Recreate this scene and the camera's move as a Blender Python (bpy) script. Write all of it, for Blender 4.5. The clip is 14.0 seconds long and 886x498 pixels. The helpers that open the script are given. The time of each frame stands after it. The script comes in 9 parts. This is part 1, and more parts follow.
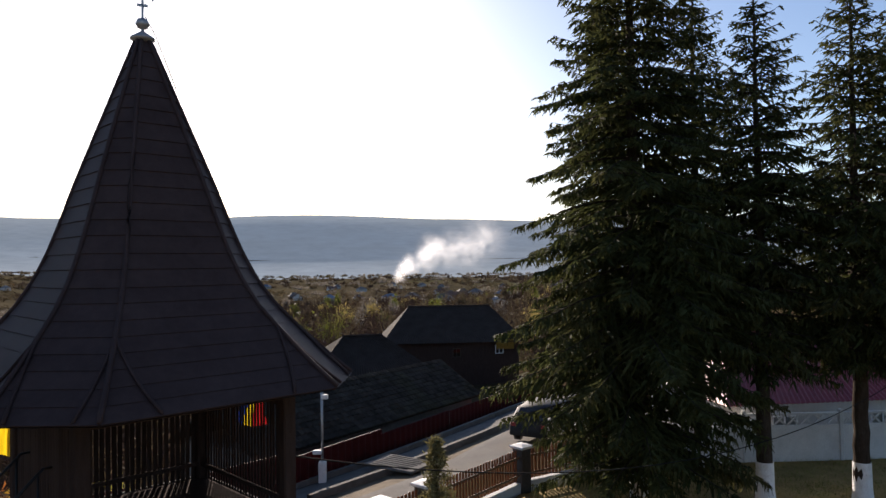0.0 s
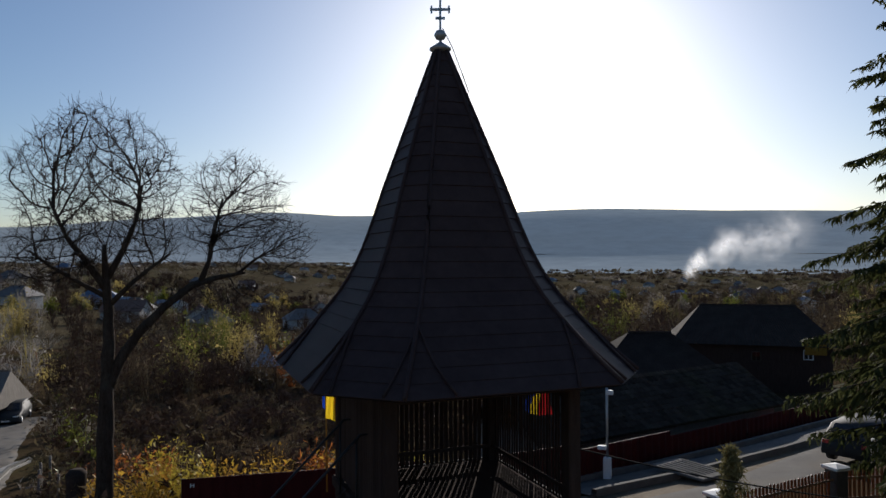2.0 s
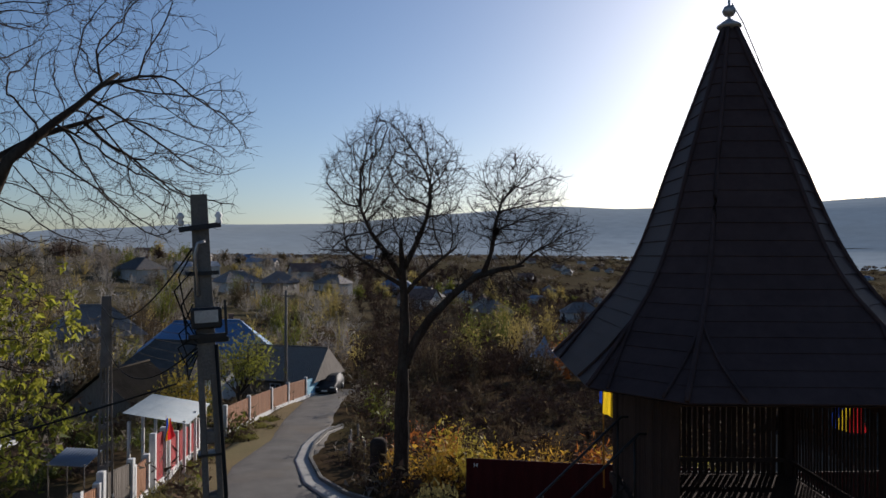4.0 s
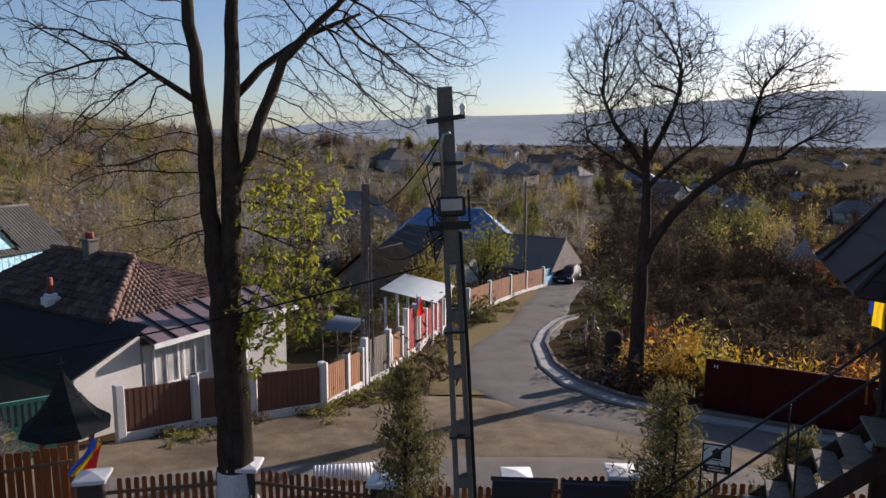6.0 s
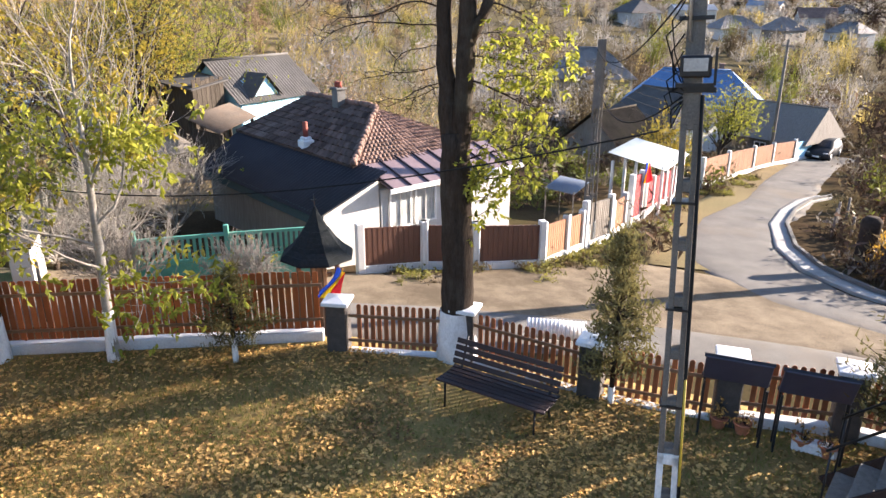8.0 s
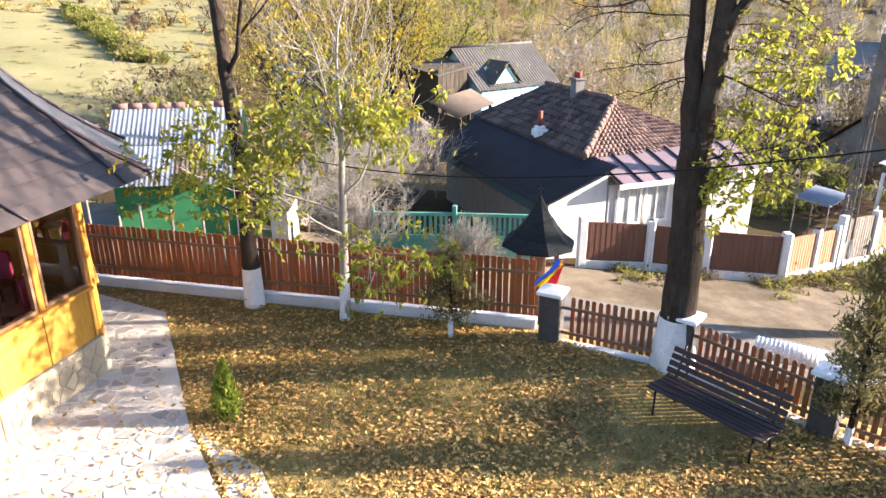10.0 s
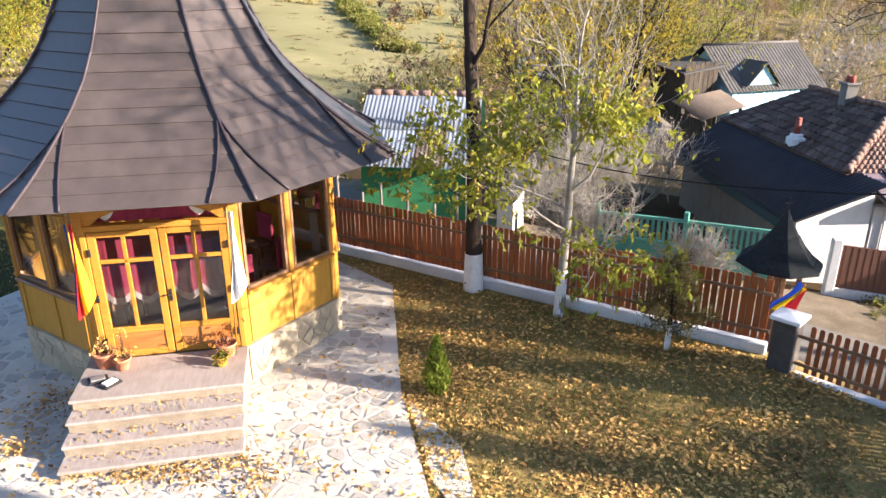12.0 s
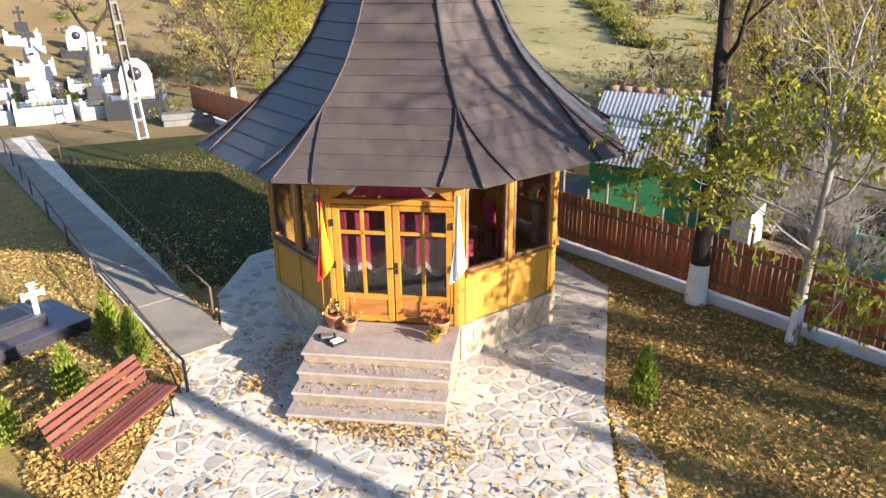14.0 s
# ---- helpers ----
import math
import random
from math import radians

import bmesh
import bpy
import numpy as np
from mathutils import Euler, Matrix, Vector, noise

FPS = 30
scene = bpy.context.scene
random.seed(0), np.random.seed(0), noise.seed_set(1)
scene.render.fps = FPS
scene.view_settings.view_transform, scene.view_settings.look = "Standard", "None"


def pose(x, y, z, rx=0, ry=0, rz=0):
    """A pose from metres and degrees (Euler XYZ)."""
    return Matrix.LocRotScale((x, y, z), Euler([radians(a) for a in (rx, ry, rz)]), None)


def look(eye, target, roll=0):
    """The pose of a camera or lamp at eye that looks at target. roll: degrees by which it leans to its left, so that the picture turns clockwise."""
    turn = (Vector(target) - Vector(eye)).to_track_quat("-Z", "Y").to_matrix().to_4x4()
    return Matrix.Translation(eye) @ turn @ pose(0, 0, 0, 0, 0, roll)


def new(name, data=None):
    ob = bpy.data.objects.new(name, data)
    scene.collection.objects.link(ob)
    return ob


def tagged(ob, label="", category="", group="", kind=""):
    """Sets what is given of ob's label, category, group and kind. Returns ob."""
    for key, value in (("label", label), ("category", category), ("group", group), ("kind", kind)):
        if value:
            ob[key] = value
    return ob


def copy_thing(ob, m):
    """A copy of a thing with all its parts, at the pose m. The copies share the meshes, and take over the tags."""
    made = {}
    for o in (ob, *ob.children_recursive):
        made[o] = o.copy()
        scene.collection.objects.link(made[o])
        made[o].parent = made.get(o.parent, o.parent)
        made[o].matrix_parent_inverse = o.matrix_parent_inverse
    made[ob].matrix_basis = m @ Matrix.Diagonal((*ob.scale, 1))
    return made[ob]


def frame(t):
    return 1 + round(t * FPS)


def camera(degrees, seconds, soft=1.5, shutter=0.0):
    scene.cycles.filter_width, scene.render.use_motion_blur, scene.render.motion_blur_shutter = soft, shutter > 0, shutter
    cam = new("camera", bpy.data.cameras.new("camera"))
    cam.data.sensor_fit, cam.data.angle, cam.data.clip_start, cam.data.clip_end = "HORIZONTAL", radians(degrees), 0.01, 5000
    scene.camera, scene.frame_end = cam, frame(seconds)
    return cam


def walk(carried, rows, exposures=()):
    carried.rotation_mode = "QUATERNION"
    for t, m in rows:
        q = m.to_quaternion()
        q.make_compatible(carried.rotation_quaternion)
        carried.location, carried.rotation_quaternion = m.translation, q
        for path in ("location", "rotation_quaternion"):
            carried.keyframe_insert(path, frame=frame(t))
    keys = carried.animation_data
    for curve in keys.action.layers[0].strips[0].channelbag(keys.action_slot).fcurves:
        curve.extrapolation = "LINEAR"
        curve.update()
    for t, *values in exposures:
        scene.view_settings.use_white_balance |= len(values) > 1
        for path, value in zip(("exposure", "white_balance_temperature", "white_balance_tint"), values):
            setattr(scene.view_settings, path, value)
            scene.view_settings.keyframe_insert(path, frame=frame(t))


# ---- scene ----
cam = camera(64.34, 14.0)
EYE = (0.0, 0.0, 6.3)


def hover(yaw, pitch, roll):
    """The camera hangs in one place and only turns."""
    return pose(*EYE, 90 + pitch, 0, yaw) @ pose(0, 0, 0, 0, 0, -roll)


PATH = [
    (0, hover(-0.00, 1.34, 0.78)),
    (0.5, hover(6.07, 1.30, 0.70)),
    (1, hover(11.76, 1.23, 0.51)),
    (1.5, hover(17.30, 1.15, 0.34)),
    (2, hover(22.89, 1.04, 0.19)),
    (2.5, hover(28.47, 0.93, 0.11)),
    (3, hover(34.10, 0.81, 0.01)),
    (3.5, hover(39.72, 0.66, -0.16)),
    (3.7, hover(41.96, 0.60, -0.23)),
    (5.8, hover(62.51, -6.13, -0.28)),
    (6, hover(64.37, -8.37, -0.27)),
    (6.5, hover(68.75, -10.47, -0.28)),
    (7, hover(73.43, -12.62, -0.35)),
    (7.5, hover(78.16, -16.81, -0.29)),
    (8, hover(82.86, -19.80, -0.26)),
    (8.2, hover(84.77, -20.07, -0.27)),
    (10.5, hover(106.57, -20.69, 0.05)),
    (11, hover(111.33, -20.80, 0.06)),
    (11.5, hover(116.13, -20.90, 0.18)),
    (12, hover(120.89, -21.00, 0.29)),
    (12.5, hover(125.68, -21.11, 0.35)),
    (13, hover(130.47, -21.20, 0.40)),
    (13.5, hover(135.28, -21.28, 0.45)),
    (14, hover(139.79, -21.35, 0.58)),
]
EXPOSURES = [(0.0, 0.9, 6500, 18), (1.0, 0.4, 6000, 14), (2.0, 0.05, 5900, 12), (3.7, 0.15, 5950, 14), (5.8, 0.55, 6150, 22), (6.5, 0.95, 6250, 22), (7.0, 1.3, 6350, 19), (7.5, 1.85, 6400, 18), (8.2, 2.5, 6450, 18), (10.3, 2.7, 6400, 18), (12.0, 2.35, 6400, 17), (14.0, 2.0, 6350, 15)]
walk(cam, PATH, EXPOSURES)

# ---- light: late autumn afternoon, low sun in a clear hazy sky ----
SUN_AZ, SUN_EL = 15.0, 17.0
sun_dir = Vector((-math.sin(radians(SUN_AZ)) * math.cos(radians(SUN_EL)), math.cos(radians(SUN_AZ)) * math.cos(radians(SUN_EL)), math.sin(radians(SUN_EL))))
world = bpy.data.worlds.new("sky")
scene.world = world
world.use_nodes = True
wn = world.node_tree.nodes
sky = wn.new("ShaderNodeTexSky")
sky.sky_type = "NISHITA"
sky.sun_disc = False
sky.sun_elevation = radians(SUN_EL)
sky.sun_rotation = radians(-SUN_AZ)
sky.air_density, sky.dust_density, sky.ozone_density = 1.0, 0.8, 3.0
wn["Background"].inputs["Strength"].default_value = 0.08
world.node_tree.links.new(sky.outputs["Color"], wn["Background"].inputs["Color"])
sun = new("sun", bpy.data.lights.new("sun", "SUN"))
sun.data.energy, sun.data.angle, sun.data.color = 5.0, radians(0.55), (1.0, 0.89, 0.74)
sun.matrix_basis = look((0, 0, 60), Vector((0, 0, 60)) - sun_dir)


# ---- materials ----
def ramp(nt, fac, stops):
    n = nt.nodes.new("ShaderNodeValToRGB")
    e = n.color_ramp.elements
    e[0].position, e[0].color = stops[0][0], (*stops[0][1], 1)
    e[1].position, e[1].color = stops[-1][0], (*stops[-1][1], 1)
    for p, c in stops[1:-1]:
        k = e.new(p)
        k.color = (*c, 1)
    nt.links.new(fac, n.inputs[0])
    return n.outputs[0]


def noise_tex(nt, scale, detail=4, rough=0.6, stretch=None, where="Object"):
    n = nt.nodes.new("ShaderNodeTexNoise")
    n.inputs["Scale"].default_value, n.inputs["Detail"].default_value, n.inputs["Roughness"].default_value = scale, detail, rough
    src = nt.nodes.new("ShaderNodeTexCoord").outputs[where] if where == "Object" else nt.nodes.new("ShaderNodeNewGeometry").outputs["Position"]
    if stretch:
        m = nt.nodes.new("ShaderNodeMapping")
        m.inputs["Scale"].default_value = stretch
        nt.links.new(src, m.inputs[0])
        src = m.outputs[0]
    nt.links.new(src, n.inputs["Vector"])
    return n.outputs["Fac"]


def mixed(nt, fac, a, b, mode="MIX"):
    n = nt.nodes.new("ShaderNodeMix")
    n.data_type, n.blend_type = "RGBA", mode
    for sock, v in ((n.inputs[0], fac), (n.inputs[6], a), (n.inputs[7], b)):
        if isinstance(v, bpy.types.NodeSocket):
            nt.links.new(v, sock)
        elif isinstance(v, (int, float)):
            sock.default_value = v
        else:
            sock.default_value = (*v, 1)
    return n.outputs[2]


def material(name, dark, light, scale=6.0, rough=0.7, metal=0.0, bump=0.3, stretch=None, stain=None, vary=0.0, fine=60.0, where="Object", leaf=0.0, spec=0.5, island=0.0):
    """A procedural surface: two tones by a coarse noise, a fine grain, an optional stain, a shift per piece."""
    m = bpy.data.materials.new(name)
    m.use_nodes = True
    nt = m.node_tree
    b = nt.nodes["Principled BSDF"]
    coarse = noise_tex(nt, scale, 5, 0.6, stretch, where)
    grain = noise_tex(nt, fine, 3, 0.7, stretch, where)
    col = ramp(nt, coarse, [(0.3, dark), (0.7, light)])
    col = mixed(nt, 0.35, col, ramp(nt, grain, [(0.3, tuple(c * 0.55 for c in dark)), (0.7, tuple(min(1, c * 1.25) for c in light))]))
    if stain:
        big = noise_tex(nt, scale * 0.23, 6, 0.65, None, where)
        f = nt.nodes.new("ShaderNodeMapRange")
        f.inputs[1].default_value, f.inputs[2].default_value, f.inputs[4].default_value = 0.5, 0.68, stain[1]
        nt.links.new(big, f.inputs[0])
        col = mixed(nt, f.outputs[0], col, stain[0])
    if vary or island:
        r = nt.nodes.new("ShaderNodeObjectInfo").outputs["Random"] if vary else nt.nodes.new("ShaderNodeNewGeometry").outputs["Random Per Island"]
        k = vary or island
        hsv = nt.nodes.new("ShaderNodeHueSaturation")
        mr = nt.nodes.new("ShaderNodeMapRange")
        mr.inputs[3].default_value, mr.inputs[4].default_value = 1 - k, 1 + k
        nt.links.new(r, mr.inputs[0])
        nt.links.new(mr.outputs[0], hsv.inputs["Value"])
        nt.links.new(col, hsv.inputs["Color"])
        col = hsv.outputs[0]
    nt.links.new(col, b.inputs["Base Color"])
    rr = nt.nodes.new("ShaderNodeMapRange")
    rr.inputs[3].default_value, rr.inputs[4].default_value = max(0.03, rough - 0.12), min(1, rough + 0.12)
    nt.links.new(grain, rr.inputs[0])
    nt.links.new(rr.outputs[0], b.inputs["Roughness"])
    b.inputs["Metallic"].default_value = metal
    b.inputs["Specular IOR Level"].default_value = spec
    if bump:
        bp = nt.nodes.new("ShaderNodeBump")
        bp.inputs["Strength"].default_value, bp.inputs["Distance"].default_value = bump, 0.02
        nt.links.new(grain, bp.inputs["Height"])
        nt.links.new(bp.outputs[0], b.inputs["Normal"])
    if leaf:
        t = nt.nodes.new("ShaderNodeBsdfTranslucent")
        mx = nt.nodes.new("ShaderNodeMixShader")
        mx.inputs[0].default_value = leaf
        nt.links.new(col, t.inputs[0])
        nt.links.new(b.outputs[0], mx.inputs[1])
        nt.links.new(t.outputs[0], mx.inputs[2])
        nt.links.new(mx.outputs[0], nt.nodes["Material Output"].inputs[0])
    return m


def glass_material(name, tint, clear):
    m = bpy.data.materials.new(name)
    m.use_nodes = True
    nt = m.node_tree
    nt.nodes.remove(nt.nodes["Principled BSDF"])
    g, t, mx, fr = (nt.nodes.new(k) for k in ("ShaderNodeBsdfGlossy", "ShaderNodeBsdfTransparent", "ShaderNodeMixShader", "ShaderNodeFresnel"))
    g.inputs["Roughness"].default_value = 0.02
    t.inputs[0].default_value = (*tint, 1)
    fr.inputs[0].default_value = clear
    nt.links.new(fr.outputs[0], mx.inputs[0])
    nt.links.new(t.outputs[0], mx.inputs[1])
    nt.links.new(g.outputs[0], mx.inputs[2])
    nt.links.new(mx.outputs[0], nt.nodes["Material Output"].inputs[0])
    return m


M = {}
M["grass"] = material("yard_grass", (0.18, 0.12, 0.042), (0.38, 0.26, 0.098), 2.2, 0.95, 0, 1.0, None, ((0.17, 0.165, 0.048), 0.6), 0, 22, "World", 0, 0.1)
# green lawn, darkened: the shade lying on it is put into its colour
M["lawn"] = material("shaded_green_lawn", (0.024, 0.03, 0.012), (0.055, 0.058, 0.023), 1.1, 0.95, 0, 0.8, None, ((0.05, 0.04, 0.02), 0.6), 0, 40, "World", 0, 0.05)
M["dirt"] = material("bare_dirt", (0.11, 0.086, 0.06), (0.235, 0.188, 0.13), 1.6, 0.97, 0, 0.9, None, ((0.07, 0.054, 0.036), 0.75), 0, 26, "World", 0, 0.05)
M["scrub"] = material("scrub_soil", (0.04, 0.028, 0.018), (0.08, 0.058, 0.034), 0.35, 1.0, 0, 0.8, None, ((0.062, 0.062, 0.024), 0.7), 0, 9, "World", 0, 0.0)
M["slope"] = material("dry_slope_grass", (0.11, 0.082, 0.042), (0.21, 0.16, 0.082), 0.2, 0.95, 0, 0.8, None, ((0.12, 0.115, 0.05), 0.7), 0, 9, "World", 0, 0.05)
M["meadow"] = material("meadow", (0.15, 0.14, 0.065), (0.245, 0.22, 0.11), 0.12, 0.95, 0, 0.6, None, ((0.12, 0.155, 0.05), 0.7), 0, 8, "World", 0, 0.05)
M["plain"] = material("valley_fields", (0.05, 0.042, 0.028), (0.11, 0.09, 0.055), 0.006, 1.0, 0, 0.0, None, ((0.08, 0.085, 0.035), 0.7), 0, 0.05, "World", 0, 0.0)
M["ridge"] = material("hazed_hills", (0.16, 0.19, 0.21), (0.24, 0.27, 0.29), 0.0016, 1.0, 0, 0.0, (1, 1, 4), ((0.20, 0.20, 0.18), 0.7), 0, 0.01, "World", 0, 0.0)
M["asphalt"] = material("worn_asphalt", (0.115, 0.108, 0.098), (0.19, 0.178, 0.16), 0.8, 0.97, 0, 0.5, None, ((0.17, 0.14, 0.105), 0.7), 0, 70, "World", 0, 0.04)
M["concrete"] = material("concrete", (0.27, 0.26, 0.24), (0.41, 0.395, 0.365), 1.5, 0.92, 0, 0.4, None, ((0.19, 0.18, 0.16), 0.6), 0.06, 60, "Object", 0, 0.15)
M["old_concrete"] = material("grey_concrete", (0.11, 0.106, 0.098), (0.19, 0.182, 0.167), 2.2, 0.95, 0, 0.5, None, ((0.075, 0.07, 0.06), 0.6), 0.05, 50, "Object", 0, 0.06)
M["walk"] = material("path_concrete", (0.17, 0.155, 0.13), (0.27, 0.25, 0.21), 1.4, 0.9, 0, 0.4, None, ((0.17, 0.145, 0.11), 0.7), 0.06, 60, "Object", 0, 0.2)
M["stone"] = material("flagstone", (0.33, 0.305, 0.26), (0.50, 0.465, 0.41), 3.0, 0.85, 0, 0.5, None, ((0.26, 0.245, 0.22), 0.6), 0.2, 45)
M["stone_rest"] = material("flagstone_small", (0.33, 0.305, 0.26), (0.50, 0.465, 0.41), 3.0, 0.85, 0, 0.5, None, ((0.26, 0.245, 0.22), 0.6), 0, 45, "Object", 0, 0.5, 0.2)
M["mortar"] = material("pale_mortar", (0.46, 0.42, 0.35), (0.62, 0.58, 0.50), 2.0, 0.95, 0, 0.6, None, ((0.34, 0.30, 0.24), 0.7), 0, 60)
M["clad"] = material("cladding_stone", (0.33, 0.26, 0.165), (0.48, 0.40, 0.28), 4.0, 0.9, 0, 0.6, None, ((0.25, 0.215, 0.165), 0.6), 0.16, 50)
M["clad_joint"] = material("cladding_joint", (0.34, 0.275, 0.185), (0.48, 0.40, 0.285), 4.0, 0.95, 0, 0.6, None, None, 0, 50)
M["step"] = material("step_stone", (0.235, 0.195, 0.172), (0.36, 0.31, 0.275), 5.0, 0.75, 0, 0.3, (1, 5, 1), ((0.2, 0.16, 0.135), 0.5), 0.06, 120, "Object", 0, 0.3)
M["riser"] = material("rough_riser_stone", (0.20, 0.16, 0.115), (0.31, 0.26, 0.19), 7.0, 0.95, 0, 0.6, None, ((0.16, 0.13, 0.10), 0.5), 0.08, 90, "Object", 0, 0.15)
M["honey"] = material("honey_varnished_wood", (0.31, 0.135, 0.017), (0.46, 0.215, 0.034), 3.0, 0.42, 0, 0.12, (1, 1, 8), None, 0.1, 30, "Object", 0, 0.3)
M["honey_side"] = material("honey_boards", (0.33, 0.165, 0.024), (0.48, 0.255, 0.042), 3.0, 0.45, 0, 0.12, (6, 6, 1), ((0.26, 0.125, 0.025), 0.5), 0.08, 30, "Object", 0, 0.3)
M["door_wood"] = material("door_panel_wood", (0.25, 0.092, 0.02), (0.39, 0.16, 0.042), 3.0, 0.4, 0, 0.12, (1, 1, 7), None, 0.05, 35)
M["brown"] = material("dark_sill_wood", (0.14, 0.07, 0.035), (0.24, 0.125, 0.06), 3.0, 0.5, 0, 0.2, (1, 1, 6), None, 0.1, 35)
M["plank"] = material("stained_fence_plank", (0.25, 0.055, 0.011), (0.40, 0.105, 0.022), 2.0, 0.5, 0, 0.25, (6, 6, 0.8), ((0.16, 0.045, 0.014), 0.5), 0.26, 40)
M["picket"] = material("brown_picket", (0.20, 0.055, 0.018), (0.33, 0.105, 0.035), 2.0, 0.5, 0, 0.25, (6, 6, 0.8), ((0.14, 0.05, 0.02), 0.5), 0.24, 40)
M["tower_wood"] = material("dark_tower_wood", (0.036, 0.023, 0.019), (0.07, 0.047, 0.038), 3.0, 1.0, 0, 0.3, (5, 5, 1), None, 0.2, 40, "Object", 0, 0.03)
M["roof"] = material("brown_roof_metal", (0.058, 0.046, 0.042), (0.08, 0.064, 0.058), 0.9, 0.4, 0.05, 0.015, None, ((0.068, 0.056, 0.052), 0.5), 0.06, 3, "Object", 0, 0.26)
M["roof_dark"] = material("dark_roof_seam", (0.03, 0.022, 0.026), (0.05, 0.038, 0.043), 2.0, 0.5, 0.1, 0.08, None, None, 0.05, 30, "Object", 0, 0.3)
M["tower_roof"] = material("dark_brown_roof_metal", (0.045, 0.029, 0.028), (0.065, 0.044, 0.042), 0.9, 0.6, 0.0, 0.03, None, None, 0.05, 6, "Object", 0, 0.08)
M["tower_roof"].node_tree.nodes["Principled BSDF"].inputs["Specular Tint"].default_value = (1.0, 0.88, 0.82, 1)
M["white"] = material("white_paint", (0.70, 0.69, 0.66), (0.84, 0.83, 0.80), 2.5, 0.7, 0, 0.2, None, ((0.55, 0.53, 0.48), 0.5), 0.04, 50)
M["lime"] = material("limewash", (0.66, 0.65, 0.62), (0.86, 0.85, 0.82), 5.0, 0.95, 0, 0.6, (1, 1, 0.4), ((0.40, 0.36, 0.30), 0.6), 0, 50)
M["plaster"] = material("white_plaster", (0.46, 0.445, 0.41), (0.63, 0.61, 0.57), 1.2, 0.9, 0, 0.3, None, ((0.34, 0.32, 0.285), 0.7), 0.05, 40)
M["basewall"] = material("grey_base_wall", (0.50, 0.50, 0.49), (0.66, 0.66, 0.64), 1.4, 0.9, 0, 0.4, None, ((0.36, 0.35, 0.33), 0.6), 0.04, 50)
M["pillar"] = material("dark_stone_pillar", (0.028, 0.023, 0.02), (0.075, 0.062, 0.053), 7.0, 0.7, 0, 0.6, None, None, 0.1, 40)
M["tin"] = material("galvanised_tin", (0.17, 0.20, 0.24), (0.26, 0.295, 0.34), 0.8, 0.7, 0.0, 0.06, (1, 1, 1), ((0.18, 0.19, 0.20), 0.5), 0, 20, "Object", 0, 0.2)
M["tin_rust"] = material("rusty_tin", (0.08, 0.062, 0.047), (0.15, 0.112, 0.082), 1.4, 0.85, 0.0, 0.1, (1, 1, 1), ((0.13, 0.07, 0.04), 0.7), 0, 20)
M["green"] = material("green_plaster", (0.02, 0.16, 0.06), (0.04, 0.26, 0.10), 1.0, 0.85, 0, 0.4, None, ((0.05, 0.11, 0.05), 0.7), 0, 30)
M["teal"] = material("teal_fence_paint", (0.05, 0.22, 0.16), (0.09, 0.32, 0.24), 2.0, 0.7, 0, 0.3, None, ((0.16, 0.26, 0.19), 0.5), 0.12, 30)
M["old_tile"] = material("old_dark_roof_tile", (0.06, 0.038, 0.03), (0.14, 0.095, 0.075), 2.0, 0.95, 0, 0.5, None, ((0.17, 0.14, 0.115), 0.5), 0, 30, "Object", 0, 0.12, 0.4)
M["red_tile"] = material("brown_clay_tile", (0.13, 0.078, 0.062), (0.23, 0.15, 0.12), 2.0, 0.92, 0, 0.5, None, ((0.10, 0.07, 0.058), 0.6), 0, 30, "Object", 0, 0.15, 0.25)
M["wine"] = material("wine_red_roof_tile", (0.22, 0.03, 0.04), (0.34, 0.06, 0.07), 2.0, 0.5, 0.1, 0.2, None, None, 0.1, 30)
M["navy"] = material("dark_corrugated_sheet", (0.018, 0.016, 0.018), (0.036, 0.032, 0.035), 1.2, 0.65, 0.0, 0.2, None, ((0.045, 0.04, 0.04), 0.5), 0, 30, "Object", 0, 0.18)
M["shingle"] = material("black_shingle", (0.032, 0.025, 0.022), (0.06, 0.048, 0.041), 1.5, 1.0, 0, 0.5, None, None, 0, 14, "Object", 0, 0.03)
M["hat_shingle"] = material("black_hat_shingle", (0.012, 0.014, 0.014), (0.03, 0.033, 0.033), 1.5, 0.9, 0, 0.5, None, None, 0.1, 14, "Object", 0, 0.1)
M["mauve"] = material("mauve_sheet_roof", (0.16, 0.11, 0.115), (0.24, 0.175, 0.175), 1.2, 0.5, 0.2, 0.1, None, None, 0.05, 25)
M["slate"] = material("grey_asbestos_roof", (0.065, 0.061, 0.058), (0.125, 0.118, 0.11), 1.2, 0.95, 0, 0.4, None, ((0.07, 0.058, 0.045), 0.6), 0, 25, "Object", 0, 0.1)
# far roof and far wall are lightened: haze is put into their colours
M["far_roof"] = material("hazed_weathered_roof", (0.10, 0.095, 0.092), (0.20, 0.185, 0.175), 1.2, 0.8, 0, 0.0, None, ((0.15, 0.10, 0.075), 0.6), 0.3, 25, "Object", 0, 0.3)
M["far_wall"] = material("hazed_far_plaster", (0.42, 0.40, 0.37), (0.62, 0.60, 0.56), 1.2, 1.0, 0, 0.0, None, ((0.34, 0.29, 0.23), 0.6), 0.2, 25, "Object", 0, 0.0)
M["moss_slate"] = material("mossy_dark_tile", (0.03, 0.026, 0.022), (0.065, 0.057, 0.048), 1.2, 0.95, 0, 0.4, None, ((0.06, 0.06, 0.03), 0.5), 0, 25, "Object", 0, 0.0, 0.3)
M["blue_roof"] = material("blue_sheet_roof", (0.06, 0.15, 0.30), (0.11, 0.23, 0.40), 0.8, 0.6, 0.1, 0.1, None, ((0.15, 0.22, 0.29), 0.5), 0.1, 20)
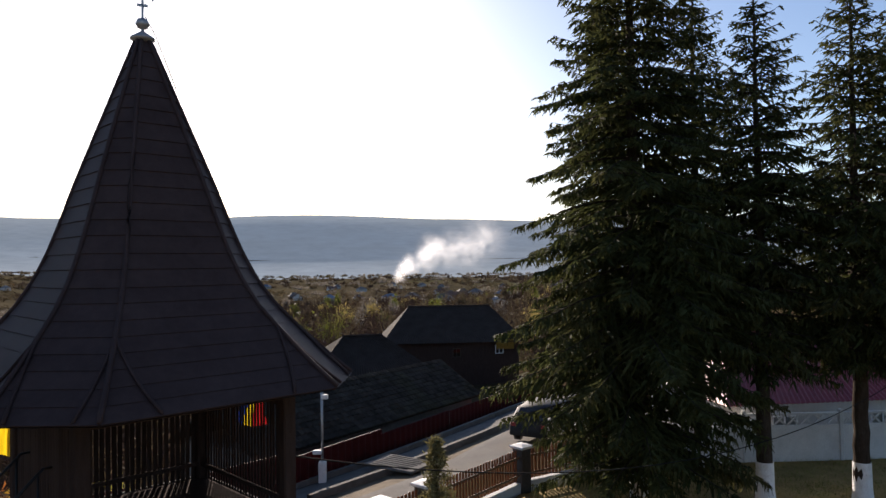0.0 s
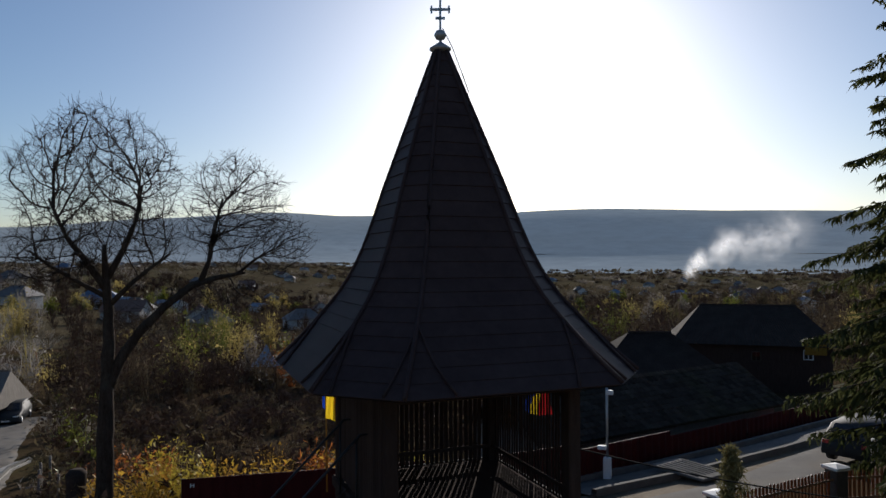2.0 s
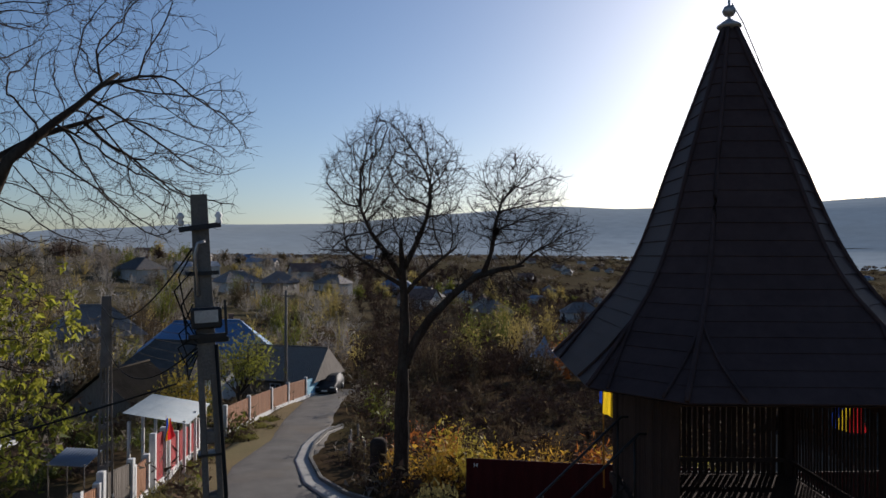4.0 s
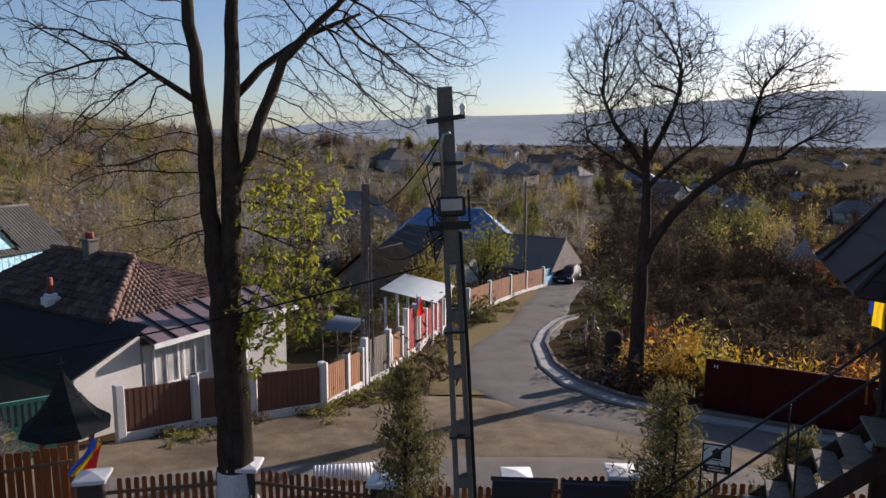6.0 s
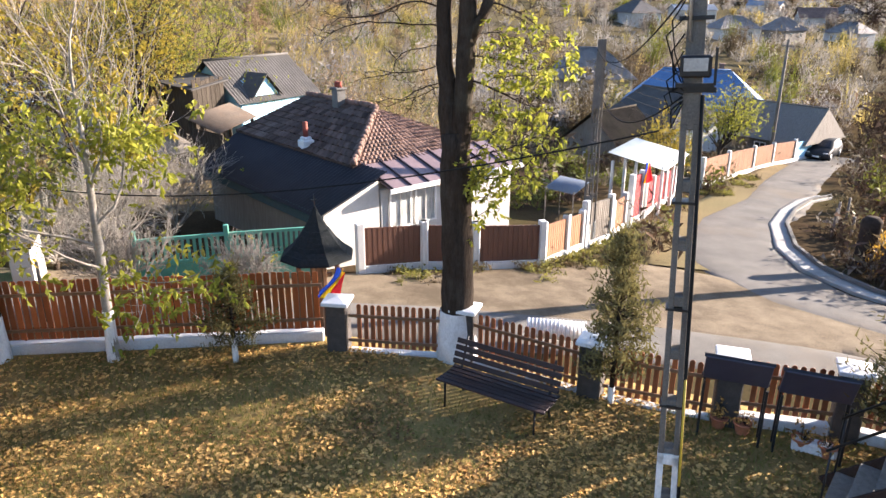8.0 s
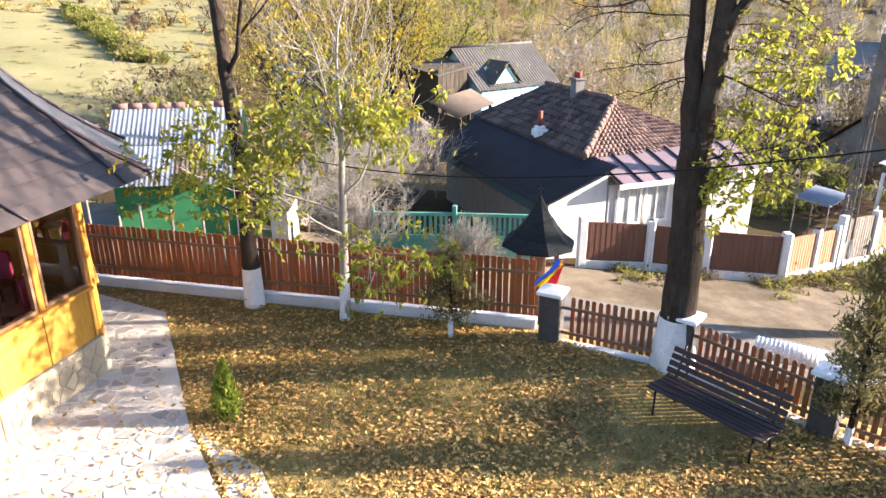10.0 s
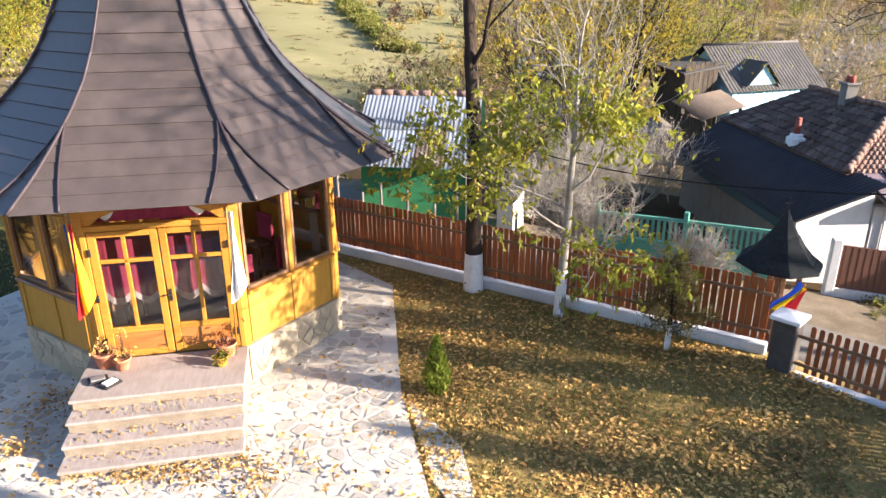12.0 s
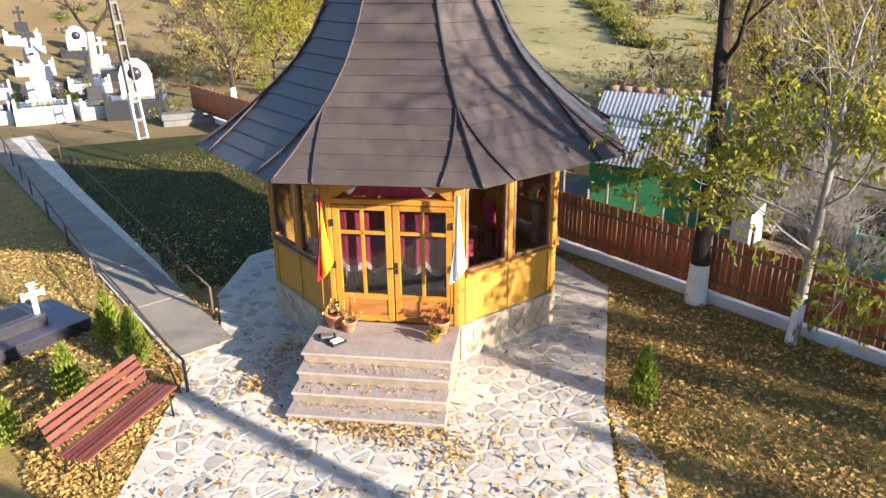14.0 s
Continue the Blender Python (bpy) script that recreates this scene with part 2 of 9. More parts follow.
# greyed and lightened so that the colour carries the haze
M["far_blue"] = material("hazed_blue_roof", (0.09, 0.14, 0.22), (0.15, 0.22, 0.32), 0.8, 0.7, 0, 0, None, ((0.14, 0.16, 0.18), 0.6), 0.2, 20, "Object", 0, 0.3)
M["pale_blue"] = material("pale_blue_boards", (0.28, 0.55, 0.68), (0.42, 0.70, 0.80), 2.0, 0.7, 0, 0.2, (6, 6, 1), None, 0.06, 30)
M["grey_wood"] = material("weathered_wood", (0.10, 0.085, 0.07), (0.22, 0.19, 0.155), 2.0, 0.9, 0, 0.4, (6, 6, 0.8), None, 0.2, 40)
M["red_sheet"] = material("dark_red_sheet_fence", (0.04, 0.006, 0.006), (0.065, 0.010, 0.010), 1.0, 0.7, 0.0, 0.1, None, None, 0.08, 25, "Object", 0, 0.08)
M["red_panel"] = material("red_fence_panel", (0.30, 0.025, 0.03), (0.44, 0.05, 0.05), 1.0, 0.55, 0, 0.1, None, None, 0.1, 25)
M["rust_panel"] = material("rusty_brown_panel", (0.20, 0.085, 0.035), (0.34, 0.16, 0.075), 1.0, 0.6, 0, 0.2, (4, 4, 1), None, 0.1, 25)
M["maroon_panel"] = material("maroon_brown_panel", (0.085, 0.035, 0.022), (0.14, 0.06, 0.038), 1.0, 0.5, 0, 0.2, (4, 4, 1), None, 0.06, 25)
M["bark"] = material("grey_brown_bark", (0.022, 0.016, 0.012), (0.068, 0.051, 0.039), 8.0, 1.0, 0, 1.0, (1, 1, 0.25), ((0.09, 0.085, 0.065), 0.4), 0, 30, "Object", 0, 0.05)
M["twig"] = material("twig_bark", (0.022, 0.017, 0.014), (0.055, 0.042, 0.034), 3.0, 1.0, 0, 0.2, None, None, 0, 20, "Object", 0, 0.05)
M["pale_bark"] = material("pale_bark", (0.22, 0.19, 0.155), (0.36, 0.325, 0.28), 6.0, 0.9, 0, 0.5, (1, 1, 3), ((0.12, 0.10, 0.075), 0.6), 0, 40)
M["needle"] = material("spruce_needles", (0.03, 0.04, 0.013), (0.085, 0.09, 0.033), 0.8, 0.85, 0, 0, None, ((0.10, 0.068, 0.03), 0.5), 0, 12, "Object", 0.4, 0.12, 0.35)
M["juniper"] = material("olive_conifer_needles", (0.10, 0.095, 0.035), (0.20, 0.17, 0.07), 1.5, 0.8, 0, 0, None, ((0.13, 0.085, 0.03), 0.5), 0, 12, "Object", 0.3, 0.3, 0.3)
M["thuja"] = material("bright_thuja_scales", (0.11, 0.15, 0.015), (0.26, 0.31, 0.045), 3.0, 0.7, 0, 0, None, None, 0, 12, "Object", 0.35, 0.3, 0.3)
M["leaf_yellow"] = material("yellow_leaves", (0.26, 0.19, 0.02), (0.44, 0.34, 0.05), 0.7, 0.6, 0, 0, None, ((0.24, 0.25, 0.045), 0.8), 0, 12, "Object", 0.45, 0.3, 0.3)
M["leaf_green"] = material("yellow_green_leaves", (0.17, 0.195, 0.02), (0.40, 0.38, 0.055), 0.7, 0.6, 0, 0, None, ((0.10, 0.14, 0.02), 0.7), 0, 12, "Object", 0.55, 0.3, 0.3)
M["leaf_amber"] = material("amber_leaves", (0.30, 0.16, 0.02), (0.46, 0.29, 0.04), 0.7, 0.65, 0, 0, None, ((0.32, 0.09, 0.02), 0.8), 0, 12, "Object", 0.5, 0.3, 0.3)
M["leaf_rust"] = material("rust_leaves", (0.20, 0.06, 0.015), (0.33, 0.12, 0.03), 0.7, 0.65, 0, 0, None, None, 0, 12, "Object", 0.5, 0.3, 0.3)
M["leaf_dark"] = material("dull_green_leaves", (0.07, 0.09, 0.014), (0.19, 0.19, 0.03), 0.7, 0.65, 0, 0, None, ((0.045, 0.07, 0.014), 0.7), 0, 12, "Object", 0.35, 0.3, 0.35)
# grey and far brush: lightened tones that put valley haze into the colour
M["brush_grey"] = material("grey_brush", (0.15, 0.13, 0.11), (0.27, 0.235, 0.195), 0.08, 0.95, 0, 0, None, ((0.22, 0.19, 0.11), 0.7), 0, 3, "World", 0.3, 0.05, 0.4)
M["brush_far"] = material("hazed_bare_woods", (0.20, 0.185, 0.175), (0.32, 0.30, 0.28), 0.02, 0.95, 0, 0, None, ((0.26, 0.23, 0.15), 0.6), 0, 1, "World", 0.4, 0.05, 0.3)
M["brush_warm"] = material("warm_bare_brush", (0.19, 0.125, 0.072), (0.33, 0.235, 0.14), 0.1, 0.95, 0, 0, None, ((0.25, 0.20, 0.10), 0.7), 0, 3, "World", 0.25, 0.05, 0.4)
M["leaf_dead"] = material("fallen_leaves", (0.33, 0.17, 0.045), (0.63, 0.40, 0.13), 1.1, 0.8, 0, 0, None, ((0.20, 0.10, 0.042), 0.75), 0, 10, "Object", 0.15, 0.3, 0.68)
M["blade"] = material("grass_blades", (0.12, 0.125, 0.025), (0.26, 0.235, 0.06), 0.6, 0.8, 0, 0, None, None, 0, 10, "Object", 0.35, 0.3, 0.3)
M["brush_mix"] = material("bare_brush", (0.055, 0.036, 0.028), (0.112, 0.073, 0.054), 0.08, 1.0, 0, 0, None, ((0.105, 0.076, 0.042), 0.6), 0, 3, "World", 0.06, 0.0, 0.4)
M["brush_gold"] = material("golden_brush", (0.24, 0.185, 0.06), (0.42, 0.33, 0.11), 0.1, 0.95, 0, 0, None, ((0.19, 0.20, 0.07), 0.8), 0, 3, "World", 0.4, 0.2, 0.35)
M["brush_tan"] = material("tan_brush", (0.085, 0.062, 0.038), (0.15, 0.112, 0.064), 0.1, 1.0, 0, 0, None, ((0.115, 0.10, 0.045), 0.6), 0, 3, "World", 0.2, 0.1, 0.35)
M["pole"] = material("dark_pole_concrete", (0.10, 0.09, 0.08), (0.19, 0.175, 0.155), 2.2, 0.92, 0, 0.5, None, ((0.07, 0.062, 0.055), 0.6), 0.05, 50, "Object", 0, 0.2)
M["dark_teal"] = material("dull_teal_sheet", (0.018, 0.035, 0.036), (0.035, 0.06, 0.06), 1.5, 0.7, 0, 0.2, (5, 5, 1), ((0.05, 0.055, 0.05), 0.5), 0, 30, "Object", 0, 0.2)
M["brick_red"] = material("red_clay_pipe", (0.22, 0.04, 0.025), (0.34, 0.075, 0.045), 6.0, 0.85, 0, 0.3, None, ((0.08, 0.05, 0.04), 0.5), 0, 50)
M["dark_board_wood"] = material("dark_weathered_boards", (0.035, 0.028, 0.022), (0.10, 0.082, 0.064), 2.0, 0.95, 0, 0.4, (7, 7, 0.8), None, 0.25, 40, "Object", 0, 0.1)
M["pale_tin"] = material("pale_blue_tin", (0.20, 0.25, 0.28), (0.30, 0.355, 0.385), 1.0, 0.75, 0.0, 0.1, None, ((0.30, 0.30, 0.28), 0.5), 0, 25)
M["curtained"] = material("curtained_glass", (0.36, 0.37, 0.35), (0.56, 0.57, 0.54), 6.0, 0.15, 0, 0.0, (1, 8, 0.6), ((0.16, 0.17, 0.17), 0.7), 0.1, 30)
M["glass"] = glass_material("window_glass", (0.55, 0.56, 0.55), 1.9)
M["cloth_red"] = material("wine_cloth", (0.20, 0.012, 0.042), (0.30, 0.03, 0.065), 5.0, 0.9, 0, 0.2, (6, 6, 1), None, 0, 60)
M["lace"] = material("grey_lace", (0.30, 0.26, 0.26), (0.50, 0.44, 0.44), 40.0, 0.9, 0, 0.2, None, ((0.22, 0.10, 0.12), 0.6), 0, 120)
M["cloth_white"] = material("white_cloth", (0.62, 0.60, 0.58), (0.80, 0.78, 0.76), 6.0, 0.9, 0, 0.2, None, None, 0, 60)
M["flag_blue"] = material("blue_flag_cloth", (0.01, 0.04, 0.30), (0.02, 0.07, 0.42), 5.0, 0.8, 0, 0.1, None, None, 0, 90, "Object", 0.45)
M["flag_yellow"] = material("yellow_flag_cloth", (0.75, 0.52, 0.01), (0.85, 0.62, 0.02), 5.0, 0.8, 0, 0.1, None, None, 0, 90, "Object", 0.45)
M["flag_red"] = material("red_flag_cloth", (0.55, 0.015, 0.02), (0.66, 0.03, 0.035), 5.0, 0.8, 0, 0.1, None, None, 0, 90, "Object", 0.45)
M["terracotta"] = material("terracotta", (0.42, 0.14, 0.07), (0.56, 0.22, 0.12), 4.0, 0.8, 0, 0.3, None, None, 0.1, 60)
M["black"] = material("black_metal", (0.012, 0.012, 0.013), (0.03, 0.03, 0.032), 5.0, 0.5, 0.4, 0.1, None, None, 0, 50)
M["steel"] = material("dull_steel", (0.30, 0.30, 0.30), (0.44, 0.44, 0.44), 3.0, 0.45, 0.7, 0.1, None, None, 0, 40)
M["rust"] = material("rusty_rail", (0.07, 0.045, 0.035), (0.13, 0.085, 0.06), 6.0, 0.8, 0.2, 0.3, None, None, 0, 60)
M["granite"] = material("black_granite", (0.015, 0.015, 0.017), (0.04, 0.04, 0.045), 12.0, 0.25, 0, 0.05, None, None, 0, 90)
M["marble"] = material("pale_grave_marble", (0.40, 0.41, 0.43), (0.58, 0.585, 0.60), 2.0, 0.5, 0, 0.1, None, ((0.27, 0.275, 0.29), 0.6), 0.1, 40)
M["bench"] = material("reddish_bench_slat", (0.10, 0.028, 0.02), (0.18, 0.055, 0.038), 2.0, 0.45, 0, 0.2, (1, 6, 6), None, 0.15, 40)
M["bench_dark"] = material("dark_bench_slat", (0.024, 0.015, 0.014), (0.05, 0.033, 0.03), 2.0, 0.5, 0, 0.2, (1, 6, 6), None, 0.15, 40, "Object", 0, 0.25)
M["board"] = material("dark_board", (0.032, 0.032, 0.055), (0.06, 0.06, 0.095), 2.0, 0.4, 0, 0.1, None, None, 0, 40)
M["car_dark"] = material("dark_car_paint", (0.02, 0.022, 0.025), (0.035, 0.037, 0.04), 1.0, 0.6, 0.0, 0, None, None, 0, 40, "Object", 0, 0.15)
M["wire"] = material("cable", (0.012, 0.012, 0.012), (0.025, 0.025, 0.025), 5.0, 0.9, 0, 0, None, None, 0, 40, "Object", 0, 0.05)
M["yellow_tape"] = material("yellow_sleeve", (0.42, 0.30, 0.03), (0.55, 0.40, 0.05), 5.0, 0.7, 0, 0, None, None, 0, 40)
M["smoke"] = material("smoke_wisps", (0.75, 0.75, 0.76), (0.88, 0.88, 0.88), 0.05, 1.0, 0, 0, None, None, 0, 0.5, "World", 0.6, 0.0)


# haze put into the far hills' colour and glow: a plain distance backdrop
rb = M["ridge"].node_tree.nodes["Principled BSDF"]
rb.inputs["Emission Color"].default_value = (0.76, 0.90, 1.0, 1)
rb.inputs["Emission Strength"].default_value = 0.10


# ---- mesh helpers ----
class MB:
    """Collects faces for one mesh."""

    def __init__(self):
        self.v, self.f, self.m, self.s = [], [], [], []

    def add(self, verts, faces, mi=0, smooth=False, at=None):
        k = len(self.v)
        self.v += [tuple(at @ Vector(p)) for p in verts] if at is not None else [tuple(p) for p in verts]
        self.f += [tuple(i + k for i in f) for f in faces]
        self.m += [mi] * len(faces)
        self.s += [smooth] * len(faces)
        return self

    def box(self, cx, cy, cz, sx, sy, sz, mi=0, at=None, b=0.0):
        x, y, z = sx / 2, sy / 2, sz / 2
        if not b:
            v = [(cx + i * x, cy + j * y, cz + k * z) for k in (-1, 1) for j in (-1, 1) for i in (-1, 1)]
            return self.add(v, [(0, 2, 3, 1), (4, 5, 7, 6), (0, 1, 5, 4), (2, 6, 7, 3), (0, 4, 6, 2), (1, 3, 7, 5)], mi, False, at)
        b = min(b, x * 0.45, y * 0.45, z * 0.45)
        v, idx = [], {}
        for k in (-1, 1):
            for j in (-1, 1):
                for i in (-1, 1):
                    for ax in range(3):
                        p = [i * (x - b), j * (y - b), k * (z - b)]
                        p[ax] = (i * x, j * y, k * z)[ax]
                        idx[i, j, k, ax] = len(v)
                        v.append((cx + p[0], cy + p[1], cz + p[2]))
        q = []
        for ax in range(3):
            o = [a for a in range(3) if a != ax]
            for s in (-1, 1):
                ring = []
                for a, c in ((-1, -1), (1, -1), (1, 1), (-1, 1)):
                    key = [0, 0, 0]
                    key[ax], key[o[0]], key[o[1]] = s, a, c
                    ring.append(idx[(*key, ax)])
                q.append(tuple(ring) if (s > 0) == (ax != 1) else tuple(reversed(ring)))
            for a in (-1, 1):
                for c in (-1, 1):
                    k0, k1 = [0, 0, 0], [0, 0, 0]
                    k0[ax], k1[ax] = -1, 1
                    k0[o[0]] = k1[o[0]] = a
                    k0[o[1]] = k1[o[1]] = c
                    q.append((idx[(*k0, o[0])], idx[(*k1, o[0])], idx[(*k1, o[1])], idx[(*k0, o[1])]))
        for k in (-1, 1):
            for j in (-1, 1):
                for i in (-1, 1):
                    q.append((idx[i, j, k, 0], idx[i, j, k, 1], idx[i, j, k, 2]))
        return self.add(v, q, mi, False, at)

    def beam(self, a, c, w, h, mi=0, b=0.0):
        """A squared timber from a to c."""
        a, c = Vector(a), Vector(c)
        d = c - a
        at = Matrix.Translation((a + c) / 2) @ d.to_track_quat("X", "Z").to_matrix().to_4x4()
        return self.box(0, 0, 0, d.length, w, h, mi, at, b)

    def tube(self, pts, radii, n=6, mi=0, smooth=True, cap=True):
        pts = [Vector(p) for p in pts]
        if isinstance(radii, (int, float)):
            radii = [radii] * len(pts)
        v, f = [], []
        up = Vector((0.13, 0.31, 0.94))
        for i, p in enumerate(pts):
            d = (pts[min(i + 1, len(pts) - 1)] - pts[max(i - 1, 0)]).normalized()
            s = d.cross(up)
            s = (s if s.length > 0.05 else d.cross(Vector((1, 0, 0)))).normalized()
            w = s.cross(d)
            v += [p + radii[i] * (s * math.cos(2 * math.pi * k / n) + w * math.sin(2 * math.pi * k / n)) for k in range(n)]
        for i in range(len(pts) - 1):
            f += [(i * n + k, i * n + (k + 1) % n, (i + 1) * n + (k + 1) % n, (i + 1) * n + k) for k in range(n)]
        if cap and n > 2:
            f += [tuple(reversed(range(n))), tuple(range((len(pts) - 1) * n, len(pts) * n))]
        return self.add(v, f, mi, smooth)

    def lathe(self, profile, n=16, cx=0, cy=0, cz=0, mi=0, smooth=True, turn=0.0):
        v = [(cx + r * math.cos(turn + 2 * math.pi * k / n), cy + r * math.sin(turn + 2 * math.pi * k / n), cz + z) for r, z in profile for k in range(n)]
        f = [(i * n + k, i * n + (k + 1) % n, (i + 1) * n + (k + 1) % n, (i + 1) * n + k) for i in range(len(profile) - 1) for k in range(n)]
        f += [tuple(reversed(range(n))), tuple(range((len(profile) - 1) * n, len(profile) * n))]
        return self.add(v, f, mi, smooth)

    def prism(self, poly, z0, z1, mi=0, at=None):
        n = len(poly)
        v = [(x, y, z0) for x, y in poly] + [(x, y, z1) for x, y in poly]
        return self.add(v, [tuple(reversed(range(n))), tuple(range(n, 2 * n))] + [(k, (k + 1) % n, n + (k + 1) % n, n + k) for k in range(n)], mi, False, at)

    def slab(self, corners, t, mi=0):
        """A plate of thickness t under a loop of corners in space."""
        c = [Vector(p) for p in corners]
        nrm = (c[1] - c[0]).cross(c[2] - c[0]).normalized()
        if nrm.z < 0:
            c.reverse()
            nrm.negate()
        n = len(c)
        return self.add(c + [p - nrm * t for p in c], [tuple(range(n)), tuple(reversed(range(n, 2 * n)))] + [((k + 1) % n, k, n + k, n + (k + 1) % n) for k in range(n)], mi)

    def mesh(self, name, mats):
        me = bpy.data.meshes.new(name)
        me.from_pydata(self.v, [], self.f)
        for m in mats if isinstance(mats, (list, tuple)) else (mats,):
            me.materials.append(m)
        me.polygons.foreach_set("material_index", self.m)
        me.polygons.foreach_set("use_smooth", self.s)
        me.update()
        return me


def part(name, mb, mats, parent=None, label="", at=None):
    """Links a mesh as one object under a thing or a part."""
    ob = new(name, mb.mesh(name, mats) if isinstance(mb, MB) else mb)
    ob.parent = parent
    if at is not None:
        ob.matrix_basis = at
    return tagged(ob, label)


def thing(name, label, category, at=None, group="", kind=""):
    ob = new(name)
    ob.empty_display_size = 0.2
    ob.matrix_basis = at if at is not None else Matrix()
    return tagged(ob, label, category, group, kind)


def solid(name, mb, mats, label, category, at=None, group="", kind=""):
    """A thing that is one mesh."""
    return tagged(part(name, mb, mats, None, "", at), label, category, group, kind)


def spot(x, y, rz=0.0, dz=0.0):
    return pose(x, y, height(x, y) + dz, 0, 0, rz)


# ---- the lie of the land ----
RIDGE = ((-60, 3.0), (-10, 3.6), (5, 3.7), (15, 3.9), (25, 3.9), (34, 3.8), (45, 3.2), (55, 2.6), (63, 2.4), (72, 1.9), (81, 0.9), (91, 0.3), (110, 0.2), (300, 3.0))
# the yard's boundary line, walked from the south-west corner to the north-east
FENCE = ((-13.1, -36.0), (-12.5, -0.6), (-11.4, 1.8), (-9.85, 5.0), (-8.3, 7.4), (-6.6, 9.8), (-1.4, 15.3), (2.1, 19.3), (6.0, 22.6), (14.0, 23.0), (60.0, 25.0))


def smooth(a, b, x):
    t = min(1.0, max(0.0, (x - a) / (b - a)))
    return t * t * (3 - 2 * t)


def beyond_fence(x, y):
    """Signed distance to the yard's boundary; positive on the street side."""
    best, sign = 1e9, -1.0
    for (ax, ay), (bx, by) in zip(FENCE, FENCE[1:]):
        dx, dy = bx - ax, by - ay
        t = min(1.0, max(0.0, ((x - ax) * dx + (y - ay) * dy) / (dx * dx + dy * dy)))
        d = math.hypot(x - ax - t * dx, y - ay - t * dy)
        if d < best:
            best, sign = d, 1.0 if dx * (y - ay) - dy * (x - ax) > 0 else -1.0
    return best * sign


def ridge(az):
    az = az % 360
    if az > 300:
        az -= 360
    for (a, p), (b, q) in zip(RIDGE, RIDGE[1:]):
        if a <= az <= b:
            return p + (q - p) * smooth(a, b, az)
    return 3.0


def height(x, y):
    """The lie of the land."""
    r = math.hypot(x, y)
    u = -0.819 * x + 0.574 * y
    fall = -0.6 - 0.12 * (max(min(u, 24), 8) - 11) - 0.085 * max(0, min(u, 90) - 24) - 0.05 * max(0, min(u, 400) - 90)
    v = -0.906 * x - 0.423 * y
    hill = 24 * smooth(30, 230, v)
    out = smooth(0.1, 1.0, beyond_fence(x, y)) if r < 60 else smooth(-20, 20, u)
    z = out * (fall + hill * smooth(0, 40, r))
    back = smooth(30, 90, -y) * smooth(-40, 10, x + 12)
    z += 9 * back * smooth(0, 60, -y - 28)
    if r > 1500:
        az = math.degrees(math.atan2(-x, y))
        top = 6.3 + 3700 * math.tan(math.radians(ridge(az)))
        z += (top - z) * smooth(2300, 3700, r)
    return z


# ---- ground: one sheet to the horizon ----
def build_ground():
    rings = [0.0]
    while rings[-1] < 2600:
        r = rings[-1]
        rings.append(r + (0.45 if r < 45 else max(0.45, (r - 45) * 0.06 + 0.45)))
    n = 300
    mb = MB()
    v = [(0, 0, 0)]
    for r in rings[1:]:
        for k in range(n):
            a = 2 * math.pi * k / n
            x, y = r * math.cos(a), r * math.sin(a)
            z = height(x, y)
            if r > 3:
                z += (0.03 if r < 60 else 0.25 if r < 1500 else 0) * noise.noise((x * 0.3, y * 0.3, 0))
            v.append((x, y, z))
    f = [(0, 1 + k, 1 + (k + 1) % n) for k in range(n)]
    m = [0] * n
    for i in range(len(rings) - 2):
        for k in range(n):
            a, b = 1 + i * n + k, 1 + i * n + (k + 1) % n
            f.append((a, a + n, b + n, b))
            x, y, _ = v[a]
            r = rings[i + 1]
            az = math.degrees(math.atan2(-x, y))
            if r > 140:
                mi = 3
            elif beyond_fence(x, y) < 0.2:
                # slot 4 is the lawn with painted shade
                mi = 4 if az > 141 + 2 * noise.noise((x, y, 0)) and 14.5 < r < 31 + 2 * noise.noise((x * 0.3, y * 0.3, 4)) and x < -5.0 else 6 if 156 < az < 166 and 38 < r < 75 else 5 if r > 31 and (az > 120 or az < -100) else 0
            elif 126 < az < 140 and r > 30 or 118 < az <= 126 and r > 45:
                mi = 2
            else:
                mi = 5 if 80 < az < 170 and r > 27 else 1
            m.append(mi)
    mb.v, mb.f, mb.m, mb.s = v, f, m, [True] * len(f)
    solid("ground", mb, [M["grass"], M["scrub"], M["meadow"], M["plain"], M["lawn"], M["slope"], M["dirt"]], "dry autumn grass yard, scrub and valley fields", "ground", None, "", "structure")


build_ground()


def hazed_hills():
    """The ridge across the valley, blue with painted haze: a plain backdrop of distance."""
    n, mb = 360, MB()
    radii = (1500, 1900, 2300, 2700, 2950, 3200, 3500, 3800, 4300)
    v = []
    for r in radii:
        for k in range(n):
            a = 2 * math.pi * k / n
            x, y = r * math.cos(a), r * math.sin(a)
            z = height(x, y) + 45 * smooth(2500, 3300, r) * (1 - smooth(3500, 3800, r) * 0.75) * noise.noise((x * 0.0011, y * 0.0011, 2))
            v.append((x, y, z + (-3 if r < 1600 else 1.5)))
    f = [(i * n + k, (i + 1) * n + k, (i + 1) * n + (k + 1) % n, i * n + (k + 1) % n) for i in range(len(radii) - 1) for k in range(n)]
    solid("backdrop_hills", mb.add(v, f, 0, True), M["ridge"], "wooded hills across the valley with blue haze in their colour", "hills", None, "", "structure")


hazed_hills()


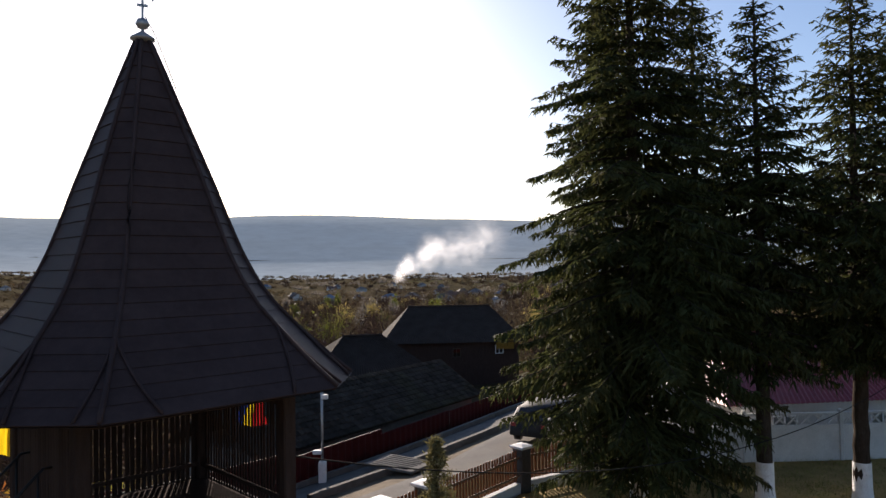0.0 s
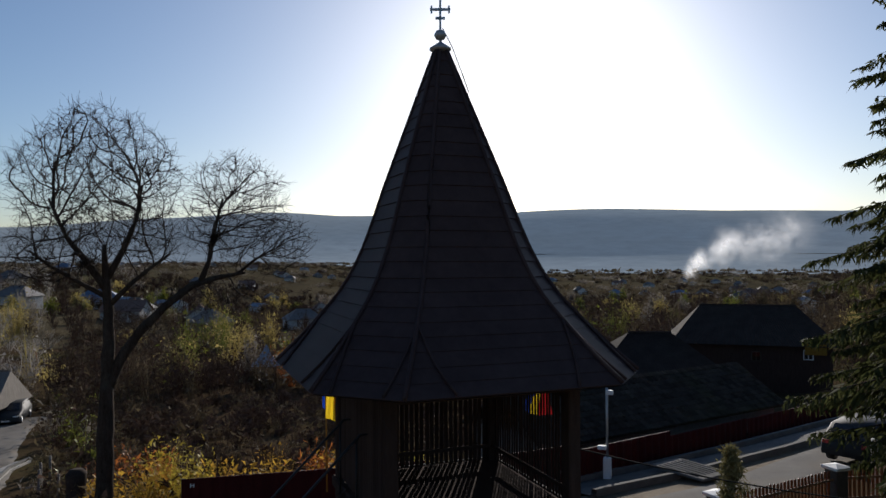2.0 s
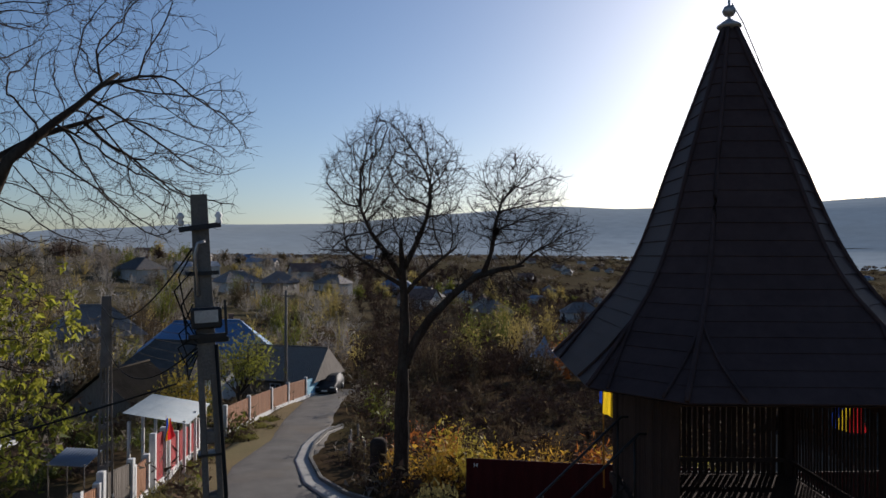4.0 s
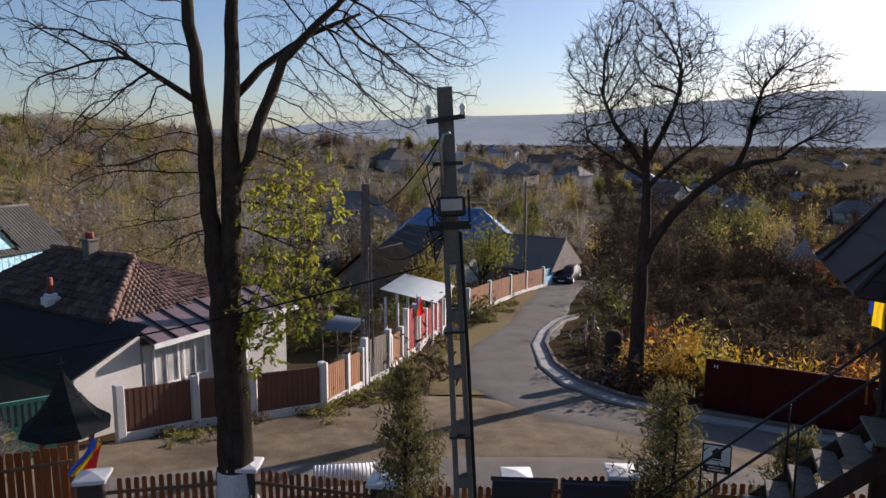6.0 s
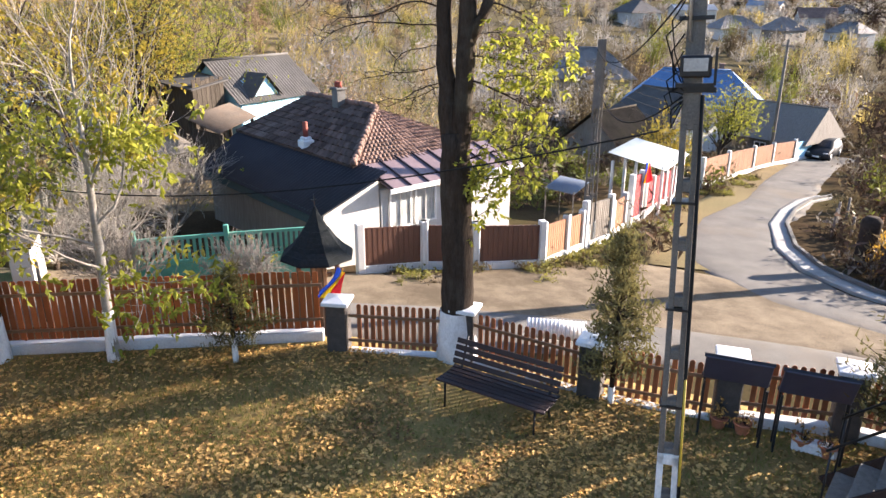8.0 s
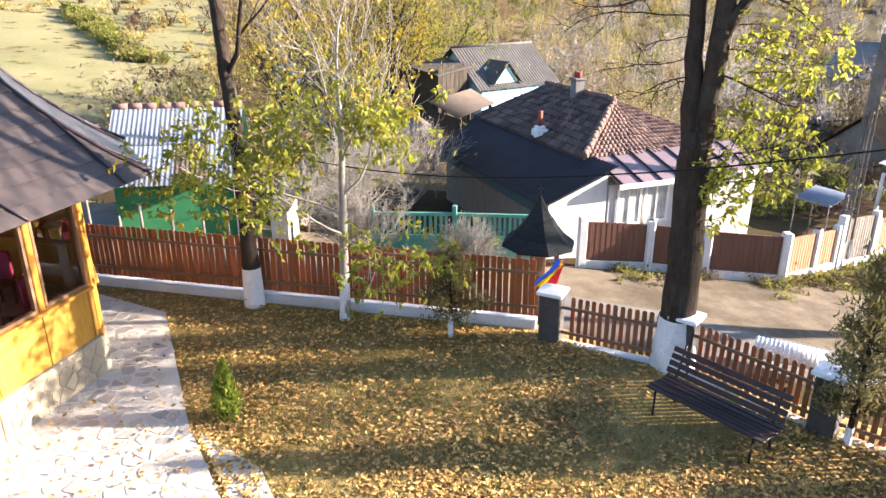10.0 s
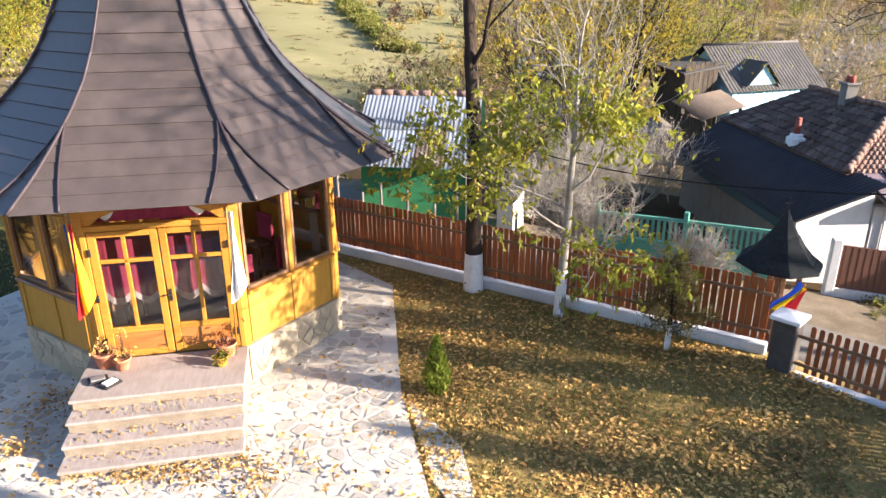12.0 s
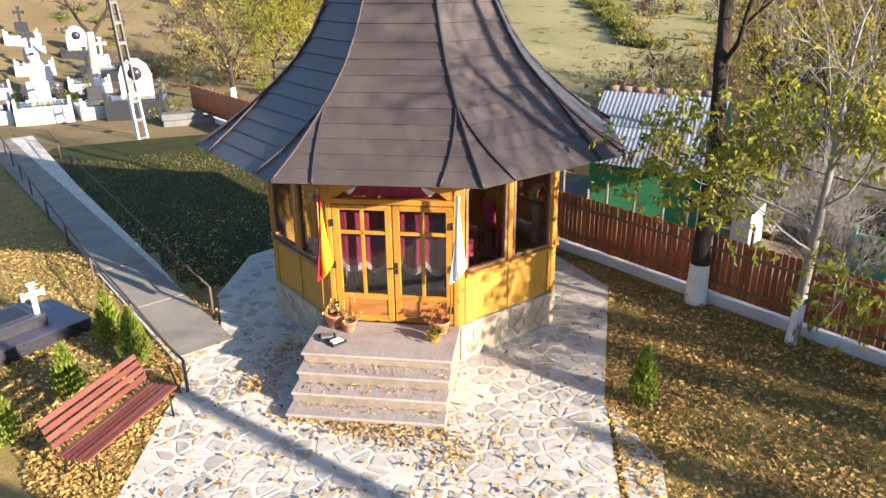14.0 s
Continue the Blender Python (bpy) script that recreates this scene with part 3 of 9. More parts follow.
def ribbon(path, widths, lift, thick=0.06, step=0.5, feather=False):
    """A strip laid on the land along a polyline; widths (left, right) at each point."""
    mb = MB()
    pts = []
    for (a, wa), (b, wb) in zip(zip(path, widths), zip(path[1:], widths[1:])):
        k = max(2, int(math.dist(a, b) / step))
        pts += [(a[0] + (b[0] - a[0]) * i / k, a[1] + (b[1] - a[1]) * i / k, wa[0] + (wb[0] - wa[0]) * i / k, wa[1] + (wb[1] - wa[1]) * i / k) for i in range(k)]
    pts.append((*path[-1], *widths[-1]))
    cols = 7
    v = []
    for i, (x, y, l, r) in enumerate(pts):
        a, b = pts[max(0, i - 3)], pts[min(len(pts) - 1, i + 3)]
        d = Vector((b[0] - a[0], b[1] - a[1])).normalized()
        for k in range(cols):
            o = -l + (l + r) * k / (cols - 1)
            px, py = x + d.y * o, y - d.x * o
            edge = 0.13 + 0.05 * noise.noise((px * 0.9, py * 0.9, 6)) if feather and k in (0, cols - 1) else 0.0
            v.append((px, py, height(px, py) + lift - edge))
    f = []
    for i in range(len(pts) - 1):
        for k in range(cols - 1):
            a = i * cols + k
            f.append((a, a + 1, a + cols + 1, a + cols))
    mb.add(v, f, 0, True)
    low = [(x, y, z - thick - 0.12) for x, y, z in v]
    k0 = len(mb.v)
    mb.v += low
    for i in range(len(pts) - 1):
        for a, b in ((i * cols, (i + 1) * cols), ((i + 1) * cols + cols - 1, i * cols + cols - 1)):
            mb.f.append((a, b, k0 + b, k0 + a))
            mb.m.append(0)
            mb.s.append(False)
    return mb


# the lane that bends down into the village, and the dirt and asphalt street along the fence
LANE = [(-11.2, 17.6), (-13.6, 14.8), (-17.0, 12.9), (-20.4, 12.9), (-23.2, 14.0), (-26.5, 16.0), (-31.0, 20.4), (-36.5, 24.6), (-44.0, 31.0), (-49.5, 36.5)]
STREET = [(-17.2, -16), (-15.4, -4.0), (-15.0, 1.5), (-13.6, 6.2), (-12.4, 9.5), (-9.6, 14.0), (-4.6, 19.2), (0.2, 24.6), (3.5, 31.0), (7.5, 38.5), (14, 52)]
solid("dirt_verge", ribbon([(-16.9, -16), (-16.4, -4), (-16.8, 3.0), (-17.6, 8.5), (-15.5, 13.0), (-9.6, 16.4), (-3.6, 22.0), (2.0, 30.0), (8, 42)], [(2.6, 2.6), (2.2, 3.0), (2.8, 3.4), (3.8, 4.6), (2.6, 4.0), (2.0, 3.2), (2.0, 2.6), (2.0, 2.6), (2.0, 2.6)], 0.058, feather=True), M["dirt"], "bare earth and gravel verge beside the street", "verge", None, "", "structure")
solid("road", ribbon(STREET, [(1.2, 1.5), (1.2, 1.5), (1.2, 1.8), (1.5, 1.5), (1.4, 1.4), (1.3, 1.3), (1.3, 1.3), (1.5, 1.5), (1.6, 1.6), (1.8, 1.8), (1.8, 1.8)], 0.066, feather=True), M["asphalt"], "dusty worn asphalt street along the fence", "road", None, "", "structure")
solid("lane", ribbon(LANE, [(1.6, 1.2), (2.0, 1.4), (2.3, 1.8), (2.4, 1.8), (2.3, 1.7), (2.1, 1.7), (1.9, 1.7), (1.9, 1.8), (1.8, 1.8), (1.8, 1.8)], 0.075, feather=True), M["asphalt"], "grey asphalt lane bending down to the village", "road", None, "", "structure")
solid("lane_verge", ribbon([(-20.0, 10.3), (-23.6, 11.6), (-27.4, 14.0), (-31.5, 18.2), (-37.2, 22.8), (-44.5, 29.4)], [(1.4, 1.6), (1.3, 1.6), (1.2, 1.5), (1.2, 1.6), (1.0, 1.4), (1.0, 1.2)], 0.05), M["slope"], "dry grass verge along the lane", "verge", None, "", "structure")
KERB = [(-9.8, 18.9), (-12.3, 17.2), (-14.6, 15.9), (-17.4, 14.75), (-20.0, 14.75), (-22.6, 15.5), (-26.3, 17.5), (-29.2, 19.8), (-31.6, 22.2), (-32.8, 24.2)]
gutter = solid("gutter", ribbon(KERB, [(0.35, 0.35)] * 10, 0.10), M["concrete"], "pale concrete gutter along the bend of the lane", "gutter", None, "", "structure")
solid("kerb", ribbon([(x - 0.06, y + 0.42) for x, y in KERB], [(0.07, 0.07)] * 10, 0.22, 0.1), M["old_concrete"], "dark concrete kerb edging the lane", "kerb", None, "", "structure")
# the concrete ditch with its ramp beside the street under the tower
DITCH = [(-5.2, 23.2), (-2.4, 26.6), (0.6, 31.0), (4.4, 37.2), (8.6, 43.0)]
solid("ditch", ribbon(DITCH, [(0.9, 0.9)] * 5, 0.11), M["old_concrete"], "grey concrete drainage ditch beside the street", "ditch", None, "", "structure")
for off in (-1.0, 0.95):
    mb = ribbon([(x + 0.85 * off, y - 0.5 * off) for x, y in DITCH], [(0.12, 0.12)] * 5, 0.30, 0.25)
    solid("ditch_wall", mb, M["old_concrete"], "low concrete edge of the drainage ditch", "ditch wall", None, "", "structure")
bridge = thing("ramp_slab", "ribbed concrete ramp slab across the ditch", "ramp", spot(-1.7, 26.0, 56, 0.3))
part("plate", MB().box(0, 0, 0, 1.5, 2.2, 0.1, 0, None, 0.02), M["old_concrete"], bridge)
for i in range(7):
    part("rib", MB().box(-0.6 + i * 0.2, 0, 0.062, 0.05, 1.6, 0.025, 0, None, 0.006), M["old_concrete"], bridge)


# ---- flagstone court ----
def cells(points, region, gap):
    """Cells of a crazy paving: for each point the part of the plane nearest to it, drawn in by the joint."""
    out = []
    grid = {}
    for i, p in enumerate(points):
        grid.setdefault((int(p[0] // 0.5), int(p[1] // 0.5)), []).append(i)
    for i, p in enumerate(points):
        if not region(*p):
            continue
        gx, gy = int(p[0] // 0.5), int(p[1] // 0.5)
        near = [points[j] for a in range(-3, 4) for b in range(-3, 4) for j in grid.get((gx + a, gy + b), ()) if j != i]
        near.sort(key=lambda q: math.dist(p, q))
        poly = [(p[0] + 0.4 * math.cos(k * math.pi / 4), p[1] + 0.4 * math.sin(k * math.pi / 4)) for k in range(8)]
        for q in near[:14]:
            nx, ny = q[0] - p[0], q[1] - p[1]
            L = math.hypot(nx, ny)
            nx, ny = nx / L, ny / L
            lim = L / 2 - gap / 2
            res = []
            for a, b in zip(poly, poly[1:] + poly[:1]):
                da, db = (a[0] - p[0]) * nx + (a[1] - p[1]) * ny - lim, (b[0] - p[0]) * nx + (b[1] - p[1]) * ny - lim
                if da <= 0:
                    res.append(a)
                if da * db < 0:
                    t = da / (da - db)
                    res.append((a[0] + (b[0] - a[0]) * t, a[1] + (b[1] - a[1]) * t))
            poly = res
            if len(poly) < 3:
                break
        if len(poly) >= 3:
            out.append((p, poly))
    return out


def inside(poly):
    def test(x, y):
        c = False
        for (ax, ay), (bx, by) in zip(poly, poly[1:] + poly[:1]):
            if (ay > y) != (by > y) and x < (bx - ax) * (y - ay) / (by - ay) + ax:
                c = not c
        return c
    return test


GAZ = Vector((-8.38, -10.65))
COURT = [(-0.2, -6.7), (-3.55, -10.95), (-4.5, -11.9), (-5.1, -13.4), (-6.6, -15.0), (-9.5, -15.3), (-12.0, -13.0), (-12.1, -10.2), (-11.55, -8.2), (-8.1, -5.65), (-6.35, -4.05), (-4.2, -2.2), (-1.0, -2.8)]
court = solid("court", MB().prism(COURT, -0.15, 0.035), M["mortar"], "pale mortar bed of a crazy-paved stone court round the pavilion", "pavement", None, "", "structure")


def paving():
    rnd = random.Random(5)
    pts = []
    step = 0.28
    for i in range(-52, 3):
        for j in range(-66, 0):
            pts.append((i * step + rnd.uniform(-0.15, 0.15) + (step / 2 if j % 2 else 0), j * step * 0.92 + rnd.uniform(-0.15, 0.15)))
    keep, inner = inside(COURT), inside([(GAZ.x + 2.85 * math.cos(k * math.pi / 4 + 0.4), GAZ.y + 2.85 * math.sin(k * math.pi / 4 + 0.4)) for k in range(8)])

    def region(x, y):
        return keep(x, y) and all(keep(x + a, y + b) for a, b in ((0.17, 0), (-0.17, 0), (0, 0.17), (0, -0.17))) and not inner(x, y)

    rest, n = MB(), 0
    for p, poly in cells(pts, region, 0.055):
        if rnd.random() < 0.18:
            continue
        cx, cy = p
        top, low = 0.040 + rnd.uniform(0, 0.004), 0.03
        mb = MB()
        poly = [q for a, b in zip(poly, poly[1:] + poly[:1]) for q in ((a[0] * 0.88 + b[0] * 0.12, a[1] * 0.88 + b[1] * 0.12), (a[0] * 0.12 + b[0] * 0.88, a[1] * 0.12 + b[1] * 0.88))]
        k = len(poly)
        ring = [((x - cx), (y - cy)) for x, y in poly]
        v = [(x, y, low) for x, y in ring] + [(x * 0.95, y * 0.95, top) for x, y in ring]
        f = [(a, (a + 1) % k, k + (a + 1) % k, k + a) for a in range(k)] + [tuple(range(k, 2 * k))]
        if n < 300 and -9.6 < cx and cy > -10.6:
            n += 1
            part("flagstone", mb.add(v, f), M["stone"], court, "", pose(cx, cy, 0))
        else:
            rest.add([(x + cx, y + cy, z) for x, y, z in v], f)
    tagged(part("flagstones", rest, M["stone_rest"], court), "", "", "", "stuff")


# bare concrete patch beside the court
solid("concrete_patch", MB().prism([(-8.0, -5.45), (-7.35, -4.1), (-6.6, -3.5), (-5.9, -3.0), (-6.5, -4.05)], -0.05, 0.03), M["mortar"], "cracked bare concrete patch at the court's edge", "pavement", None, "", "structure")
# sloping footpath of cast slabs
walkway = solid("footpath", MB().prism([(-3.35, -10.85), (-4.35, -11.35), (-4.75, -16.0), (-5.2, -24.5), (-5.9, -34.0), (-4.7, -34.0), (-3.95, -24.5), (-3.5, -16.0)], -0.1, 0.045), M["mortar"], "footpath of cast concrete slabs to the cemetery", "pavement", None, "", "structure")
for i in range(9):
    y0, y1 = -11.3 - i * 2.5, -11.3 - (i + 1) * 2.5 + 0.03
    xa, xb = -3.42 - 0.024 * -(y0 + 11) * 1.0, -3.42 - 0.024 * -(y1 + 11)
    part("slab", MB().prism([(xa - 0.02, y0), (xb - 0.02, y1), (xb - 1.05, y1), (xa - 1.05, y0)][::-1], 0.03, 0.075 + 0.006 * (i % 3)), M["walk"], walkway)
# ---- fences of the yard ----
def plank_mesh(name, w, h, t, top, mat):
    """A board with a rounded, pointed or square top, standing on z = 0."""
    if top == "round":
        prof = [(-w / 2, 0), (w / 2, 0), (w / 2, h - w * 0.42), (w * 0.33, h - w * 0.12), (0, h), (-w * 0.33, h - w * 0.12), (-w / 2, h - w * 0.42)]
    else:
        prof = [(-w / 2, 0), (w / 2, 0), (w / 2, h - 0.015), (w / 2 - 0.02, h), (-w / 2 + 0.02, h), (-w / 2, h - 0.015)]
    n = len(prof)
    b = 0.006
    v = [(x, -t / 2 + b, z) for x, z in prof] + [(x, t / 2 - b, z) for x, z in prof]
    v += [(x * 0.9, -t / 2, z * 0.995 + 0.002) for x, z in prof] + [(x * 0.9, t / 2, z * 0.995 + 0.002) for x, z in prof]
    f = [(k, (k + 1) % n, n + (k + 1) % n, n + k) for k in range(n)]
    f += [(2 * n + k, 2 * n + (k + 1) % n, (k + 1) % n, k) for k in range(n)] + [(n + k, n + (k + 1) % n, 3 * n + (k + 1) % n, 3 * n + k) for k in range(n)]
    f += [tuple(range(2 * n, 3 * n))[::-1], tuple(range(3 * n, 4 * n))]
    return MB().add(v, f).mesh(name, mat)


def fence_run(a, b, me, pitch, base_top, rails, name, label, base_w=0.22, lift=0.05, stand=0.0, jitter=0.012):
    """Boards on two rails over a low base wall, from a to b. The thing's x runs along the fence."""
    a, b = Vector(a), Vector(b)
    L = (b - a).length
    ang = math.degrees(math.atan2(b.y - a.y, b.x - a.x))
    root = thing(name, label, "fence", pose(a.x, a.y, stand, 0, 0, ang), "boundary fence of the yard")
    part("base_wall", MB().box(L / 2, 0, (base_top - 1.2) / 2, L, base_w, base_top + 1.2, 0, None, 0.02), M["basewall"], root, "grey-white rendered base wall")
    for z in rails:
        part("rail", MB().box(L / 2, 0.045, base_top + z, L, 0.035, 0.06, 0, None, 0.006), M["brown"], root)
    k = int(L / 2.4)
    for i in range(1, k):
        part("post", MB().box(i * L / k, -0.09, base_top + rails[-1] / 2, 0.05, 0.05, rails[-1] + 0.1, 0, None, 0.006), M["black"], root)
    rnd = random.Random(int(L * 100))
    n = int((L - 0.06) / pitch)
    for i in range(n):
        part("board", me, None, root, "", pose(0.05 + pitch * (i + 0.5), rnd.uniform(-0.004, 0.004), base_top + lift + rnd.uniform(-jitter, jitter), 0, rnd.uniform(-0.5, 0.5), 0))
    return root


tall = plank_mesh("board", 0.105, 1.17, 0.022, "square", M["plank"])
round_top = plank_mesh("board", 0.084, 0.87, 0.018, "round", M["picket"])
fence_run((-12.5, -0.75), (-12.72, -14.5), tall, 0.128, 0.20, (0.25, 0.96), "plank_fence", "tall reddish-brown stained plank fence on a grey-white base wall")
fence_run((-12.72, -14.5), (-13.1, -34.5), tall, 0.128, 0.20, (0.25, 0.96), "plank_fence", "tall reddish-brown stained plank fence beside the cemetery")
PILLARS = [(-12.05, -0.45), (-11.45, 1.85), (-9.95, 3.75), (-8.95, 5.6), (-8.35, 7.2), (-6.65, 9.75), (-4.0, 12.6), (-1.45, 15.6), (-0.5, 16.8), (2.15, 20.1), (5.9, 22.4)]
for i, (a, b) in enumerate(zip(PILLARS, PILLARS[1:])):
    a, b = Vector(a), Vector(b)
    d = (b - a).normalized()
    if (b - a).length > 0.9:
        fence_run(b - d * 0.2, a + d * 0.2, round_top, 0.128, 0.03, (0.2, 0.7), "picket_fence", "dark brown round-topped picket fence on a white base wall", 0.2, 0.05, 0.0 if i < 3 else 0.14)


def pillar(x, y, rz):
    root = thing("gate_pillar", "dark stone-clad fence pillar with a white capstone", "pillar", pose(x, y, 0 if y < 5 else 0.14, 0, 0, rz), "fence pillars")
    part("shaft", MB().box(0, 0, -0.03, 0.38, 0.38, 2.0, 0, None, 0.02), M["pillar"], root)
    cap = MB().box(0, 0, 1.0, 0.5, 0.5, 0.07, 0, None, 0.012)
    cap.add([(-0.24, -0.24, 1.035), (0.24, -0.24, 1.035), (0.24, 0.24, 1.035), (-0.24, 0.24, 1.035), (0, 0, 1.09)], [(0, 1, 4), (1, 2, 4), (2, 3, 4), (3, 0, 4)])
    part("cap", cap, M["white"], root, "white concrete capstone")
    return root


for i, (x, y) in enumerate(PILLARS):
    a, b = PILLARS[max(0, i - 1)], PILLARS[min(len(PILLARS) - 1, i + 1)]
    pillar(x, y, math.degrees(math.atan2(b[1] - a[1], b[0] - a[0])))

# white concrete wall with a lattice crest at the far end of the yard
LATT = [(3.2, 21.6), (6.3, 22.1), (9.4, 22.3), (12.5, 22.4), (15.6, 22.6)]
for a, b in zip(LATT, LATT[1:]):
    a, b = Vector(a), Vector(b)
    L = (b - a).length
    root = thing("lattice_wall", "white precast concrete wall panel with a lattice crest", "wall", pose(a.x, a.y, 0, 0, 0, math.degrees(math.atan2(b.y - a.y, b.x - a.x))), "precast wall panels")
    part("panel", MB().box(L / 2, 0, 0.42, L - 0.12, 0.07, 1.4, 0, None, 0.01), M["plaster"], root)
    part("panel_rail", MB().box(L / 2, 0, 1.47, L - 0.12, 0.09, 0.07, 0, None, 0.01), M["plaster"], root)
    part("post", MB().box(0, 0, 0.55, 0.14, 0.14, 2.1, 0, None, 0.02), M["plaster"], root)
    for i in range(7):
        x = 0.28 + i * (L - 0.5) / 6
        for s in (-1, 1):
            part("lattice_bar", MB().beam((x - 0.17 * s, 0.01 * s, 1.13), (x + 0.17 * s, 0.01 * s, 1.44), 0.04, 0.045), M["plaster"], root)
# ---- roofs that sweep up to a point ----
def swept_roof(root, ring, profile, courses, mat, seam_mat, fan=0.2, fan_from=0.66, lip=0.014, lean=(0.0, 0.0)):
    """Sheet-metal courses over a ring of eave corners that shrinks by profile (scale, z)."""
    def at_s(s):
        for (a, za), (b, zb) in zip(profile, profile[1:]):
            if a >= s >= b:
                return za + (zb - za) * (a - s) / (a - b)
        return profile[-1][1]
    def put(x, y, s, k=1.0):
        return x * s * k + lean[0] * (1 - s), y * s * k + lean[1] * (1 - s)
    lens = [0.0]
    R = max(math.hypot(*p) for p in ring)
    fine = [1 - (1 - profile[-1][0]) * i / 200 for i in range(201)]
    for a, b in zip(fine, fine[1:]):
        lens.append(lens[-1] + math.hypot((a - b) * R, at_s(a) - at_s(b)))
    cuts = []
    for c in range(courses + 1):
        goal = lens[-1] * c / courses
        k = next(i for i in range(201) if lens[i] >= goal - 1e-9)
        cuts.append(fine[k])
    n = len(ring)
    shell = MB()
    v, f = [], []
    for s in cuts:
        v += [(*put(x, y, s, 0.992), at_s(s) - 0.02) for x, y in ring]
    for i in range(courses):
        f += [(i * n + k, i * n + (k + 1) % n, (i + 1) * n + (k + 1) % n, (i + 1) * n + k) for k in range(n)]
    shell.add(v, f)
    body = part("roof_shell", shell, mat, root, "")
    for k in range(n):
        (ax, ay), (bx, by) = ring[k], ring[(k + 1) % n]
        nx, ny = (ax + bx) / 2, (ay + by) / 2
        L = math.hypot(nx, ny)
        nx, ny = nx / L, ny / L
        for i in range(courses):
            s0, s1 = cuts[i], max(cuts[i + 1] - 0.004, 0.01)
            z0, z1 = at_s(s0), at_s(cuts[i + 1]) + 0.004
            o, t = lip, 0.003
            lo = [(put(x, y, s0)[0] + nx * o, put(x, y, s0)[1] + ny * o, z0) for x, y in ((ax, ay), (bx, by))]
            hi = [(put(x, y, s1)[0] + nx * t, put(x, y, s1)[1] + ny * t, z1) for x, y in ((bx, by), (ax, ay))]
            under = [(x - nx * 0.02, y - ny * 0.02, z - 0.012) for x, y, z in lo]
            mb = MB().add(lo + hi + under, [(0, 1, 2, 3), (4, 5, 1, 0)])
            part("panel", mb, mat, body)
    for k in range(n):
        x, y = ring[k]
        pts = [(*put(x, y, s, 1.004), at_s(s) + 0.02) for s in fine[::8]]
        part("hip_seam", MB().tube(pts, 0.028, 5), seam_mat, root)
        for q, w in (((k + 1) % n, fan), ((k - 1) % n, fan)):
            ex, ey = ring[q]
            pts = []
            for i in range(9):
                s = 1.0 - (1 - fan_from) * i / 8
                f_ = w * (1 - i / 8)
                mx, my = x + (ex - x) * f_, y + (ey - y) * f_
                pts.append((*put(mx, my, s, 1.004), at_s(s) + 0.022))
            part("fan_seam", MB().tube(pts, 0.02, 4), seam_mat, root)
    return body


def hang_cloth(root, stripes, w, h, fold, n=18, twist=0.6, name="flag_cloth"):
    """A flag hanging in folds from the local origin down; stripes side by side."""
    cloth = []
    rows = 12
    for si, mat in enumerate(stripes):
        mb = MB()
        v = []
        for j in range(rows + 1):
            t = j / rows
            for i in range(n + 1):
                u = (si + i / n) / len(stripes)
                x = (u - 0.5) * w * (0.55 + 0.45 * t) + 0.05 * math.sin(3 * t + u * 4)
                y = fold * math.sin(u * 13 + 2.2 * t * twist) * (0.4 + 0.6 * t) + 0.03 * math.sin(5 * t)
                z = -h * t * (0.86 + 0.16 * math.sin(u * 3.0 + 0.4))
                v.append((x, y, z))
        f = [(j * (n + 1) + i, j * (n + 1) + i + 1, (j + 1) * (n + 1) + i + 1, (j + 1) * (n + 1) + i) for j in range(rows) for i in range(n)]
        cloth.append(part(name, mb.add(v, f, 0, True), mat, root))
    return cloth


def sheet(x, y, z, w, h):
    """A single sheet of glass facing along x."""
    return MB().add([(x, y - w / 2, z - h / 2), (x, y + w / 2, z - h / 2), (x, y + w / 2, z + h / 2), (x, y - w / 2, z + h / 2)], [(0, 1, 2, 3)])


# ---- the glazed octagonal pavilion ----
gaz = thing("pavilion", "octagonal honey-wood pavilion with a brown swept metal roof", "pavilion", pose(GAZ.x, GAZ.y, 0, 0, 0, 42.26))
OCT = [(math.cos(radians(22.5 + 45 * k)), math.sin(radians(22.5 + 45 * k))) for k in range(8)]
RB = 2.88
swept_roof(gaz, [(4.08 * x, 4.08 * y) for x, y in OCT], [(1.0, 3.46), (0.86, 3.80), (0.73, 4.18), (0.62, 4.55), (0.53, 4.92), (0.46, 5.32), (0.39, 5.85), (0.31, 6.6), (0.22, 7.6), (0.12, 8.7), (0.03, 9.7)], 24, M["roof"], M["roof_dark"])
soffit = MB()
soffit.add([(4.03 * x, 4.03 * y, 3.44) for x, y in OCT] + [(2.6 * x, 2.6 * y, 3.36) for x, y in OCT], [(k, 8 + k, 8 + (k + 1) % 8, (k + 1) % 8) for k in range(8)])
soffit.add([(2.95 * x, 2.95 * y, 3.38) for x, y in OCT], [tuple(reversed(range(8)))])
part("soffit", soffit, M["honey"], gaz, "honey-coloured boarded soffit")
part("finial", MB().lathe([(0.10, 9.6), (0.16, 9.7), (0.05, 9.8), (0.04, 10.0), (0.12, 10.1), (0.12, 10.2), (0.03, 10.3)], 12).box(0, 0, 10.65, 0.04, 0.04, 0.8).box(0, 0, 10.75, 0.04, 0.4, 0.05), M["white"], gaz, "white finial and cross")
part("floor", MB().prism([(RB * x, RB * y) for x, y in OCT], 0.0, 0.69), M["step"], gaz)
AP = RB * math.cos(radians(22.5))
SIDE = 2 * RB * math.sin(radians(22.5))
for k in range(8):
    part("corner_post", MB().box(0, 0, 2.02, 0.17, 0.17, 2.68, 0, None, 0.02), M["honey"], gaz, "", pose(RB * 0.985 * OCT[k][0], RB * 0.985 * OCT[k][1], 0, 0, 0, 22.5 + 45 * k))
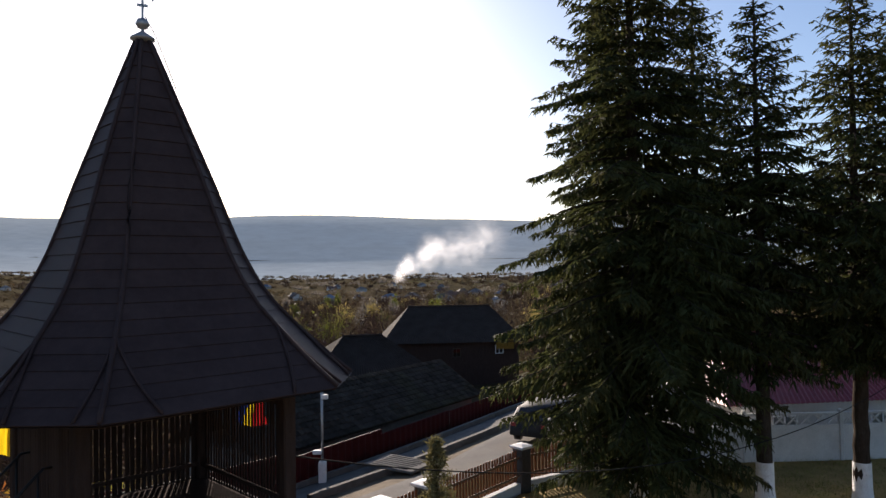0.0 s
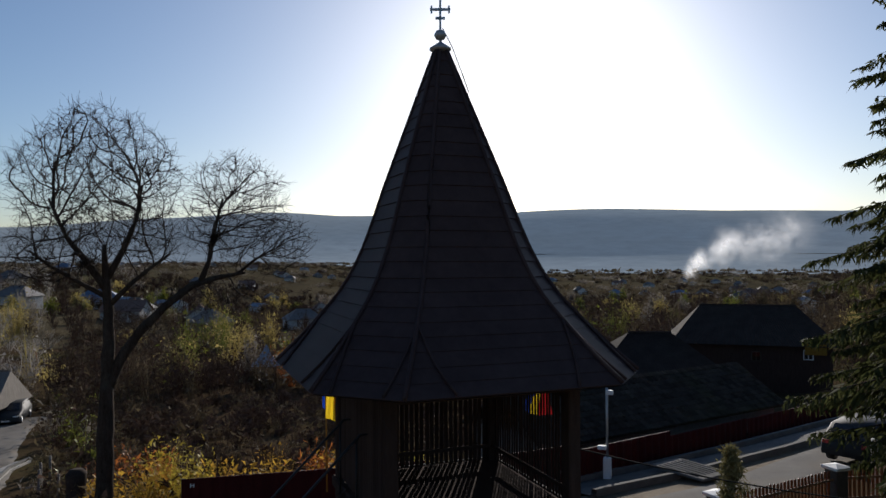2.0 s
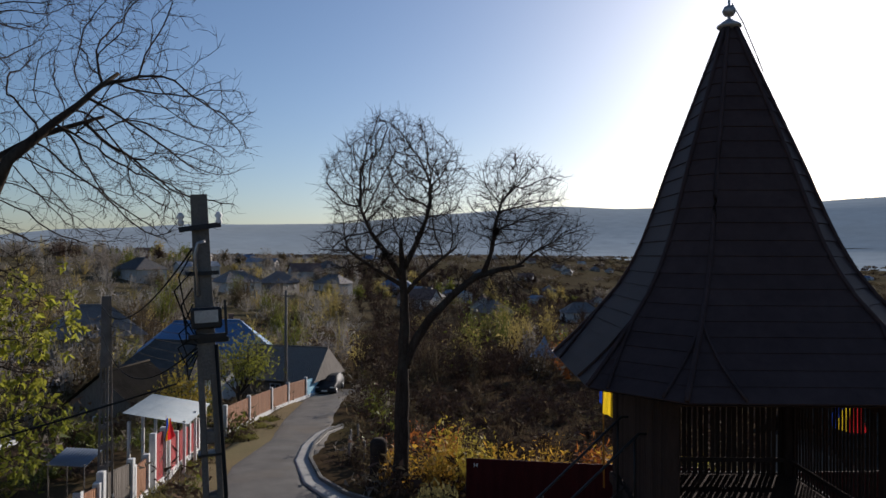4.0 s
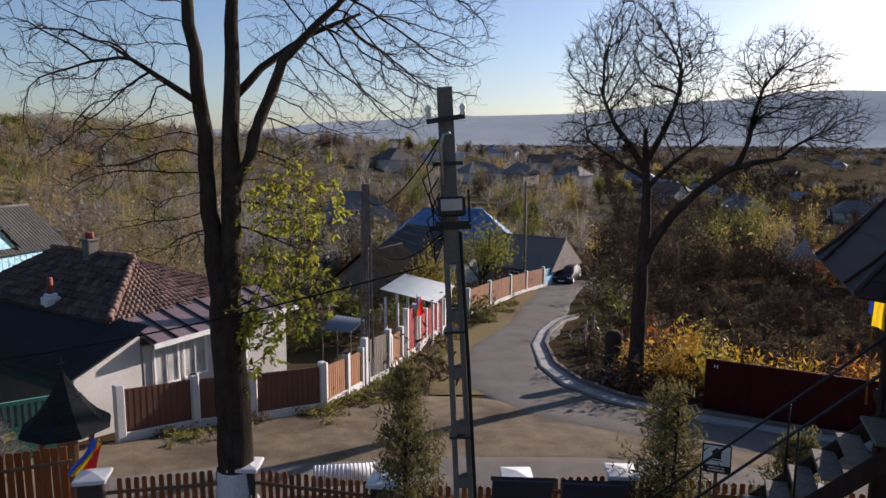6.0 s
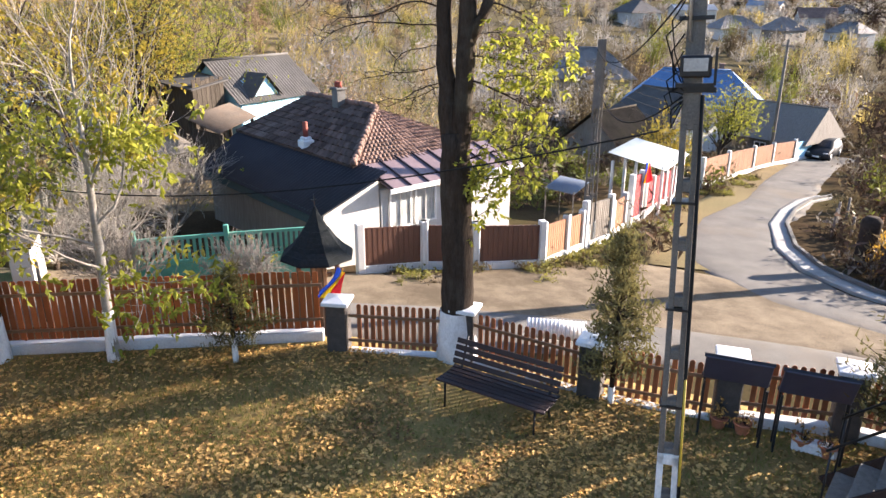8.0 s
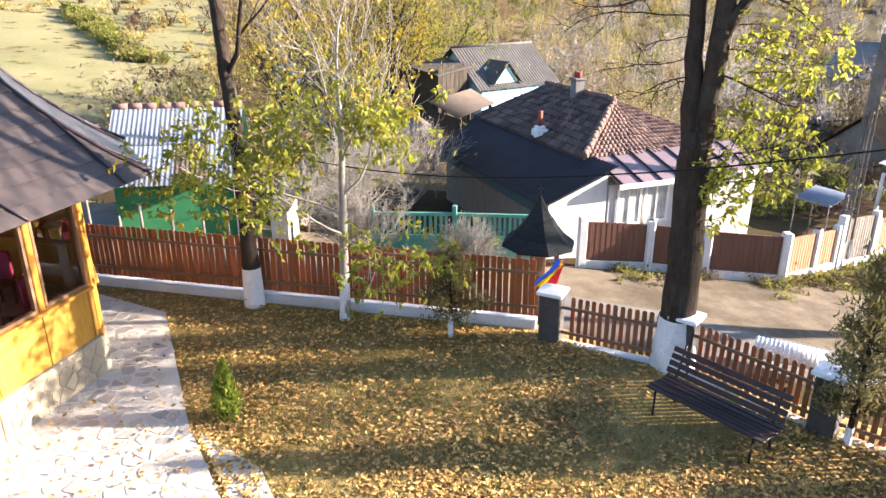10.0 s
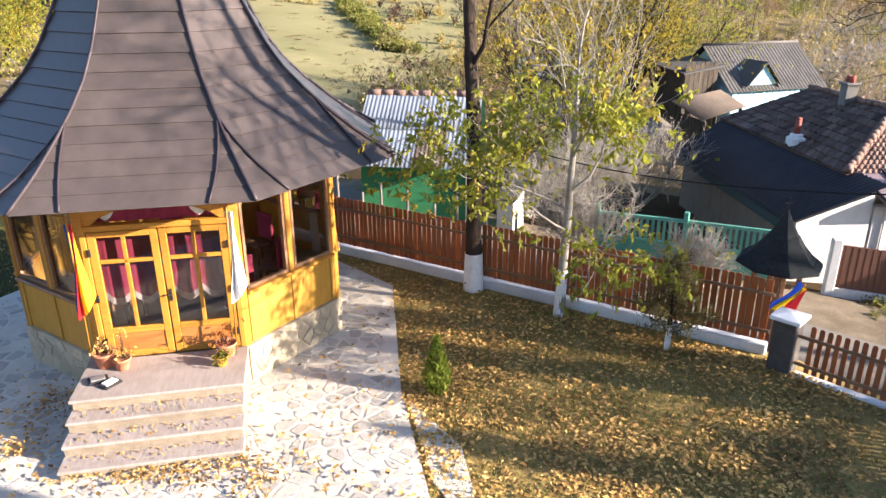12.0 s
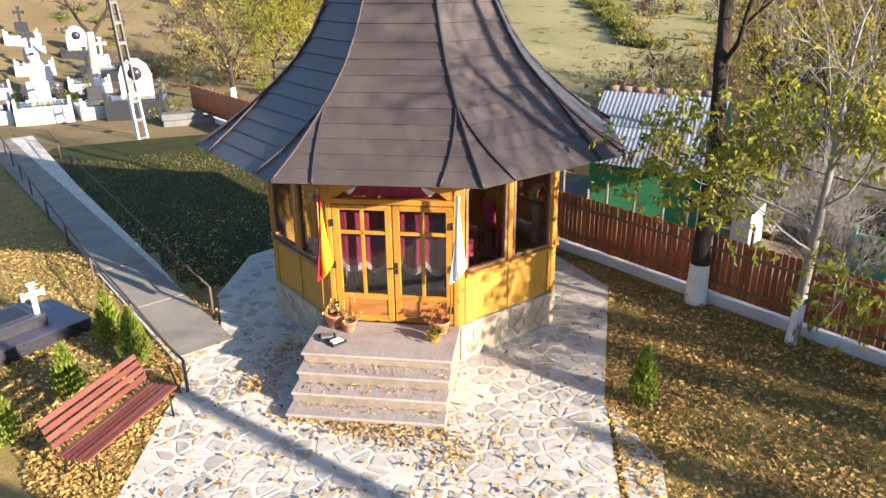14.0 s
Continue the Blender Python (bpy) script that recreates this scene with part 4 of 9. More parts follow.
for k in range(8):
    at = pose(0, 0, 0, 0, 0, 45 * k) @ pose(AP, 0, 0)
    w = SIDE - 0.16
    part("top_beam", MB().box(-0.02, 0, 3.29, 0.14, w, 0.14, 0, None, 0.015), M["honey"], gaz, "", at)
    if k == 0:
        continue
    body = part("wall_panel", MB().box(0, 0, 1.14, 0.06, w, 0.86, 0, None, 0.008), M["honey_side"], gaz, "honey-coloured boarded parapet", at)
    for y in (-w / 2 + 0.05, 0, w / 2 - 0.05):
        part("batten", MB().box(0.04, y, 1.14, 0.03, 0.08, 0.84, 0, None, 0.006), M["honey_side"], body)
    part("sill", MB().box(0.03, 0, 1.61, 0.17, w, 0.06, 0, None, 0.012), M["brown"] if k == 7 else M["honey"], gaz, "", at)
    part("mullion", MB().box(0, 0, 2.43, 0.10, 0.12, 1.6, 0, None, 0.012), M["honey"], gaz, "", at)
    for s in (-1, 1):
        win = part("window", MB().box(0, s * (w / 4 + 0.02), 1.67, 0.07, w / 2 - 0.12, 0.05), M["brown"], gaz, "", at)
        part("window_head", MB().box(0, s * (w / 4 + 0.02), 3.19, 0.07, w / 2 - 0.12, 0.05), M["brown"], win)
        for q in (-1, 1):
            part("window_stile", MB().box(0, s * (w / 4 + 0.02) + q * (w / 4 - 0.08), 2.43, 0.07, 0.05, 1.5), M["brown"], win)
        if not (k == 1 and s < 0):
            pane = part("pane", sheet(-0.01, s * (w / 4 + 0.02), 2.43, w / 2 - 0.2, 1.48), M["glass"], win)
            pane.visible_shadow = False
    for s in (-1, 1):
        arch = [(0, s * (w / 2 - 0.02), 3.22), (0, s * (w / 2 - 0.02), 2.9), (0, s * (w / 2 - 0.12), 3.08), (0, s * (w / 2 - 0.34), 3.18), (0, s * (w / 2 - 0.5), 3.22)]
        v = [(x - 0.02, y, z) for x, y, z in arch] + [(x + 0.02, y, z) for x, y, z in arch]
        part("bracket", MB().add(v, [(0, 1, 2, 3, 4), (9, 8, 7, 6, 5)] + [(i, (i + 1) % 5, 5 + (i + 1) % 5, 5 + i) for i in range(5)]), M["honey"], gaz, "", at)


def cladding(root, at, w, z0, z1, seed, proud=0.05):
    """Irregular stones set into a rendered base on one face."""
    rnd = random.Random(seed)
    bed = part("stone_base", MB().box(-0.08, 0, (z0 + z1) / 2, 0.24, w, z1 - z0, 0, None, 0.01), M["clad_joint"], root, "rubble-stone clad base", at)
    pts = [(-w / 2 + 0.12 + i * 0.27 + rnd.uniform(-0.09, 0.09) + (0.13 if j % 2 else 0), z0 + 0.08 + j * 0.18 + rnd.uniform(-0.06, 0.06)) for j in range(-1, int((z1 - z0) / 0.18) + 1) for i in range(-1, int(w / 0.27) + 1)]
    for (cx, cy), poly in cells(pts, lambda x, y: -w / 2 + 0.07 < x < w / 2 - 0.07 and z0 + 0.05 < y < z1 - 0.05, 0.018):
        poly = [(min(max(x, -w / 2), w / 2) - cx, min(max(y, z0), z1) - cy) for x, y in poly]
        n = len(poly)
        t = 0.018 + rnd.uniform(0, 0.014)
        v = [(0.03, x, y) for x, y in poly] + [(0.03 + t * 0.7, x, y) for x, y in poly] + [(0.03 + t, x * 0.93, y * 0.93) for x, y in poly]
        f = [(i, (i + 1) % n, n + (i + 1) % n, n + i) for i in range(n)] + [(n + i, n + (i + 1) % n, 2 * n + (i + 1) % n, 2 * n + i) for i in range(n)] + [tuple(range(2 * n, 3 * n))]
        part("stone", MB().add(v, f), M["clad"], bed, "", pose(0, cx, cy))


for k in (1, 2, 7):
    cladding(gaz, pose(0, 0, 0, 0, 0, 45 * k) @ pose(AP + 0.03, 0, 0), SIDE + 0.02, 0.0, 0.70, 40 + k)
for k in (0, 3, 4, 5, 6):
    part("stone_base", MB().box(-0.05, 0, 0.35, 0.2, SIDE + 0.02, 0.7, 0, None, 0.01), M["clad"], gaz, "", pose(0, 0, 0, 0, 0, 45 * k) @ pose(AP + 0.03, 0, 0))

# the double door in the front face
DX = AP + 0.0
part("door_frame", MB().box(DX, -1.06, 1.76, 0.12, 0.09, 2.14, 0, None, 0.01).box(DX, 1.06, 1.76, 0.12, 0.09, 2.14, 0, None, 0.01).box(DX, 0, 2.87, 0.12, 2.2, 0.09, 0, None, 0.01), M["honey"], gaz)
for s in (-1, 1):
    leaf = part("door_leaf", MB().box(DX + 0.02, s * 0.945, 1.76, 0.06, 0.12, 2.1, 0, None, 0.008).box(DX + 0.02, s * 0.065, 1.76, 0.06, 0.11, 2.1, 0, None, 0.008).box(DX + 0.02, s * 0.505, 2.765, 0.06, 0.77, 0.09, 0, None, 0.008).box(DX + 0.02, s * 0.505, 0.76, 0.06, 0.77, 0.11, 0, None, 0.008).box(DX + 0.02, s * 0.505, 1.17, 0.06, 0.77, 0.10, 0, None, 0.008), M["honey"], gaz, "honey-wood glazed door leaf")
    part("lower_panel", MB().box(DX + 0.02, s * 0.505, 0.97, 0.03, 0.77, 0.32, 0, None, 0.01), M["door_wood"], leaf, "reddish wood door panel")
    part("glazing_bar", MB().box(DX + 0.02, s * 0.505, 2.33, 0.05, 0.77, 0.06, 0, None, 0.006), M["honey"], leaf)
    part("glazing_bar", MB().box(DX + 0.02, s * 0.505, 1.97, 0.05, 0.06, 1.5, 0, None, 0.006), M["honey"], leaf)
    for q in (-1, 1):
        for z, h in ((2.54, 0.36), (1.76, 1.08)):
            pane = part("pane", sheet(DX + 0.015, s * 0.505 + q * 0.207, z, 0.36, h), M["glass"], leaf)
            pane.visible_shadow = False
    for z in (1.0, 1.75, 2.5):
        part("hinge", MB().box(DX + 0.075, s * 1.0, z, 0.03, 0.05, 0.12, 0, None, 0.006), M["black"], leaf)
    hem = lambda i: 1.80 - 0.16 * abs(math.sin(math.pi * i / 12))
    part("curtain", MB().add([(DX - 0.10 + 0.008 * math.sin(i * 1.3), s * (0.1 + 0.84 * i / 24), z if z > 2 else hem(i)) for z in (2.75, 1.6) for i in range(25)], [(i, i + 1, 26 + i, 25 + i) for i in range(24)], 0, True), M["cloth_red"], gaz, "wine-red curtain behind the door glass")
    part("lace_curtain", MB().add([(DX - 0.095 + 0.008 * math.sin(i * 1.3), s * (0.1 + 0.84 * i / 24), hem(i) - k) for k in (-0.02, 0.10) for i in range(25)], [(i, i + 1, 26 + i, 25 + i) for i in range(24)], 0, True), M["lace"], gaz, "grey scalloped lace hem of the curtain")
part("door_handle", MB().box(DX + 0.06, 0.06, 1.72, 0.02, 0.04, 0.2, 0, None, 0.006).tube([(DX + 0.07, 0.06, 1.74), (DX + 0.11, 0.06, 1.74), (DX + 0.11, -0.06, 1.74)], 0.011, 6), M["black"], gaz, "black lever door handle")
# carved transom over the door
tr = MB()
for s in (-1, 1):
    pr = [(s * 1.06, 2.92), (s * 1.06, 3.22), (s * 0.05, 3.22), (s * 0.05, 3.16), (s * 0.3, 3.17), (s * 0.55, 3.12), (s * 0.8, 3.02), (s * 0.92, 2.92)]
    n = len(pr)
    tr.add([(DX - 0.03, y, z) for y, z in pr] + [(DX + 0.03, y, z) for y, z in pr], [tuple(range(n)), tuple(reversed(range(n, 2 * n)))] + [(i, (i + 1) % n, n + (i + 1) % n, n + i) for i in range(n)])
part("transom", tr, M["honey"], gaz, "carved honey-wood transom over the door")

for y in (-0.72, 0.62):
    part("swag", MB().add([(DX - 0.05 + 0.015 * math.sin(i * 1.9), y + 0.3 * (i / 8 - 0.5), 3.2 - (0.0 if j == 0 else 0.08 + 0.16 * math.sin(math.pi * i / 8))) for j in (0, 1) for i in range(9)], [(i, i + 1, 10 + i, 9 + i) for i in range(8)], 0, True), M["cloth_white"], gaz, "white cloth swag over the door")
part("valance", MB().add([(DX - 0.09 + 0.012 * math.sin(i * 1.6), -0.9 + 1.8 * i / 30, z) for z in (3.1, 2.93) for i in range(31)], [(i, i + 1, 32 + i, 31 + i) for i in range(30)], 0, True), M["cloth_red"], gaz, "wine-red valance behind the transom")

# the stair: a landing and three treads below it
stair = thing("entrance_steps", "four broad worn stone steps with a landing", "steps", gaz.matrix_basis @ pose(AP, -0.09, 0))
part("landing", MB().box(0.62, 0, 0.325, 1.14, 2.38, 0.65, 0, None, 0.01), M["riser"], stair)
part("nosing", MB().box(0.63, 0, 0.675, 1.22, 2.44, 0.05, 0, None, 0.012), M["step"], stair)
for i in range(3):
    zt = 0.525 - 0.175 * i
    tread = part("tread", MB().box(1.18 + 0.31 * i + 0.155, 0, zt / 2, 0.33, 2.38, zt - 0.04, 0, None, 0.006), M["riser"], stair)
    part("nosing", MB().box(1.2 + 0.31 * i + 0.155, 0, zt - 0.02, 0.36, 2.42, 0.045, 0, None, 0.012), M["step"], tread)

# inside: a table under a white cloth and chairs draped in red
inn = thing("table", "round table under a white cloth inside the pavilion", "table", gaz.matrix_basis @ pose(0, 0.1, 0.69))
part("tabletop", MB().lathe([(0.85, 0.70), (0.86, 0.73), (0.84, 0.75)], 24), M["cloth_white"], inn)
part("tablecloth", MB().add([((0.85 + (0.04 * math.sin(i * 1.9) if z < 0.5 else 0)) * math.cos(i * math.pi / 24), (0.85 + (0.04 * math.sin(i * 1.9) if z < 0.5 else 0)) * math.sin(i * math.pi / 24), z) for z in (0.72, 0.35) for i in range(48)], [(i, (i + 1) % 48, 48 + (i + 1) % 48, 48 + i) for i in range(48)], 0, True), M["cloth_white"], inn)
part("leg", MB().lathe([(0.3, 0), (0.08, 0.1), (0.07, 0.7)], 12), M["brown"], inn)
chair = thing("chair", "dark wooden chair draped with a wine-red cloth", "chair", gaz.matrix_basis @ pose(1.2, 0.9, 0.69, 0, 0, 215), "chairs in the pavilion")
part("seat", MB().box(0, 0, 0.45, 0.44, 0.44, 0.05, 0, None, 0.015), M["brown"], chair)
part("backrest", MB().box(-0.2, 0, 0.78, 0.06, 0.46, 0.55, 0, None, 0.02), M["cloth_red"], chair, "wine-red draped backrest")
for a in (-0.18, 0.18):
    for b in (-0.18, 0.18):
        part("leg", MB().box(a, b, 0.215, 0.045, 0.045, 0.43, 0, None, 0.006), M["brown"], chair)
for a in (75, 130, 200, 270, 320):
    copy_thing(chair, gaz.matrix_basis @ pose(1.55 * math.cos(radians(a)), 1.55 * math.sin(radians(a)), 0.69, 0, 0, a + 180))


def hung_flag(name, label, at, stripes, w, h, pole, fold=0.05):
    root = thing(name, label, "flag", at)
    hang_cloth(root, stripes, w, h, fold)
    part("flagpole", MB().tube(pole, 0.014, 6), M["honey"], root, "thin wooden flagpole")
    return root


hung_flag("tricolour_flag", "blue, yellow and red flag hanging by the pavilion door", gaz.matrix_basis @ pose(AP + 0.32, -1.12, 3.05, 0, 0, 100), [M["flag_blue"], M["flag_red"], M["flag_red"], M["flag_yellow"], M["flag_yellow"]], 0.27, 1.45, [(-0.16, 0, 0.15), (-0.02, 0, 0.1), (-0.06, 0.06, -2.2)], 0.06)
hung_flag("white_banner", "white church banner hanging by the pavilion door", gaz.matrix_basis @ pose(AP + 0.34, 1.1, 3.1, 0, 0, 80), [M["cloth_white"], M["cloth_white"]], 0.25, 1.45, [(-0.2, 0, 0.15), (-0.03, 0, 0.12), (-0.12, -0.02, -2.3)], 0.05)

# ---- the raised belfry ----
TOW = Vector((-3.67, 8.87))
belfry = thing("belfry", "dark timber belfry with a tall swept metal spire", "belfry", pose(TOW.x, TOW.y, 0, 0, 0, 44))
P, Q = 2.11, 1.31
swept_roof(belfry, [(P, -Q), (P, Q), (Q, P), (-Q, P), (-P, Q), (-P, -Q), (-Q, -P), (Q, -P)], [(1.0, 4.89), (0.86, 5.2), (0.72, 5.55), (0.61, 5.85), (0.52, 6.18), (0.455, 6.52), (0.40, 6.86), (0.33, 7.34), (0.25, 7.84), (0.16, 8.4), (0.075, 8.93), (0.03, 9.2)], 24, M["tower_roof"], M["tower_roof"], 0.22, 0.7, 0.012, (-0.09, 0.035))
RING = [(P, -Q), (P, Q), (Q, P), (-Q, P), (-P, Q), (-P, -Q), (-Q, -P), (Q, -P)]
part("soffit", MB().add([(x * 0.985, y * 0.985, 4.86) for x, y in RING] + [(x * 0.6, y * 0.6, 4.84) for x, y in RING], [(k, 8 + k, 8 + (k + 1) % 8, (k + 1) % 8) for k in range(8)]).add([(x * 0.65, y * 0.65, 4.85) for x, y in RING], [tuple(reversed(range(8)))]), M["tower_wood"], belfry)
cross = MB()
cross.box(0, 0, 9.78, 0.03, 0.03, 0.62).box(0, 0, 9.76, 0.03, 0.28, 0.03).box(0, 0, 9.92, 0.03, 0.13, 0.03).box(0, 0, 9.64, 0.03, 0.13, 0.03)
for y in (-0.12, 0.12):
    cross.box(0, y, 9.76, 0.03, 0.025, 0.10)
sp = part("finial", MB().lathe([(0.06, 9.16), (0.15, 9.2), (0.15, 9.22), (0.02, 9.31), (0.02, 9.34), (0.06, 9.35), (0.088, 9.405), (0.06, 9.46), (0.02, 9.48)], 16), M["steel"], belfry, "metal ball finial", pose(-0.09, 0.035, 0))
part("cross", cross, M["steel"], sp, "metal cross with three arms", pose(0, 0, 0, 0, 0, 69))
part("lightning_cable", MB().tube([(-0.06, 0.02, 9.5), (0.06, -0.02, 9.25), (0.2, -0.07, 8.85), (0.28, -0.1, 8.6)], 0.008, 4), M["wire"], belfry)
B = 1.22
FLOOR = 3.2
part("floor", MB().box(0, 0, FLOOR - 0.08, 2 * B + 0.2, 2 * B + 0.2, 0.16, 0, None, 0.02), M["tower_wood"], belfry)
for x in (-B, B):
    for y in (-B, B):
        part("corner_post", MB().box(x * 0.98, y * 0.98, 2.42, 0.17, 0.17, 4.84, 0, None, 0.02), M["tower_wood"], belfry)
for k in range(4):
    part("top_beam", MB().box(B, 0, 4.76, 0.14, 2 * B - 0.1, 0.16, 0, None, 0.015), M["tower_wood"], belfry, "", pose(0, 0, 0, 0, 0, 90 * k))
    part("base_panel", MB().box(B - 0.04, 0, 1.5, 0.08, 2 * B - 0.2, 3.0, 0, None, 0.01), M["tower_wood"], belfry, "", pose(0, 0, 0, 0, 0, 90 * k))
slat_me = MB().box(0, 0, 0, 0.016, 0.062, 1.53, 0, None, 0.005).mesh("slat", M["tower_wood"])
wide_me = MB().box(0, 0, 0, 0.022, 0.094, 1.53, 0, None, 0.005).mesh("slat", M["tower_wood"])
thin_me = MB().box(0, 0, 0, 0.012, 0.048, 1.53, 0, None, 0.004).mesh("slat", M["tower_wood"])
rnd = random.Random(11)
for k in (0, 1, 2):
    for z in (3.42, 4.6):
        part("slat_rail", MB().box(B - 0.05, 0, z, 0.04, 2 * B - 0.15, 0.06, 0, None, 0.006), M["tower_wood"], belfry, "", pose(0, 0, 0, 0, 0, 90 * k))
    count = 22 if k == 2 else 28
    if k < 2:
        # unseen strip added to catch sun as dots between the slats
        part("sill", MB().box(B + 0.05, 0, 3.212, 0.035, 2 * B, 0.01), M["old_concrete"], belfry, "strip added under the slats to catch the sun", pose(0, 0, 0, 0, 0, 90 * k))
    for i in range(count):
        y = -B + 0.14 + i * (2 * B - 0.28) / (count - 1)
        part("slat", wide_me if k == 2 else thin_me if k == 0 else slat_me, None, belfry, "", pose(0, 0, 0, 0, 0, 90 * k) @ pose(B, y + rnd.uniform(-0.008, 0.008), 3.205 + 0.765 + rnd.uniform(-0.004, 0.012), rnd.uniform(-0.6, 0.6)))
# steps up to the belfry's floor
ladder = thing("belfry_stair", "steep outside stair with light treads and thin rails", "stair", pose(TOW.x, TOW.y, 0, 0, 0, 224))
for i in range(12):
    part("tread", MB().box(B + 0.25 + 0.25 * i, -0.1, FLOOR - 0.25 * (i + 1) + 0.1, 0.27, 0.85, 0.045, 0, None, 0.008), M["grey_wood"], ladder, "pale worn tread")
for y in (-0.55, 0.35):
    part("stringer", MB().beam((B, y, FLOOR - 0.05), (B + 3.25, y, FLOOR - 3.15), 0.05, 0.2), M["tower_wood"], ladder)
    part("handrail", MB().tube([(B - 0.3, y, FLOOR + 0.95), (B + 0.1, y, FLOOR + 0.95), (B + 3.2, y, FLOOR - 2.1)], 0.018, 6), M["black"], ladder, "thin black metal handrail")
    for i in range(4):
        part("baluster", MB().tube([(B + 0.15 + i, y, FLOOR - 0.15 - i), (B + 0.15 + i, y, FLOOR + 0.9 - i)], 0.014, 5), M["black"], ladder)
eave_flag = thing("tricolour_flag", "blue, yellow and red flag hung under the belfry eave", "flag", pose(-5.70, 9.0, 4.50, 0, 0, 30))
for stripe, x0, x1, drop, top_y, low_y in (("flag_blue", -0.05, 0.0, 0.36, 0.0, 0.05), ("flag_yellow", 0.0, 0.2, 0.50, -0.03, -0.06), ("flag_red", 0.15, 0.19, 0.5, 0.04, 0.1)):
    v = [(x0 + (x1 - x0) * (i / 6) * (1 - 0.25 * math.sin(j * 0.5)), top_y + (low_y - top_y) * j / 6 + 0.03 * math.sin(i * 1.6 + j * 0.7), -drop * (j / 6) * (1 + 0.15 * (i / 6))) for j in range(7) for i in range(7)]
    part("flag_cloth", MB().add(v, [(j * 7 + i, j * 7 + i + 1, (j + 1) * 7 + i + 1, (j + 1) * 7 + i) for j in range(6) for i in range(6)], 0, True), M[stripe], eave_flag)
part("flagpole", MB().tube([(0.1, 0.25, 0.16), (0.0, 0, 0.02), (0.02, -0.02, -1.6)], 0.014, 6), M["honey"], eave_flag, "thin wooden flagpole")
hung_flag("tricolour_flag", "blue, yellow and red flag behind the belfry slats", pose(-2.75, 10.05, 4.66, 0, 0, -48), [M["flag_blue"], M["flag_yellow"], M["flag_red"]], 0.9, 0.6, [(-0.5, 0, 0.1), (0, 0, 0.06), (0.5, 0, 0.1)], 0.02)
from mathutils import kdtree
# ---- plants ----
def grow(rnd, mb, p, d, length, r, level, top, spread, lift=0.15, seg=4, kids=(3, 5), shrink=0.72, tips=None, thin=0.006, wob=0.16, kid_from=0.3):
    """One limb as a bent tapering tube, with smaller limbs from it."""
    pts, rad = [p.copy()], [r]
    q, v = p.copy(), d.normalized()
    for i in range(seg):
        v = (v + Vector((rnd.gauss(0, wob), rnd.gauss(0, wob), rnd.gauss(lift * 0.5, wob * 0.7)))).normalized()
        q = q + v * (length / seg)
        pts.append(q.copy())
        rad.append(max(thin, r * (1 - 0.62 * (i + 1) / seg)) if level < top else max(thin * 0.6, r * (1 - 0.8 * (i + 1) / seg)))
    mb.tube(pts, rad, 8 if level == 0 else 5 if level == 1 else 4 if level == 2 else 3, 0, True, False)
    if tips is not None and level >= top - 1:
        tips += pts[1:]
    if level == top:
        return
    n = rnd.randint(*kids)
    for k in range(n):
        t = kid_from + (1 - kid_from) * (k + rnd.random()) / n
        i = min(seg - 1, int(t * seg))
        b = pts[i].lerp(pts[i + 1], t * seg - i)
        axis = (pts[i + 1] - pts[i]).normalized()
        side = axis.orthogonal()
        side.rotate(Matrix.Rotation(rnd.uniform(0, 6.283), 3, axis))
        nd = (axis * math.cos(spread) + side * math.sin(spread) + Vector((0, 0, lift))).normalized()
        grow(rnd, mb, b, nd, length * shrink * rnd.uniform(0.7, 1.15), rad[i] * rnd.uniform(0.45, 0.62), level + 1, top, spread * rnd.uniform(0.85, 1.1), lift, seg, kids, shrink, tips, thin, wob, 0.25)
    grow(rnd, mb, pts[-1], v, length * shrink, rad[-1], level + 1, top, spread, lift, seg, kids, shrink, tips, thin, wob, 0.25)


